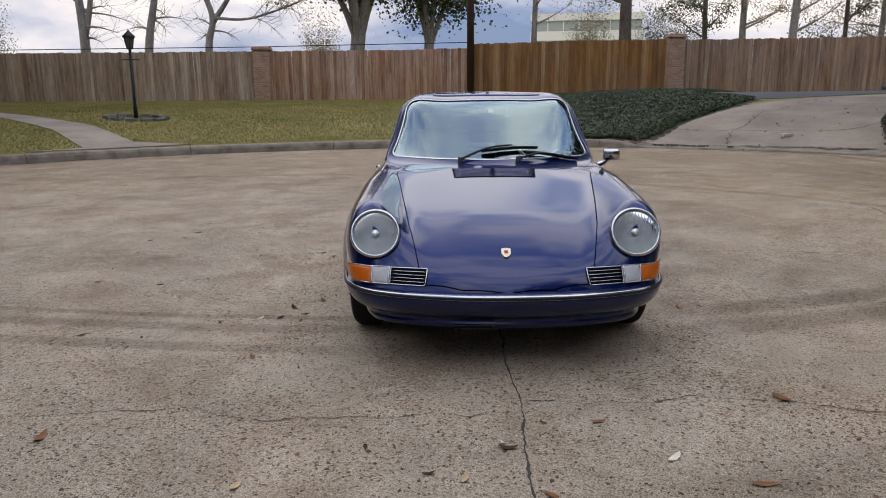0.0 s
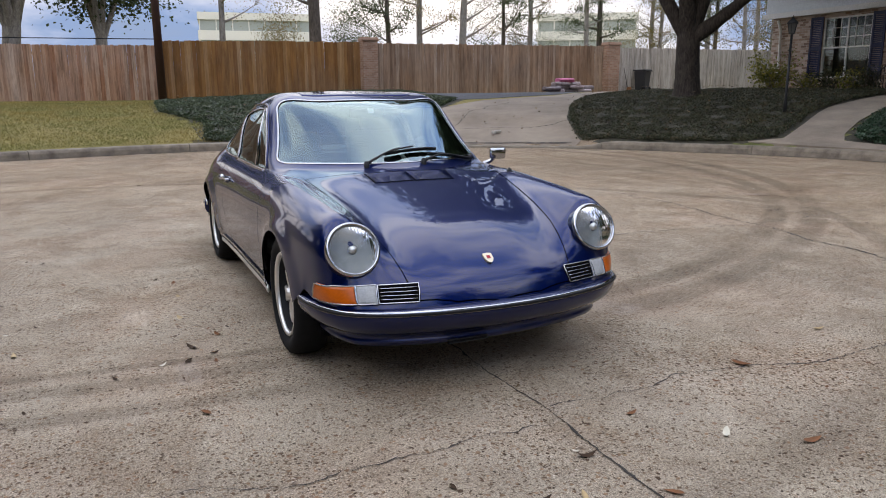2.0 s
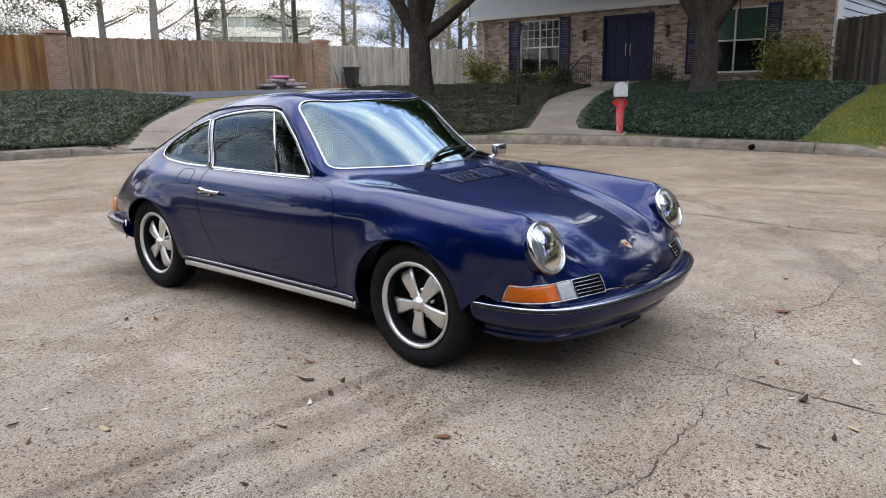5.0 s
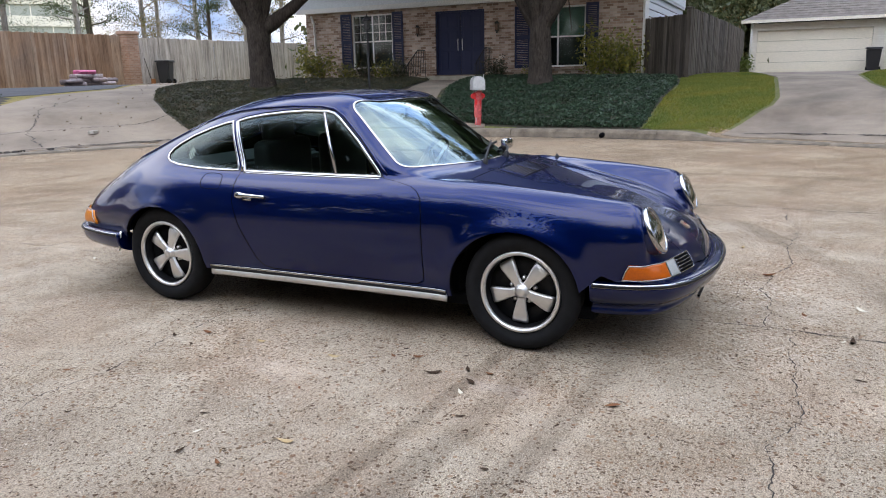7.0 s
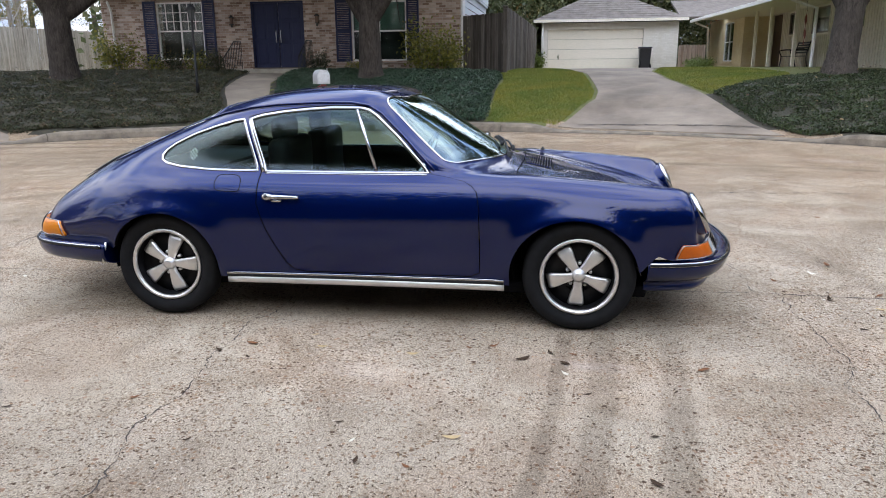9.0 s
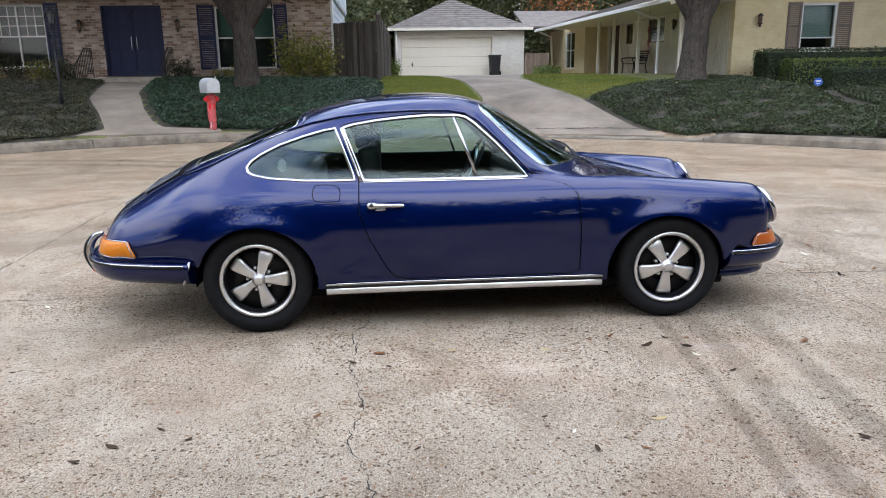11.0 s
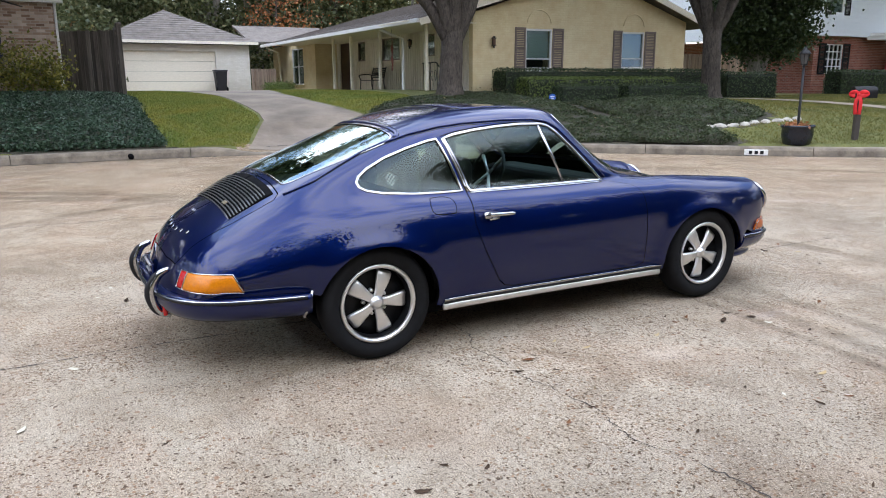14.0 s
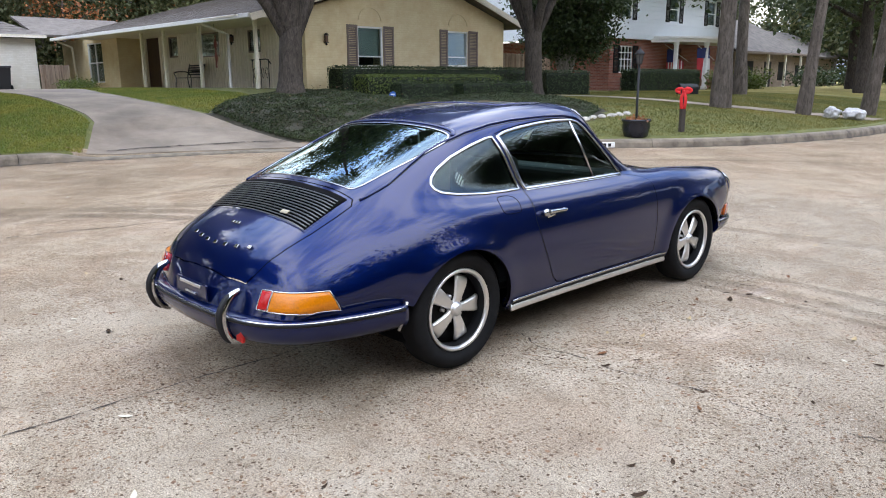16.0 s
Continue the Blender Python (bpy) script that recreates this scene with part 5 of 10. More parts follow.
    for a, b, z0, z1 in ((12.27, 12.33, 1.31, 3.37), (14.02, 14.08, 1.31, 3.37), (12.27, 14.08, 3.37, 3.42)):
        part("door_frame", box_mesh(*frame_box("y", X + 0.1, a, b, z0, z1, 0.14)), M_navy, d)
    part("threshold", box_mesh((X + 0.05, 13.17, 1.30), (0.3, 1.81, 0.03)), M_kerb, d)
    for y in (14.72, 11.79):
        wall_lantern(h, (X, y, 2.82), 1)
    st = thing("door_steps", "brick-edged concrete door steps", "steps")
    for k in range(3):
        part("step", box_mesh((19.9 - 0.55 - 0.30 * k, 13.2, 1.275 - 0.17 * k - 0.25), (1.1 - 0.0 * k, 2.4, 0.5), 0.012), M_step, st)
    for y, nm in ((14.45, "a"), (12.0, "b")):
        r = thing("stair_railing", "black wrought iron stair railing", "railing", (0, 0, 0), group="door railings")
        top = [(19.85, y, 2.15), (19.3, y, 2.15), (18.45, y, 1.62)]
        v, f = tube(top, 0.018, 6)
        part("handrail", mesh_of("handrail", v, f, M_iron, True), None, r)
        v, f = tube([(19.85, y, 1.40), (19.3, y, 1.40), (18.45, y, 0.88)], 0.012, 6)
        part("lower_rail", mesh_of("lower_rail", v, f, M_iron, True), None, r)
        for i in range(12):
            x = 19.85 - 1.4 * i / 11
            z = 2.15 - max(0, (19.3 - x)) * 0.623
            v, f = tube([(x, y, z - (0.9 if i in (0, 11) else 0.74)), (x, y, z)], 0.011, 5)
            part("baluster", mesh_of("baluster", v, f, M_iron), None, r)
    v, f = tube([(19.68, 18.98, 3.5), (19.85, 18.98, 3.2), (19.9, 18.98, 0.95), (19.7, 18.98, 0.85)], 0.04, 8)
    part("downpipe", mesh_of("downpipe", v, f, M_white, True), None, h, "white downpipe")


M_green_blind = plain("green_blind", (0.20, 0.30, 0.25), 0.8)
M_step = grainy("step_concrete", (0.28, 0.25, 0.2), (0.42, 0.38, 0.31), 3, 0.85, 50, 0.3)
brick_house()


def garage():
    g = thing("garage", "white painted brick garage with a wide sectional door", "garage")
    X = 35.3
    part("wall", wall_mesh("y", X, -1.95, 4.85, 0.6, 3.35, [(-0.25, 4.53, 0.6, 3.03)], 0.2), M_brick_white, g, "white painted brick wall")
    part("wall", wall_mesh("x", -1.95, X + 0.2, 41.5, 0.6, 3.35, [], 0.2), M_brick_white, g, "white painted brick wall")
    part("wall", wall_mesh("x", 4.65, X + 0.2, 41.5, 0.6, 3.35, [], 0.2), M_brick_white, g, "white painted brick wall")
    d = new("garage_door")
    d.parent = g
    tagged(d, "cream sectional garage door")
    for k in range(4):
        z = 1.08 + 0.4875 * (k + 0.5)
        part("door_section", box_mesh((X + 0.14, 2.14, z), (0.05, 4.76, 0.478), 0.012), M_cream, d)
        part("ledge", box_mesh((X + 0.11, 2.14, z), (0.012, 4.7, 0.02)), M_cream, d)
    part("fascia", box_mesh((34.93, 1.45, 3.44), (0.08, 7.6, 0.13)), M_cream, g, "white fascia and gutter")
    e = [(34.9, -2.35, 3.5), (34.9, 5.25, 3.5), (42.0, 5.25, 3.5), (42.0, -2.35, 3.5)]
    top = (38.7, 1.6, 5.25)
    for i in range(4):
        a, b = e[i], e[(i + 1) % 4]
        roof_slab("roof", g, [a, b, top], 0.1, M_roof, "grey-brown shingle hip roof")
    n = 14
    for i in range(1, n):
        t = i / n
        a = np.array(e[0]) * (1 - t) + np.array(top) * t
        b = np.array(e[1]) * (1 - t) + np.array(top) * t
        part("shingle_course", box_mesh(tuple((a + b) / 2 + (0, 0, 0.012)), (0.05, float(np.linalg.norm(b - a)), 0.008)), M_roof, g)
    v, f = tube([(35.2, 4.78, 3.4), (35.25, 4.78, 1.1)], 0.045, 8)
    part("downpipe", mesh_of("downpipe", v, f, M_white, True), None, g, "white downpipe")
    roof_slab("link_roof", g, [(35.2, -2.0, 3.55), (35.2, -7.0, 3.6), (39, -7.0, 4.6), (39, -2.0, 4.6)], 0.1, M_roof, "low link roof")


garage()


def cream_house():
    h = thing("cream_house", "single-storey cream painted brick house with a porch", "house")
    X, base = 17.7, 0.5
    win = [(-8.13, -7.02, 1.85, 3.19), (-12.35, -11.25, 1.90, 3.20)]
    part("wall", wall_mesh("y", X, -14.4, -4.95, base, 3.5, win, 0.25), M_brick_cream, h, "cream painted brick gable wall")
    # gable triangle
    bm = bmesh.new()
    tri = [(X, -14.4, 3.5), (X, -4.95, 3.5), (X, -4.95, 3.62), (X, -9.7, 5.12), (X, -14.4, 3.62)]
    va = [bm.verts.new(p) for p in tri]
    vb = [bm.verts.new((p[0] + 0.25, p[1], p[2])) for p in tri]
    bm.faces.new(va)
    bm.faces.new(vb[::-1])
    for i in range(5):
        bm.faces.new((va[i], vb[i], vb[(i + 1) % 5], va[(i + 1) % 5]))
    part("gable", bm, M_brick_cream, h, "cream painted brick gable")
    part("wall", wall_mesh("x", -14.4, X + 0.25, 34, base, 3.5, [], 0.25), M_brick_cream, h, "cream brick side wall")
    door_h = (29.42, 30.88, 1.12, 3.28)
    smalls = [(27.57, 28.45, 2.39, 3.22), (23.94, 25.73, 2.33, 3.23), (20.89, 21.79, 2.39, 3.17)]
    part("wall", wall_mesh("x", -5.2, X + 0.25, 31.4, base, 3.5, [door_h, *smalls], -0.2), M_cream, h, "cream board porch wall")
    for i in range(65):
        x = 18.2 + 0.2 * i
        if any(a - 0.05 < x < b + 0.05 for a, b, *_ in [door_h]):
            continue
        cuts = [s for s in smalls if s[0] - 0.05 < x < s[1] + 0.05]
        z0, z1 = 1.13, (cuts[0][2] - 0.06 if cuts else 3.4)
        part("batten", box_mesh((x, -5.188, (z0 + z1) / 2), (0.045, 0.022, z1 - z0)), M_cream, h)
    for a, b, z0, z1 in smalls:
        window(h, "x", -5.2, -1, a, b, z0, z1, 1, 1, frame_mat=M_taupe)
    part("porch_door", box_mesh((30.15, -5.3, 2.2), (1.42, 0.05, 2.14), 0.01), M_dark_door, h, "dark wooden porch door")
    # brick bay by the garage
    bw = [(33.1, 35.0, 1.38, 3.18)]
    part("wall", wall_mesh("x", -4.1, 31.2, 38.6, base, 3.4, bw, -0.2), M_brick_cream, h, "cream brick bay")
    part("wall", wall_mesh("y", 31.2, -5.2, -4.3, base, 3.4, [], 0.2), M_brick_cream, h, "cream brick bay side")
    window(h, "x", -4.1, -1, 33.1, 35.0, 1.38, 3.18, 2, 2, sill_mat=M_brick_cream)
    part("porch_floor", box_mesh((23.4, -4.4, 0.82), (11.2, 1.6, 0.6), 0.01), M_drive, h, "concrete porch floor")
    for x in (27.5, 25.4, 22.45, 18.6):
        part("porch_post", box_mesh((x, -3.7, 2.22), (0.11, 0.11, 2.2), 0.01), M_cream, h, "cream porch post")
    # roofs: eave over the porch, long slope to the ridge
    ridge = 5.35
    roof_slab("roof", h, [(17.15, -2.75, 3.32), (34.2, -2.35, 3.32), (34.2, -9.7, ridge), (17.15, -9.7, ridge)], 0.1, M_roof, "grey-brown shingle roof")
    roof_slab("roof", h, [(17.15, -15.2, 3.5), (34.2, -15.2, 3.5), (34.2, -9.7, ridge), (17.15, -9.7, ridge)], 0.1, M_roof, "grey-brown shingle roof")
    shingle_rows(h, (17.15, -2.75, 3.32), (34.2, -2.35, 3.32), (34.2, -9.7, ridge), (17.15, -9.7, ridge), 34, M_roof)
    part("gutter", box_mesh((25.7, -2.52, 3.27), (17.1, 0.1, 0.13), 0.01, 1.3), M_white, h, "white gutter")
    part("porch_ceiling", box_mesh((25.5, -3.85, 3.3), (15.6, 2.5, 0.04)), M_cream, h, "cream porch ceiling")
    # barge boards on the gable
    for y0, y1, z0, z1 in ((-9.7, -15.2, ridge, 3.5), (-9.7, -2.75, ridge, 3.32)):
        ln = math.hypot(y1 - y0, z1 - z0)
        bm = box_mesh((0, 0, 0), (0.05, ln, 0.2))
        bmesh.ops.transform(bm, matrix=pose(17.14, (y0 + y1) / 2, (z0 + z1) / 2 - 0.1) @ pose(0, 0, 0, math.degrees(math.atan2(z1 - z0, y1 - y0)) if y1 > y0 else math.degrees(math.atan2(z0 - z1, y0 - y1)), 0, 0), verts=bm.verts)
        part("barge_board", bm, M_cream, h, "cream barge board")
    for (a, b, z0, z1), (s0, s1) in zip(win, (((-8.6, -8.14), (-7.01, -6.58)), ((-12.87, -12.36), (-11.24, -10.84)))):
        window(h, "y", X, 1, a, b, z0, z1, 1, 1, blind=(0.74, M_curtain), sill_mat=M_white, bar=0.06)
        part("sash_rail", box_mesh(*frame_box("y", X + 0.06, a + 0.06, b - 0.06, z0 + 0.33, z0 + 0.37, 0.066)), M_white, h, "white sash rail")
        for p, q in (s0, s1):
            shutter(h, "y", X, 1, p, q, z0, z1 + 0.03, M_taupe)
        # blind arch in relief over the window
        c = (a + b) / 2
        pts = [(X - 0.01, c + 0.5 * math.cos(t), z1 + 0.12 + 0.5 * math.sin(t)) for t in np.linspace(0.15, math.pi - 0.15, 17)]
        v, f = tube(pts, 0.022, 6)
        part("blind_arch", mesh_of("blind_arch", v, f, M_brick_cream, True), None, h, "relief arch")
    wall_lantern(h, (X, -5.7, 2.72), 1)
    wall_lantern(h, (22.79, -5.2, 2.9), -1, "x")
    v, f = tube([(20.1, -2.7, 3.2), (20.1, -3.2, 3.0), (20.1, -3.55, 2.9), (20.1, -3.55, 0.95), (20.0, -3.35, 0.86)], 0.05, 8)
    part("downpipe", mesh_of("downpipe", v, f, M_white, True), None, h, "white downpipe")
    v, f = tube([(34.0, -2.5, 3.2), (34.0, -3.1, 2.95), (34.0, -3.2, 1.2)], 0.05, 8)
    part("downpipe", mesh_of("downpipe", v, f, M_cream, True), None, h, "cream downpipe")


cream_house()


M_scarf = plain("dark_red_cloth", (0.16, 0.035, 0.025), 0.8)
sc = thing("hanging_banner", "narrow dark red cloth hanging from the porch eave", "banner", (21.0, -3.55, 1.85))
n = 14
bmv = [(s * 0.075 * (1 + 0.2 * math.sin(i * 1.3)) + 0.02 * math.sin(i * 0.9), 0.02 * math.cos(i * 1.1 + s), 1.05 * i / n) for i in range(n + 1) for s in (-1, -0.3, 0.3, 1)]
part("cloth", mesh_of("cloth", bmv, [(i * 4 + j, i * 4 + j + 1, i * 4 + j + 5, i * 4 + j + 4) for i in range(n) for j in range(3)], M_scarf, True), None, sc)
part("cord", mesh_of("cord", *tube([(0.02, 0, 1.05), (0.02, 0, 1.42)], 0.006, 5), M_iron), None, sc, "thin cord")
st = thing("garden_standpipe", "short rusty standpipe beside the wall", "standpipe", (17.35, -5.85, land_at(17.35, -5.85)))
part("pipe", mesh_of("pipe", *tube([(0, 0, -0.05), (0, 0, 0.42)], 0.04, 10), M_pole, True), None, st)
part("tap", mesh_of("tap", *tube(rounded([(0, 0, 0.40), (-0.06, 0.06, 0.42), (-0.10, 0.10, 0.36)], 4), 0.028, 8), M_pole, True), None, st)


def garden_bench():
    b = thing("garden_bench", "black iron and slat bench on the porch", "bench", (25.3, -4.55, 1.12))
    for k in range(4):
        part("seat_slat", box_mesh((0, 0.2 - 0.12 * k, 0.42), (1.3, 0.09, 0.025), 0.004), M_iron, b)
    for k in range(5):
        part("back_slat", box_mesh((0, -0.26 - 0.02 * k, 0.55 + 0.085 * k), (1.3, 0.02, 0.06), 0.004), M_iron, b)
    for x in (-0.66, 0.66):
        for pts in ([(x, 0.28, 0), (x, 0.24, 0.42), (x, 0.3, 0.62), (x, -0.1, 0.66), (x, -0.3, 0.62)], [(x, -0.3, 0), (x, -0.24, 0.42), (x, -0.36, 0.95)]):
            v, f = tube(rounded(pts, 4), 0.022, 6)
            part("bench_leg", mesh_of("bench_leg", v, f, M_iron, True), None, b)


garden_bench()
pr = thing("porch_railing", "scrolled wrought iron porch railing", "railing", (18.4, -4.0, 1.12))
for x in (0.0, 0.5, 1.0):
    v, f = tube([(x, 0, 0), (x, 0, 0.95)], 0.014, 6)
    part("baluster", mesh_of("baluster", v, f, M_iron), None, pr)
v, f = tube(rounded([(-0.15, 0, 0.8), (0.1, 0, 0.95), (0.6, 0, 0.95), (1.1, 0, 0.95)], 5), 0.02, 6)
part("handrail", mesh_of("handrail", v, f, M_iron, True), None, pr)
for k in range(4):
    c = np.array((0.12 + 0.26 * k, 0, 0.5))
    pts = [c + np.array((0.1 * (1 - t / 9) * math.cos(t), 0, 0.22 * math.sin(t) * (1 - t / 12))) for t in np.linspace(0, 6.5, 24)]
    v, f = tube(pts, 0.009, 5)
    part("scroll", mesh_of("scroll", v, f, M_iron, True), None, pr)


def white_house():
    h = thing("white_house", "white-sided two-storey house with red brick below and a portico", "house")
    X = 19.0
    wins = [(-26.0, -24.75, 1.75, 3.1)]
    part("wall", wall_mesh("y", X, -36.5, -23.9, 0.4, 3.45, [*wins, (-31.1, -29.6, 1.2, 3.1)], 0.25), M_brick_red, h, "red brick lower wall")
    part("wall", wall_mesh("x", -23.9, X + 0.25, 29, 0.4, 3.45, [], -0.25), M_brick_red, h, "red brick side wall")
    ups = [(-25.4, -24.5, 4.4, 5.75), (-30.1, -29.1, 4.45, 5.8), (-34.4, -33.4, 4.45, 5.8)]
    part("upper_wall", wall_mesh("y", X - 0.25, -36.7, -22.4, 3.45, 6.4, ups, 0.25), M_siding, h, "white sided upper storey")
    part("upper_wall", wall_mesh("x", -22.4, X, 29, 3.45, 6.4, [], -0.25), M_siding, h, "white sided upper side")
    siding_rows(h, "y", X - 0.25, 1, -36.7, -22.4, 3.45, 6.4, M_siding, 0.2, ups)
    siding_rows(h, "x", -22.4, -1, X - 0.25, 29, 3.45, 6.4, M_siding, 0.2)
    roof_slab("roof", h, [(18.2, -22.0, 6.35), (18.2, -37.2, 6.35), (24, -37.2, 8.3), (24, -22.0, 8.3)], 0.12, M_roof, "dark shingle roof")
    roof_slab("roof", h, [(29.8, -22.0, 6.35), (29.8, -37.2, 6.35), (24, -37.2, 8.3), (24, -22.0, 8.3)], 0.12, M_roof, "dark shingle roof")
    for a, b, z0, z1 in ups:
        window(h, "y", X - 0.25, 1, a, b, z0, z1, 1, 2, blind=(0.9, M_curtain))
        for p, q in ((a - 0.42, a - 0.02), (b + 0.02, b + 0.42)):
            shutter(h, "y", X - 0.25, 1, p, q, z0 - 0.03, z1 + 0.03, M_black)
    for a, b, z0, z1 in wins:
        window(h, "y", X, 1, a, b, z0, z1, 4, 4, bar=0.04)
        for p, q in ((a - 0.5, a - 0.02), (b + 0.02, b + 0.5)):
            shutter(h, "y", X, 1, p, q, z0 - 0.03, z1 + 0.03, M_black)
    part("front_door", box_mesh((X + 0.15, -30.35, 2.15), (0.06, 1.4, 1.88)), M_dark_door, h, "dark front door")
    # curved portico
    n = 17
    out = [(X - 0.3 - 2.0 * math.sin(math.pi * i / (n - 1)) ** 0.6, -27.3 - 7.2 * i / (n - 1)) for i in range(n)]
    for z0, z1, grow in ((3.32, 3.5, 0.0), (3.5, 3.62, 0.12)):
        bm = bmesh.new()
        lo = [bm.verts.new((x - grow, y, z0)) for x, y in out]
        hi = [bm.verts.new((x - grow, y, z1)) for x, y in out]
        bm.faces.new(lo)
        bm.faces.new(hi)
        for i in range(n):
            bm.faces.new((lo[i], lo[(i + 1) % n], hi[(i + 1) % n], hi[i]))
        part("portico_roof", bm, M_white, h, "white curved portico roof")
    for i in (2, 6, 10, 14):
        x, y = out[i]
        v, f = lathe([(0.17, 0.85), (0.17, 1.0), (0.12, 1.05), (0.12, 3.15), (0.16, 3.2), (0.17, 3.32)], "z", 16, False)
        part("column", mesh_of("column", [(a + x + 0.15, b + y, c) for a, b, c in v], f, M_white, True), None, h, "white round column")


white_house()


def flag(name, label, at, stripes, yaw):
    fl = thing(name, label, "flag", at, yaw)
    v, f = tube([(0, 0, 0.1), (1.3, 0, 1.0)], 0.016, 6)
    part("flag_pole", mesh_of("flag_pole", v, f, M_white, True), None, fl)
    for i, (mat, x0, x1, z0, z1) in enumerate(stripes):
        nx, nz = 6, 8
        vs, fs = [], []
        for a in range(nx + 1):
            for b in range(nz + 1):
                x, z = x0 + (x1 - x0) * a / nx, z0 + (z1 - z0) * b / nz
                vs.append((x, 0.06 * math.sin(x * 9 + z * 2.0), z))
        for a in range(nx):
            for b in range(nz):
                k = a * (nz + 1) + b
                fs.append((k, k + 1, k + nz + 2, k + nz + 1))
        me = mesh_of("cloth", vs, fs, mat, True)
        part("cloth", me, None, fl)
    return fl


M_flag_red = plain("flag_red", (0.42, 0.03, 0.04), 0.8)
M_flag_white = plain("flag_white", (0.7, 0.68, 0.66), 0.8)
M_flag_blue = plain("flag_blue", (0.02, 0.03, 0.12), 0.8)
bars = [(M_flag_red if i % 2 == 0 else M_flag_white, 0.25 + 0.07 * i, 0.25 + 0.07 * (i + 1), -0.95, min(0.05, -0.10 + 0.03 * i) if i > 7 else 0.1 + 0.04 * i) for i in range(13)]
flag("striped_flag", "red and white striped flag with blue canton on a pole", (17.8, -29.7, 2.25), bars + [(M_flag_blue, 0.81, 1.16, 0.055, 0.75)], 45)
flag("three_coloured_flag", "blue, white and red flag on a slanting pole", (16.65, -30.4, 2.3), [(M_flag_blue, 0.3, 1.1, 0.2, 0.75), (M_flag_white, 0.3, 0.7, -0.9, 0.2), (M_flag_red, 0.7, 1.1, -0.9, 0.2)], 65)


M_beige_board = plain("beige_board", (0.36, 0.33, 0.28), 0.8)
M_roof_brown = grainy("brown_shingles", (0.06, 0.05, 0.042), (0.14, 0.12, 0.10), 2.0, 0.9, 40, 0.4)


def far_house():
    h = thing("beige_house", "low beige brick house with a brown gable roof", "house")
    part("wall", box_mesh((24.5, -45, 1.7), (9, 9.0, 2.9)), M_brick_beige, h, "beige brick wall")
    roof_slab("roof", h, [(19.2, -51.3, 3.2), (19.2, -38.7, 3.2 + 0.0), (24.5, -38.7, 5.9), (24.5, -51.3, 5.9)], 0.14, M_roof_brown, "brown shingle roof")
    roof_slab("roof", h, [(29.8, -51.3, 3.2), (29.8, -38.7, 3.2), (24.5, -38.7, 5.9), (24.5, -51.3, 5.9)], 0.14, M_roof_brown, "brown shingle roof")
    bm = bmesh.new()
    ends = [[bm.verts.new((x, y, z)) for x, z in ((20.0, 3.15), (29.0, 3.15), (24.5, 5.6))] for y in (-40.5, -40.7)]
    bm.faces.new(ends[0])
    bm.faces.new(ends[1][::-1])
    for i in range(3):
        bm.faces.new((ends[0][i], ends[1][i], ends[1][(i + 1) % 3], ends[0][(i + 1) % 3]))
    part("gable", bm, M_beige_board, h, "beige boarded gable")
    part("fascia", box_mesh((19.22, -45, 3.12), (0.06, 12.6, 0.14)), M_taupe, h, "taupe fascia")
    # solid black boxes on the walls stand for the shade in openings
    for y, wide, z0, z1 in ((-42.2, 1.2, 1.3, 2.6), (-45.2, 1.1, 0.45, 2.6), (-47.8, 1.5, 1.3, 2.6)):
        part("window", box_mesh((19.99, y, (z0 + z1) / 2), (0.06, wide, z1 - z0), 0.01), M_black, h, "black box for the shaded opening under the eaves")
    for y in (-43.7, -46.6, -49.4):
        part("porch_post", box_mesh((19.35, y, 1.65), (0.14, 0.14, 2.8), 0.01), M_cream, h, "pale porch post")
    for y in (-53.5, -57.2):
        part("window", box_mesh((20.99, y, 1.8), (0.06, 1.5, 1.3), 0.01), M_black, h, "black box for an unlit window")
    part("wall", box_mesh((25, -56, 1.7), (8, 9.0, 2.7)), M_brick_beige, h, "beige brick wing")
    roof_slab("roof", h, [(19.8, -61, 3.1), (19.8, -51.0, 3.1), (25, -51.0, 5.4), (25, -61, 5.4)], 0.14, M_roof_brown, "brown shingle roof")


far_house()

# dark board fence between the brick house and the garage
fence("fence_side", "dark old board fence by the brick house", [(20.1, 7.05), (18.75, 5.62)], M_fence_dark, 0.85, 2.0, 0.13, 7)
fence("fence_side", "tall dark weathered board fence towards the garage", [(18.75, 5.62), (27, 5.3), (35.2, 5.1)], M_fence_dark, 0.95, 2.1, 0.14, 8)
cp = thing("fence_post", "tall dark corner post of the board fence", "post", (18.72, 5.6, 0.7))
part("shaft", box_mesh((0, 0, 1.13), (0.12, 0.12, 2.26), 0.01), M_fence_dark, cp)
part("post_cap", box_mesh((0, 0, 2.3), (0.16, 0.16, 0.08), 0.02), M_fence_dark, cp)
fence("fence_low", "low brown picket fence beside the garage", [(35.3, -2.0), (35.3, -3.3)], M_fence_grey, 1.05, 1.15, 0.12, 9)
fence("fence_low", "brown board fence behind the cream house", [(21.5, -14.5), (21.5, -22.3)], M_fence_grey, 0.85, 1.8, 0.14, 10)

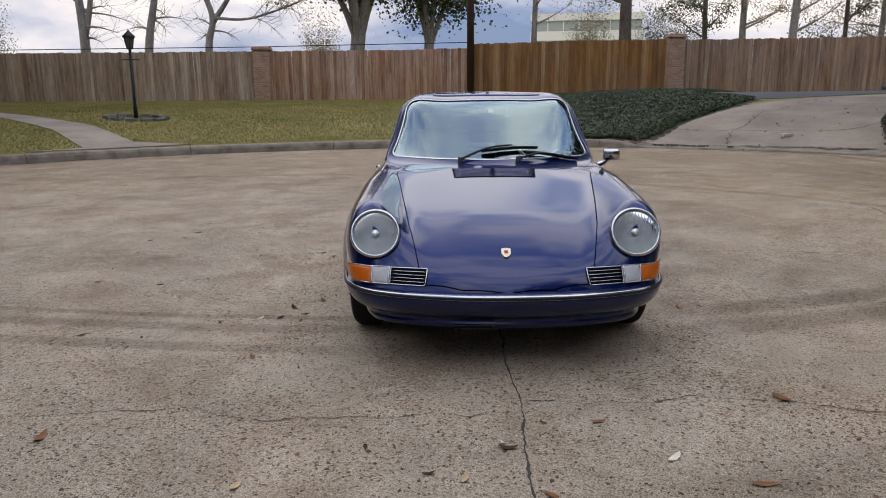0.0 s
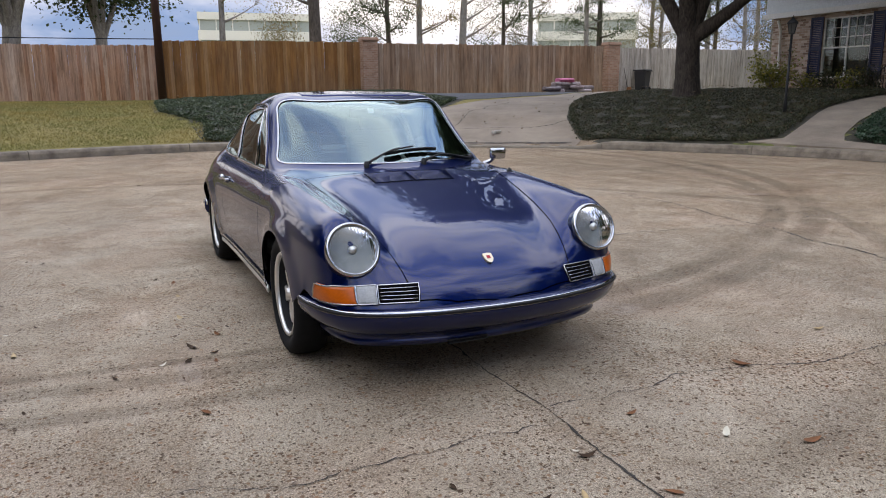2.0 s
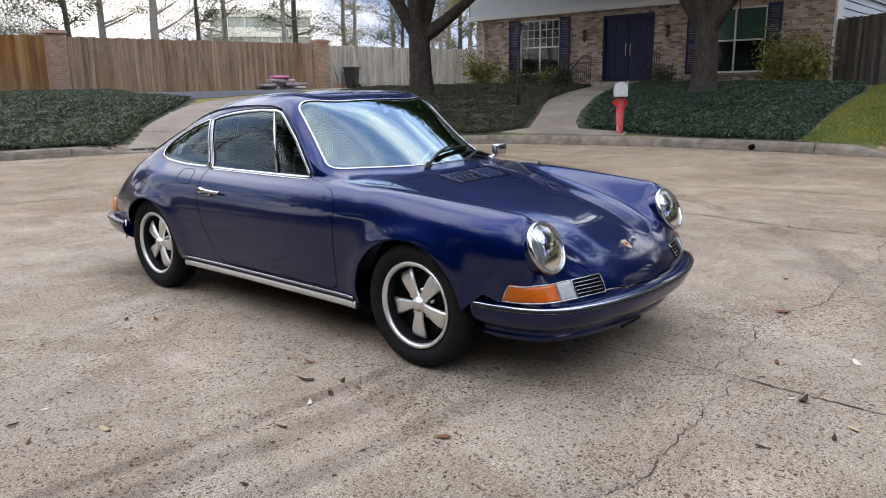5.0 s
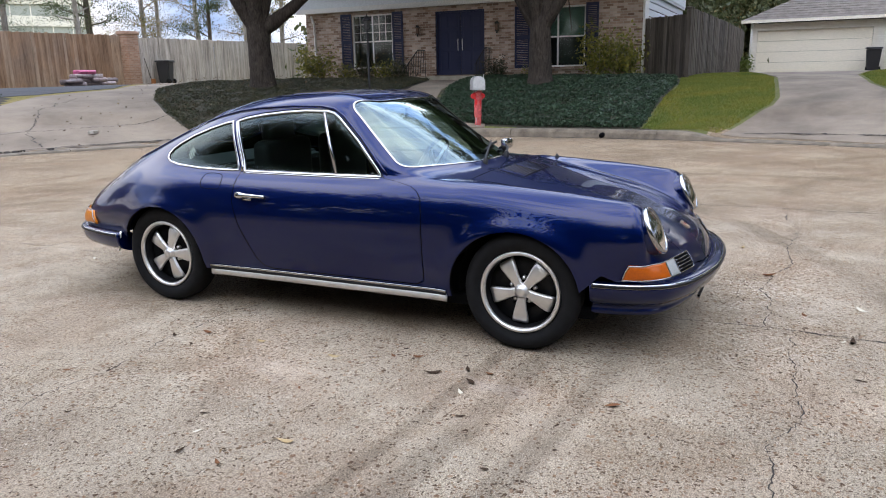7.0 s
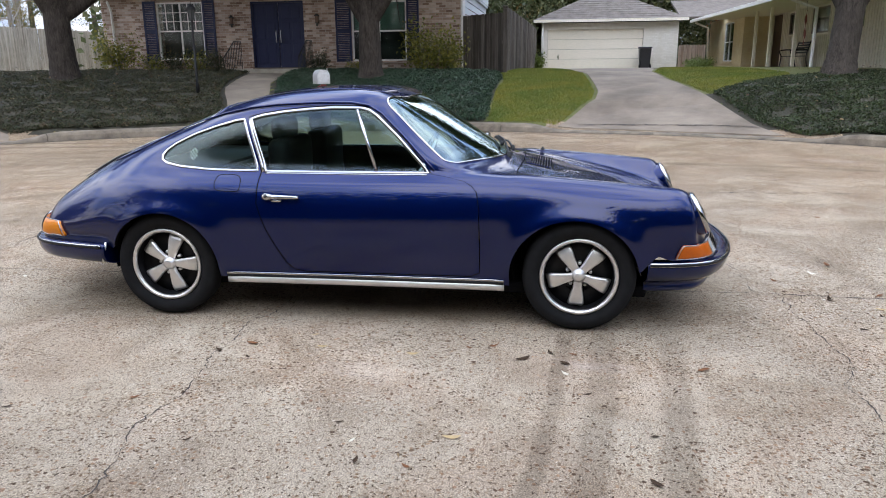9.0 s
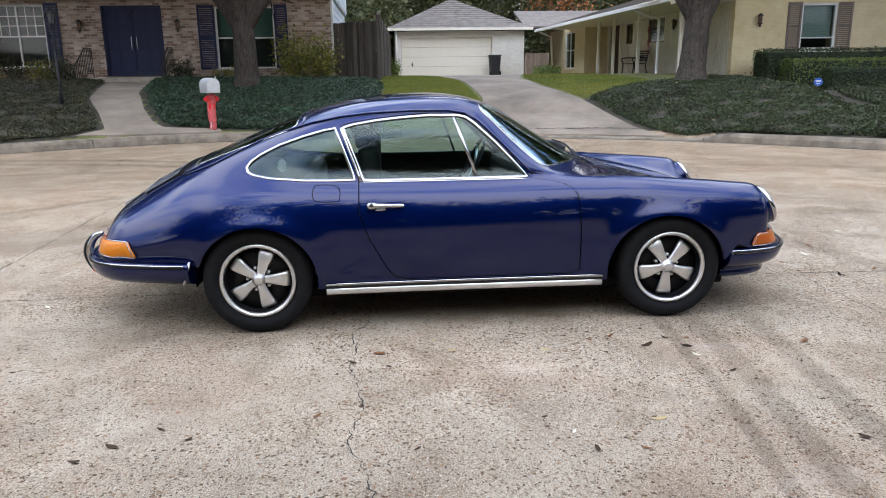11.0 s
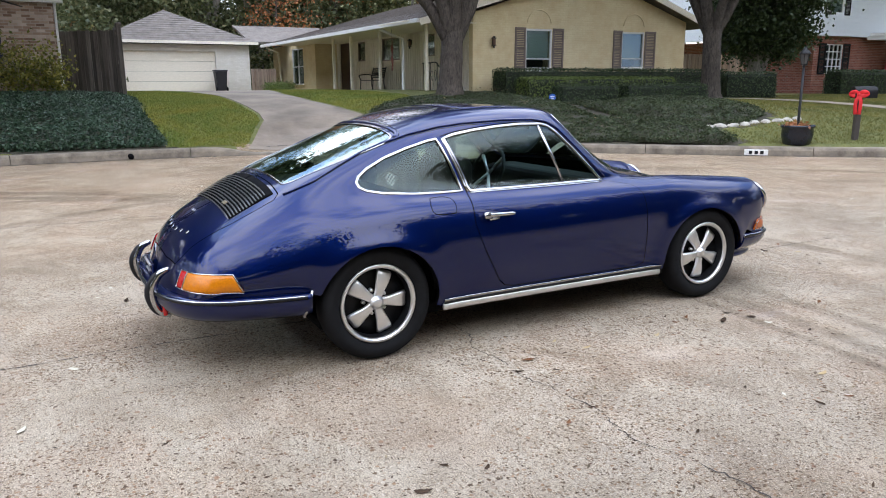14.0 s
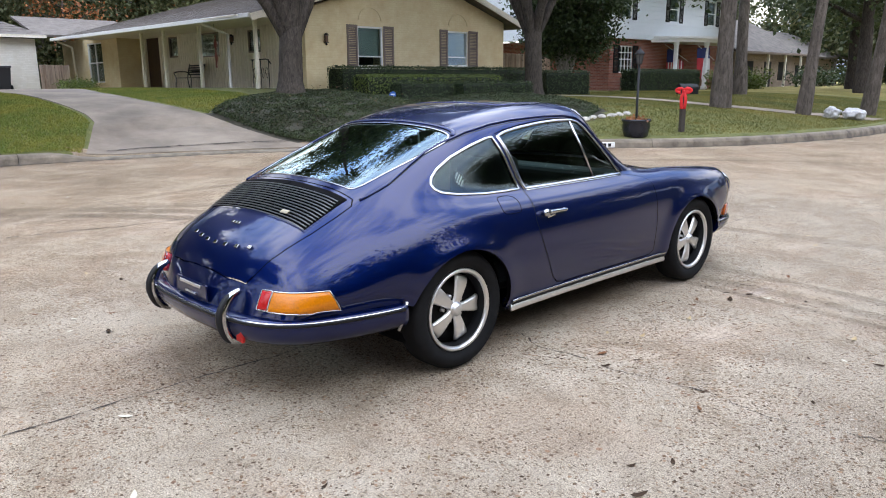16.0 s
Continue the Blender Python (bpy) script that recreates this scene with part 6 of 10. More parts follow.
# ---- lamps, boxes, bins, hedges ----
def lamp_post(at, tall, label, arm=True, turn=0, q=1.0):
    """A post with a six-sided lantern; q: the lantern's size."""
    z = land_at(*at)
    l = thing("lamp_post", label, "lamp post", (at[0], at[1], z - 0.05), turn)
    v, f = tube([(0, 0, 0), (0, 0, 0.35), (0, 0, 0.4), (0, 0, tall - 0.45 * q)], [0.055 * q, 0.05 * q, 0.038 * q, 0.034 * q], 12)
    part("post", mesh_of("post", v, f, M_black, True), None, l)
    if arm:
        v, f = tube([(-0.22, 0, tall - 0.72), (0.22, 0, tall - 0.72)], 0.013, 8)
        part("ladder_bar", mesh_of("ladder_bar", v, f, M_black, True), None, l)
    v, f = lathe([(0.03 * q, tall - 0.48 * q), (0.085 * q, tall - 0.46 * q), (0.085 * q, tall - 0.44 * q), (0.03 * q, tall - 0.44 * q)], "z", 6)
    part("lantern_seat", mesh_of("lantern_seat", v, f, M_black), None, l)
    v, f = lathe([(0.075 * q, tall - 0.44 * q), (0.125 * q, tall - 0.18 * q), (0.12 * q, tall - 0.18 * q), (0.07 * q, tall - 0.43 * q)], "z", 6)
    part("lantern_glass", mesh_of("lantern_glass", v, f, M_pane_frost), None, l, "frosted lantern panes")
    for k in range(6):
        a = 2 * math.pi * k / 6
        v, f = tube([(0.078 * q * math.cos(a), 0.078 * q * math.sin(a), tall - 0.45 * q), (0.13 * q * math.cos(a), 0.13 * q * math.sin(a), tall - 0.17 * q)], 0.008, 5)
        part("lantern_bar", mesh_of("lantern_bar", v, f, M_black), None, l)
    v, f = lathe([(0.155 * q, tall - 0.18 * q), (0.16 * q, tall - 0.165 * q), (0.10 * q, tall - 0.09 * q), (0.05 * q, tall - 0.05 * q), (0.035 * q, tall - 0.02 * q), (0.015 * q, tall), (0.0, tall + 0.05)], "z", 12, False)
    part("lantern_roof", mesh_of("lantern_roof", v, f, M_black, True), None, l)
    return l


M_pane_frost = plain("frosted_lantern_glass", (0.07, 0.072, 0.072), 0.25)
lamp_post((-7.9, 19.1), 2.25, "black lantern post in a stone-edged ring on the lawn")
lamp_post((13.03, 12.68), 2.2, "black lantern post in the ivy by the walk", True, 30, 0.78)
lamp_post((5.75, -5.25), 1.86, "black lantern post rising from a dark planter", False, 0, 0.7)
rng = random.Random(5)
for k in range(13):
    a = 2 * math.pi * k / 13
    x, y = -7.9 + 0.72 * math.cos(a) * rng.uniform(0.9, 1.1), 19.1 + 0.5 * math.sin(a)
    st = thing("edging_stone", "weathered edging stone round the lamp post", "stone", (x, y, land_at(x, y)), math.degrees(a), "lamp ring stones")
    bm = box_mesh((0, 0, 0.03), (0.16, 0.28, 0.10), 0.025, 0, 2)
    for vert in bm.verts:
        vert.co += Vector((rng.uniform(-0.015, 0.015), rng.uniform(-0.02, 0.02), rng.uniform(-0.01, 0.01)))
    part("stone_block", bm, M_stone_dark := bpy.data.materials.get("dark_edging_stone") or plain("dark_edging_stone", (0.12, 0.11, 0.1), 0.9), st)


def ribbon_bow(parent, z, size, tails):
    for s in (1, -1):
        pts = rounded([(0, -0.04, z), (s * size * 0.5, -0.07, z + size * 0.35), (s * size, -0.05, z + size * 0.1), (s * size * 0.55, -0.06, z - size * 0.18), (0, -0.05, z)], 6)
        v, f = tube(pts, size * 0.26, 8, ups=[(0, 1, 0)] * len(pts), flat=0.18)
        part("bow_loop", mesh_of("bow_loop", v, f, M_red, True), None, parent, "red ribbon loop")
        pts = rounded([(0, -0.05, z), (s * size * 0.3, -0.07, z - tails * 0.4), (s * size * 0.22, -0.06, z - tails)], 6)
        v, f = tube(pts, size * 0.22, 8, ups=[(0, 1, 0)] * len(pts), flat=0.15)
        part("bow_tail", mesh_of("bow_tail", v, f, M_red, True), None, parent, "red ribbon tail")
    smooth_all(part("bow_knot", box_mesh((0, -0.07, z), (size * 0.3, 0.05, size * 0.3), 0.02, 0, 2), M_red, parent, "red knot"))


def round_top_box(w, d, h, bm=None):
    """A mailbox body: straight sides and a barrel top, lying along y."""
    prof = [(-w / 2, 0), (w / 2, 0)] + [(w / 2 * math.cos(t), h - w / 2 + w / 2 * math.sin(t)) for t in np.linspace(0, math.pi, 13)]
    bm = bmesh.new()
    a = [bm.verts.new((x, -d / 2, z)) for x, z in prof]
    b = [bm.verts.new((x, d / 2, z)) for x, z in prof]
    bm.faces.new(a)
    bm.faces.new(b[::-1])
    for i in range(len(prof)):
        bm.faces.new((a[i], b[i], b[(i + 1) % len(prof)], a[(i + 1) % len(prof)]))
    return bm


mb = thing("mailbox", "grey metal mailbox on a post wrapped with red ribbon", "mailbox", (11.62, 9.1, 0.14), -60)
part("post", box_mesh((0, 0, 0.40), (0.10, 0.10, 0.82), 0.008), M_metal_box, mb)
bm = round_top_box(0.27, 0.50, 0.30)
bmesh.ops.translate(bm, verts=bm.verts, vec=(0, 0, 0.84))
part("box", bm, M_metal_box, mb, "pale grey metal box")
part("box_door", box_mesh((0, -0.255, 0.96), (0.24, 0.012, 0.20), 0.004), M_metal_box, mb)
part("signal_flag", box_mesh((0.145, 0.05, 1.1), (0.012, 0.05, 0.14), 0.003), M_metal_box, mb)
v, f = tube(rounded([(0, 0, 0.82), (0.02, 0.01, 0.7), (0.0, 0, 0.45), (0.01, 0, 0.2), (0, 0, 0.08)], 5), [0.05] + [0.1] * 6 + [0.085] * 7 + [0.07] * 7, 10)
M_ribbon_pale = plain("pale_red_ribbon", (0.55, 0.10, 0.10), 0.5, wear=0.5, scale=12)
part("ribbon_wrap", mesh_of("ribbon_wrap", v, f, M_ribbon_pale, True), None, mb, "pale red ribbon wound round the post")
ribbon_bow(mb, 0.70, 0.13, 0.25)

m2 = thing("mailbox", "black mailbox on a dark wooden post with a red bow", "mailbox", (5.35, -6.45, land_at(5.35, -6.45) - 0.05), 150)
part("post", box_mesh((0, 0, 0.45), (0.1, 0.1, 0.95), 0.006), M_post_wood, m2)
bm = round_top_box(0.2, 0.42, 0.22)
bmesh.ops.translate(bm, verts=bm.verts, vec=(0, 0.08, 0.86))
part("box", bm, M_black, m2, "black box")
b2 = new("bow")
b2.parent = m2
b2.matrix_basis = pose(0.068, -0.042, 0, 0, 0, 58)
tagged(b2, "large red bow with drooping tails")
ribbon_bow(b2, 0.93, 0.145, 0.38)

pot = thing("planter", "dark glazed planter with dry plants by the kerb", "planter", (5.75, -5.25, land_at(5.75, -5.25) - 0.04))
v, f = lathe([(0.0, 0.0), (0.20, 0.0), (0.25, 0.05), (0.29, 0.22), (0.28, 0.34), (0.31, 0.36), (0.31, 0.40), (0.27, 0.40), (0.26, 0.34), (0.0, 0.33)], "z", 28, False)
part("pot", mesh_of("pot", v, f, plain("dark_glaze", (0.012, 0.014, 0.02), 0.25), True), None, pot)
nr = np.random.default_rng(3)
c = nr.normal(size=(120, 3)) * (0.12, 0.12, 0.03) + (0, 0, 0.40)
part("dry_plant", leaves_mesh("dry_plant", c, nr.normal(size=(120, 3)) + (0, 0, 1), 0.06, M_orange_leaf, nr), None, pot)["kind"] = "stuff"
kn = thing("kerb_number_plate", "white painted kerb panel with dark bars", "house number", (5.81, -4.20, 0.0), 228.7)
part("panel", box_mesh((0, 0.0, 0.075), (0.42, 0.035, 0.105), 0.004), M_white, kn)
for k in range(3):
    part("number_bar", box_mesh((-0.10 + 0.10 * k, -0.02, 0.075), (0.06, 0.006, 0.065)), M_black, kn)


def wheelie_bin(at, z, label, turn):
    b = thing("wheelie_bin", label, "bin", (at[0], at[1], z), turn, "black bins")
    bm = bmesh.new()
    lo = [(-0.22, -0.24), (0.22, -0.24), (0.22, 0.24), (-0.22, 0.24)]
    hi = [(-0.29, -0.31), (0.29, -0.31), (0.29, 0.31), (-0.29, 0.31)]
    a = [bm.verts.new((x, y, 0.05)) for x, y in lo]
    c = [bm.verts.new((x, y, 1.0)) for x, y in hi]
    bm.faces.new(a[::-1])
    bm.faces.new(c)
    for i in range(4):
        bm.faces.new((a[i], a[(i + 1) % 4], c[(i + 1) % 4], c[i]))
    bmesh.ops.bevel(bm, geom=list(bm.edges), offset=0.03, segments=2, affect="EDGES")
    part("body", bm, M_bin, b)
    part("lid", box_mesh((0, 0, 1.04), (0.64, 0.70, 0.08), 0.03, 0, 2), M_bin, b)
    v, f = tube([(-0.25, 0.38, 1.0), (0.25, 0.38, 1.0)], 0.02, 8)
    part("handle", mesh_of("handle", v, f, M_bin, True), None, b)
    for s in (1, -1):
        v, f = lathe([(0.0, -0.03), (0.12, -0.03), (0.13, 0.0), (0.12, 0.03), (0.0, 0.03)], "x", 18, False)
        part("wheel", mesh_of("wheel", [(p + s * 0.26, q + 0.24, r + 0.125) for p, q, r in v], f, M_rubber, True), None, b)


wheelie_bin((22.9, 29.6), 1.16, "black wheelie bin beside a brick pillar", 200)
wheelie_bin((34.7, -0.3), 1.04, "black wheelie bin before the garage wall", 90)
br = thing("broom", "old broom leaning on the fence by a bin", "broom", (22.25, 29.9, 1.14))
v, f = tube([(0, -0.1, 0.0), (-0.15, 0.12, 1.2)], 0.015, 6)
part("handle", mesh_of("handle", v, f, M_post_wood, True), None, br)
part("bristles", box_mesh((0.02, -0.12, 0.14), (0.24, 0.08, 0.28), 0.02), M_orange_leaf, br)

# a heap of bagged mulch by the fence
rng = random.Random(9)
cols = [("pink_mulch_bag", (0.45, 0.10, 0.20)), ("grey_mulch_bag", (0.30, 0.24, 0.24)), ("dark_mulch_bag", (0.13, 0.10, 0.10))]
bag_mats = [plain(n, c, 0.45, wear=0.5, scale=9) for n, c in cols]
for i, (dx, dy, dz, k) in enumerate([(-0.75, 0, 0, 1), (0.0, 0.1, 0, 2), (0.75, 0, 0, 1), (-0.5, 0.05, 0.17, 2), (0.3, 0, 0.17, 1), (0.95, 0.1, 0.15, 2), (-0.45, 0, 0.33, 1), (0.15, 0.05, 0.32, 1), (-0.25, 0, 0.48, 0), (-1.0, -0.1, 0.10, 2)]):
    bg = thing("mulch_bag", "full plastic mulch bag lying on a heap", "bag", (18.6 + dx, 29.5 + dy, 1.15 + dz), rng.uniform(-14, 14), "mulch bags")
    bm = box_mesh((0, 0, 0.09), (0.78, 0.5, 0.19), 0.08, 0, 3)
    for vert in bm.verts:
        vert.co += Vector((rng.uniform(-0.02, 0.02), rng.uniform(-0.02, 0.02), rng.uniform(-0.02, 0.02)))
    smooth_all(part("bag_body", bm, bag_mats[k], bg))
    part("bag_label", box_mesh((0.05, -0.02, 0.19), (0.34, 0.22, 0.006)), M_flag_white if k else bag_mats[2], bg, "pale printed panel")

bk = thing("loose_brick", "pale broken brick lying on the driveway", "brick", (7.6, 16.4, land_at(7.6, 16.4) + 0.012), 25)
part("brick_body", box_mesh((0, 0, 0.035), (0.26, 0.12, 0.07), 0.012, 0, 2), M_stone, bk)

sg = thing("yard_sign", "small blue octagonal yard sign on a stake", "sign", (14.36, -5.74, land_at(14.36, -5.74)), -110)
v, f = tube([(0, 0, -0.1), (0, 0, 0.25)], 0.009, 6)
part("stake", mesh_of("stake", v, f, M_metal_box), None, sg)
v, f = lathe([(0.0, -0.006), (0.11, -0.006), (0.11, 0.006), (0.0, 0.006)], "y", 8, False)
part("sign_face", mesh_of("sign_face", [(a, b, c + 0.30) for a, b, c in v], f, plain("sign_blue", (0.03, 0.12, 0.48), 0.4)), None, sg, "blue face")
part("sign_bar", box_mesh((0, -0.009, 0.32), (0.13, 0.004, 0.035)), M_white, sg, "white bar")
part("sign_bar", box_mesh((0, -0.009, 0.26), (0.08, 0.004, 0.025)), M_white, sg, "white bar")


def hedge(label, line, wide, z0, tall, mat, seed, per=520, size=0.05):
    """A clipped hedge: a dense shell of leaves round a core painted dark as their shade."""
    nrg = np.random.default_rng(seed)
    p = rounded(line, 6)
    h = thing("hedge", label, "hedge", (0, 0, 0))
    t = np.gradient(p, axis=0)
    t /= np.linalg.norm(t, axis=1)[:, None]
    nn = np.stack([-t[:, 1], t[:, 0]], 1)
    prof = [(-0.44, 0.0), (-0.48, 0.3), (-0.47, 0.85), (-0.38, 0.95), (0.38, 0.95), (0.47, 0.85), (0.48, 0.3), (0.44, 0.0)]
    g = np.stack([np.stack([p[:, 0] + nn[:, 0] * o * wide * 0.94, p[:, 1] + nn[:, 1] * o * wide * 0.94, np.full(len(p), z0 + q * tall)], 1) for o, q in prof], 1)
    n, m = g.shape[:2]
    f = [(i * m + j, i * m + j + 1, (i + 1) * m + j + 1, (i + 1) * m + j) for i in range(n - 1) for j in range(m - 1)] + [tuple(range(m)), tuple((n - 1) * m + j for j in range(m))]
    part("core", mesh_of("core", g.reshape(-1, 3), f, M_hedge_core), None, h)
    run = np.concatenate([[0], np.cumsum(np.linalg.norm(np.diff(p, axis=0), axis=1))])
    count = int(run[-1] * (wide + 2 * tall) * per)
    s = nrg.uniform(0, run[-1], count)
    px, py = np.interp(s, run, p[:, 0]), np.interp(s, run, p[:, 1])
    qx, qy = np.interp(s, run, nn[:, 0]), np.interp(s, run, nn[:, 1])
    k = nrg.uniform(0, wide + 2 * tall, count)
    side = np.where(k < tall, -1.0, np.where(k > tall + wide, 1.0, 0.0))
    off = np.where(side == 0, k - tall - wide / 2, side * wide / 2) + nrg.normal(size=count) * 0.03
    z = z0 + np.where(side == 0, tall, np.where(side < 0, k, wide + 2 * tall - k)) + nrg.normal(size=count) * 0.025
    c = np.stack([px + qx * off, py + qy * off, z], 1)
    nr = np.stack([qx * side, qy * side, np.where(side == 0, 1.0, 0.25)], 1) + nrg.normal(size=(count, 3)) * 0.5
    part("hedge_leaves", leaves_mesh("hedge_leaves", c, nr, size, mat, nrg), None, h)["kind"] = "stuff"
    for end, way, side in ((p[0], p[0] - p[1], nn[0]), (p[-1], p[-1] - p[-2], nn[-1])):
        way = way / np.linalg.norm(way)
        k = int(wide * tall * per * 1.6)
        a, b = nrg.uniform(-wide / 2, wide / 2, k), nrg.uniform(0, tall, k)
        c = np.stack([end[0] + side[0] * a + way[0] * 0.02, end[1] + side[1] * a + way[1] * 0.02, z0 + b], 1) + nrg.normal(size=(k, 3)) * 0.025
        part("hedge_end", leaves_mesh("hedge_end", c, np.array((way[0], way[1], 0.2)) + nrg.normal(size=(k, 3)) * 0.5, size, mat, nrg), None, h)["kind"] = "stuff"
    return h


# near-black core colour stands for the shade inside the hedges
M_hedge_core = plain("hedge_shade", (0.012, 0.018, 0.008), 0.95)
hedge("tall dark clipped hedge under the windows", [(16.6, -5.3), (16.5, -8.0), (16.4, -11.0), (16.2, -14.6)], 0.9, 0.55, 1.27, M_hedge, 41)
hedge("lighter clipped hedge before the dark one", [(15.7, -5.6), (15.5, -8.0), (15.3, -11.2)], 0.8, 0.55, 0.99, M_hedge_light, 42)
hedge("low dark clipped box hedge", [(14.75, -6.2), (14.6, -7.3), (14.4, -8.1)], 0.75, 0.5, 0.82, M_hedge, 43)
hedge("low dark clipped box hedge", [(14.3, -8.4), (14.1, -9.8), (13.8, -11.2)], 0.75, 0.55, 0.77, M_hedge, 44)
hedge("dark clipped hedge at the end of the bed", [(14.9, -13.6), (13.9, -14.8)], 1.0, 0.7, 1.0, M_hedge, 45)
hedge("dark clipped hedge before a red brick house", [(17.0, -22.6), (16.8, -25), (16.8, -28.4)], 0.9, 0.75, 1.1, M_hedge, 46, 300, 0.07)


def shrub(label, at, size, mat, seed, count=900, leaf=0.09, stems=9, z=None):
    nrg = np.random.default_rng(seed)
    rg = random.Random(seed)
    z = land_at(*at) if z is None else z
    s = thing("shrub", label, "shrub", (at[0], at[1], z - 0.03))
    pcs = []
    tips = []
    for k in range(stems):
        a = 2 * math.pi * k / stems + rg.uniform(-0.3, 0.3)
        r = size[0] * rg.uniform(0.3, 0.95)
        tip = np.array((math.cos(a) * r, math.sin(a) * r * size[1] / size[0], size[2] * rg.uniform(0.55, 1.0)))
        p = rounded([(0, 0, 0), tip * (0.35, 0.35, 0.5), tip], 4)
        pcs.append(tube(p, np.linspace(0.022, 0.006, len(p)), 5))
        tips += [tip, tip * (0.75, 0.75, 0.6), p[len(p) // 2]]
    v, f = merged(pcs)
    part("stems", mesh_of("stems", v, f, M_grey_bark, True), None, s)
    tips = np.array(tips)
    c = tips[nrg.integers(0, len(tips), count)] + nrg.normal(size=(count, 3)) * np.array(size) * 0.2
    c[:, 2] = np.maximum(c[:, 2], 0.04)
    part("foliage", leaves_mesh("foliage", c, nrg.normal(size=(count, 3)) + (0, 0, 0.6), leaf, mat, nrg), None, s)["kind"] = "stuff"


shrub("yellow-green shrub at the corner of a brick house", (18.9, 18.4), (0.85, 0.8, 1.0), M_shrub, 51, 1300)
shrub("loose yellow-green shrub beside a window", (18.9, 8.1), (0.9, 0.9, 1.3), M_shrub, 52, 1700)
shrub("yellow-green shrub by the board fence", (18.9, 7.3), (0.7, 0.7, 1.0), M_shrub, 53, 1200)
for k, y in enumerate((17.3, 16.5, 15.7)):
    shrub("low mixed shrub under a window", (19.3, y), (0.5, 0.5, 0.6), M_shrub if k != 1 else M_ivy_dry, 54 + k, 600, 0.07)
shrub("brownish low shrub by the door steps", (18.9, 14.95), (0.6, 0.55, 0.7), M_ivy_dry, 58, 800, 0.07)
shrub("low shrub beside the door", (19.2, 11.6), (0.5, 0.5, 0.6), M_ivy_dry, 59, 600, 0.07)
shrub("low shrub under a window", (19.3, 10.3), (0.5, 0.5, 0.5), M_shrub, 60, 400, 0.06)
shrub("grassy clump by the garage", (34.2, 5.0), (0.6, 0.5, 0.7), M_hedge_light, 61, 900, 0.1)
shrub("low green shrub before the bay", (30.3, -2.3), (1.3, 0.5, 0.45), M_hedge_light, 62, 1500, 0.07)
shrub("low green shrub before the bay", (32.6, -2.3), (1.2, 0.5, 0.4), M_hedge_light, 63, 1500, 0.07)
for k, y in enumerate((-29.0, -30.2, -32.4, -33.6)):
    shrub("pale green bush before the portico", (15.6, y), (0.8, 0.8, 0.9), M_hedge_light, 64 + k, 900, 0.12)
for k, (x, y) in enumerate([(17.5, -46), (18, -50), (17.6, -55)]):
    shrub("dark bush before a beige house", (x, y), (1.2, 1.6, 1.2), M_hedge, 70 + k, 1200, 0.15)

# limestone edging
rng = random.Random(12)
for k in range(9):
    t = k / 8
    x, y = 7.72 - 0.45 * math.sin(t * 1.4), -5.0 - 2.2 * t
    x += rng.uniform(-0.05, 0.05)
    st = thing("limestone_block", "rough pale limestone edging block", "stone", (x, y, land_at(x, y) - 0.02), rng.uniform(0, 180), "limestone edging")
    bm = bmesh.new()
    bmesh.ops.create_icosphere(bm, subdivisions=2, radius=0.13)
    for vert in bm.verts:
        vert.co = Vector((vert.co.x * 1.25, vert.co.y * 0.85, max(-0.05, vert.co.z * 0.62))) * (1 + 0.22 * noise.noise(vert.co * 9 + Vector((k, 0, 0))))
    part("stone_block", bm, M_stone, st)
for k, (x, y) in enumerate([(4.25, -13.9), (4.6, -13.3)]):
    bg = thing("leaf_bag", "pale grey plastic sack of leaves on the verge", "bag", (x, y, land_at(x, y) - 0.01), 40 * k, "leaf sacks")
    bm = bmesh.new()
    bmesh.ops.create_icosphere(bm, subdivisions=4, radius=0.24)
    for vert in bm.verts:
        vert.co = Vector((vert.co.x * (1.3 - 0.4 * k), vert.co.y, max(-0.14, vert.co.z * 0.75))) * (1 + 0.30 * noise.noise(vert.co * 7 + Vector((k * 3, 0, 0))) + 0.12 * noise.noise(vert.co * 19)) + Vector((0, 0, 0.15))
    smooth_all(part("sack", bm, plain("grey_plastic_sack", (0.40, 0.39, 0.385), 0.4, wear=0.3), bg))

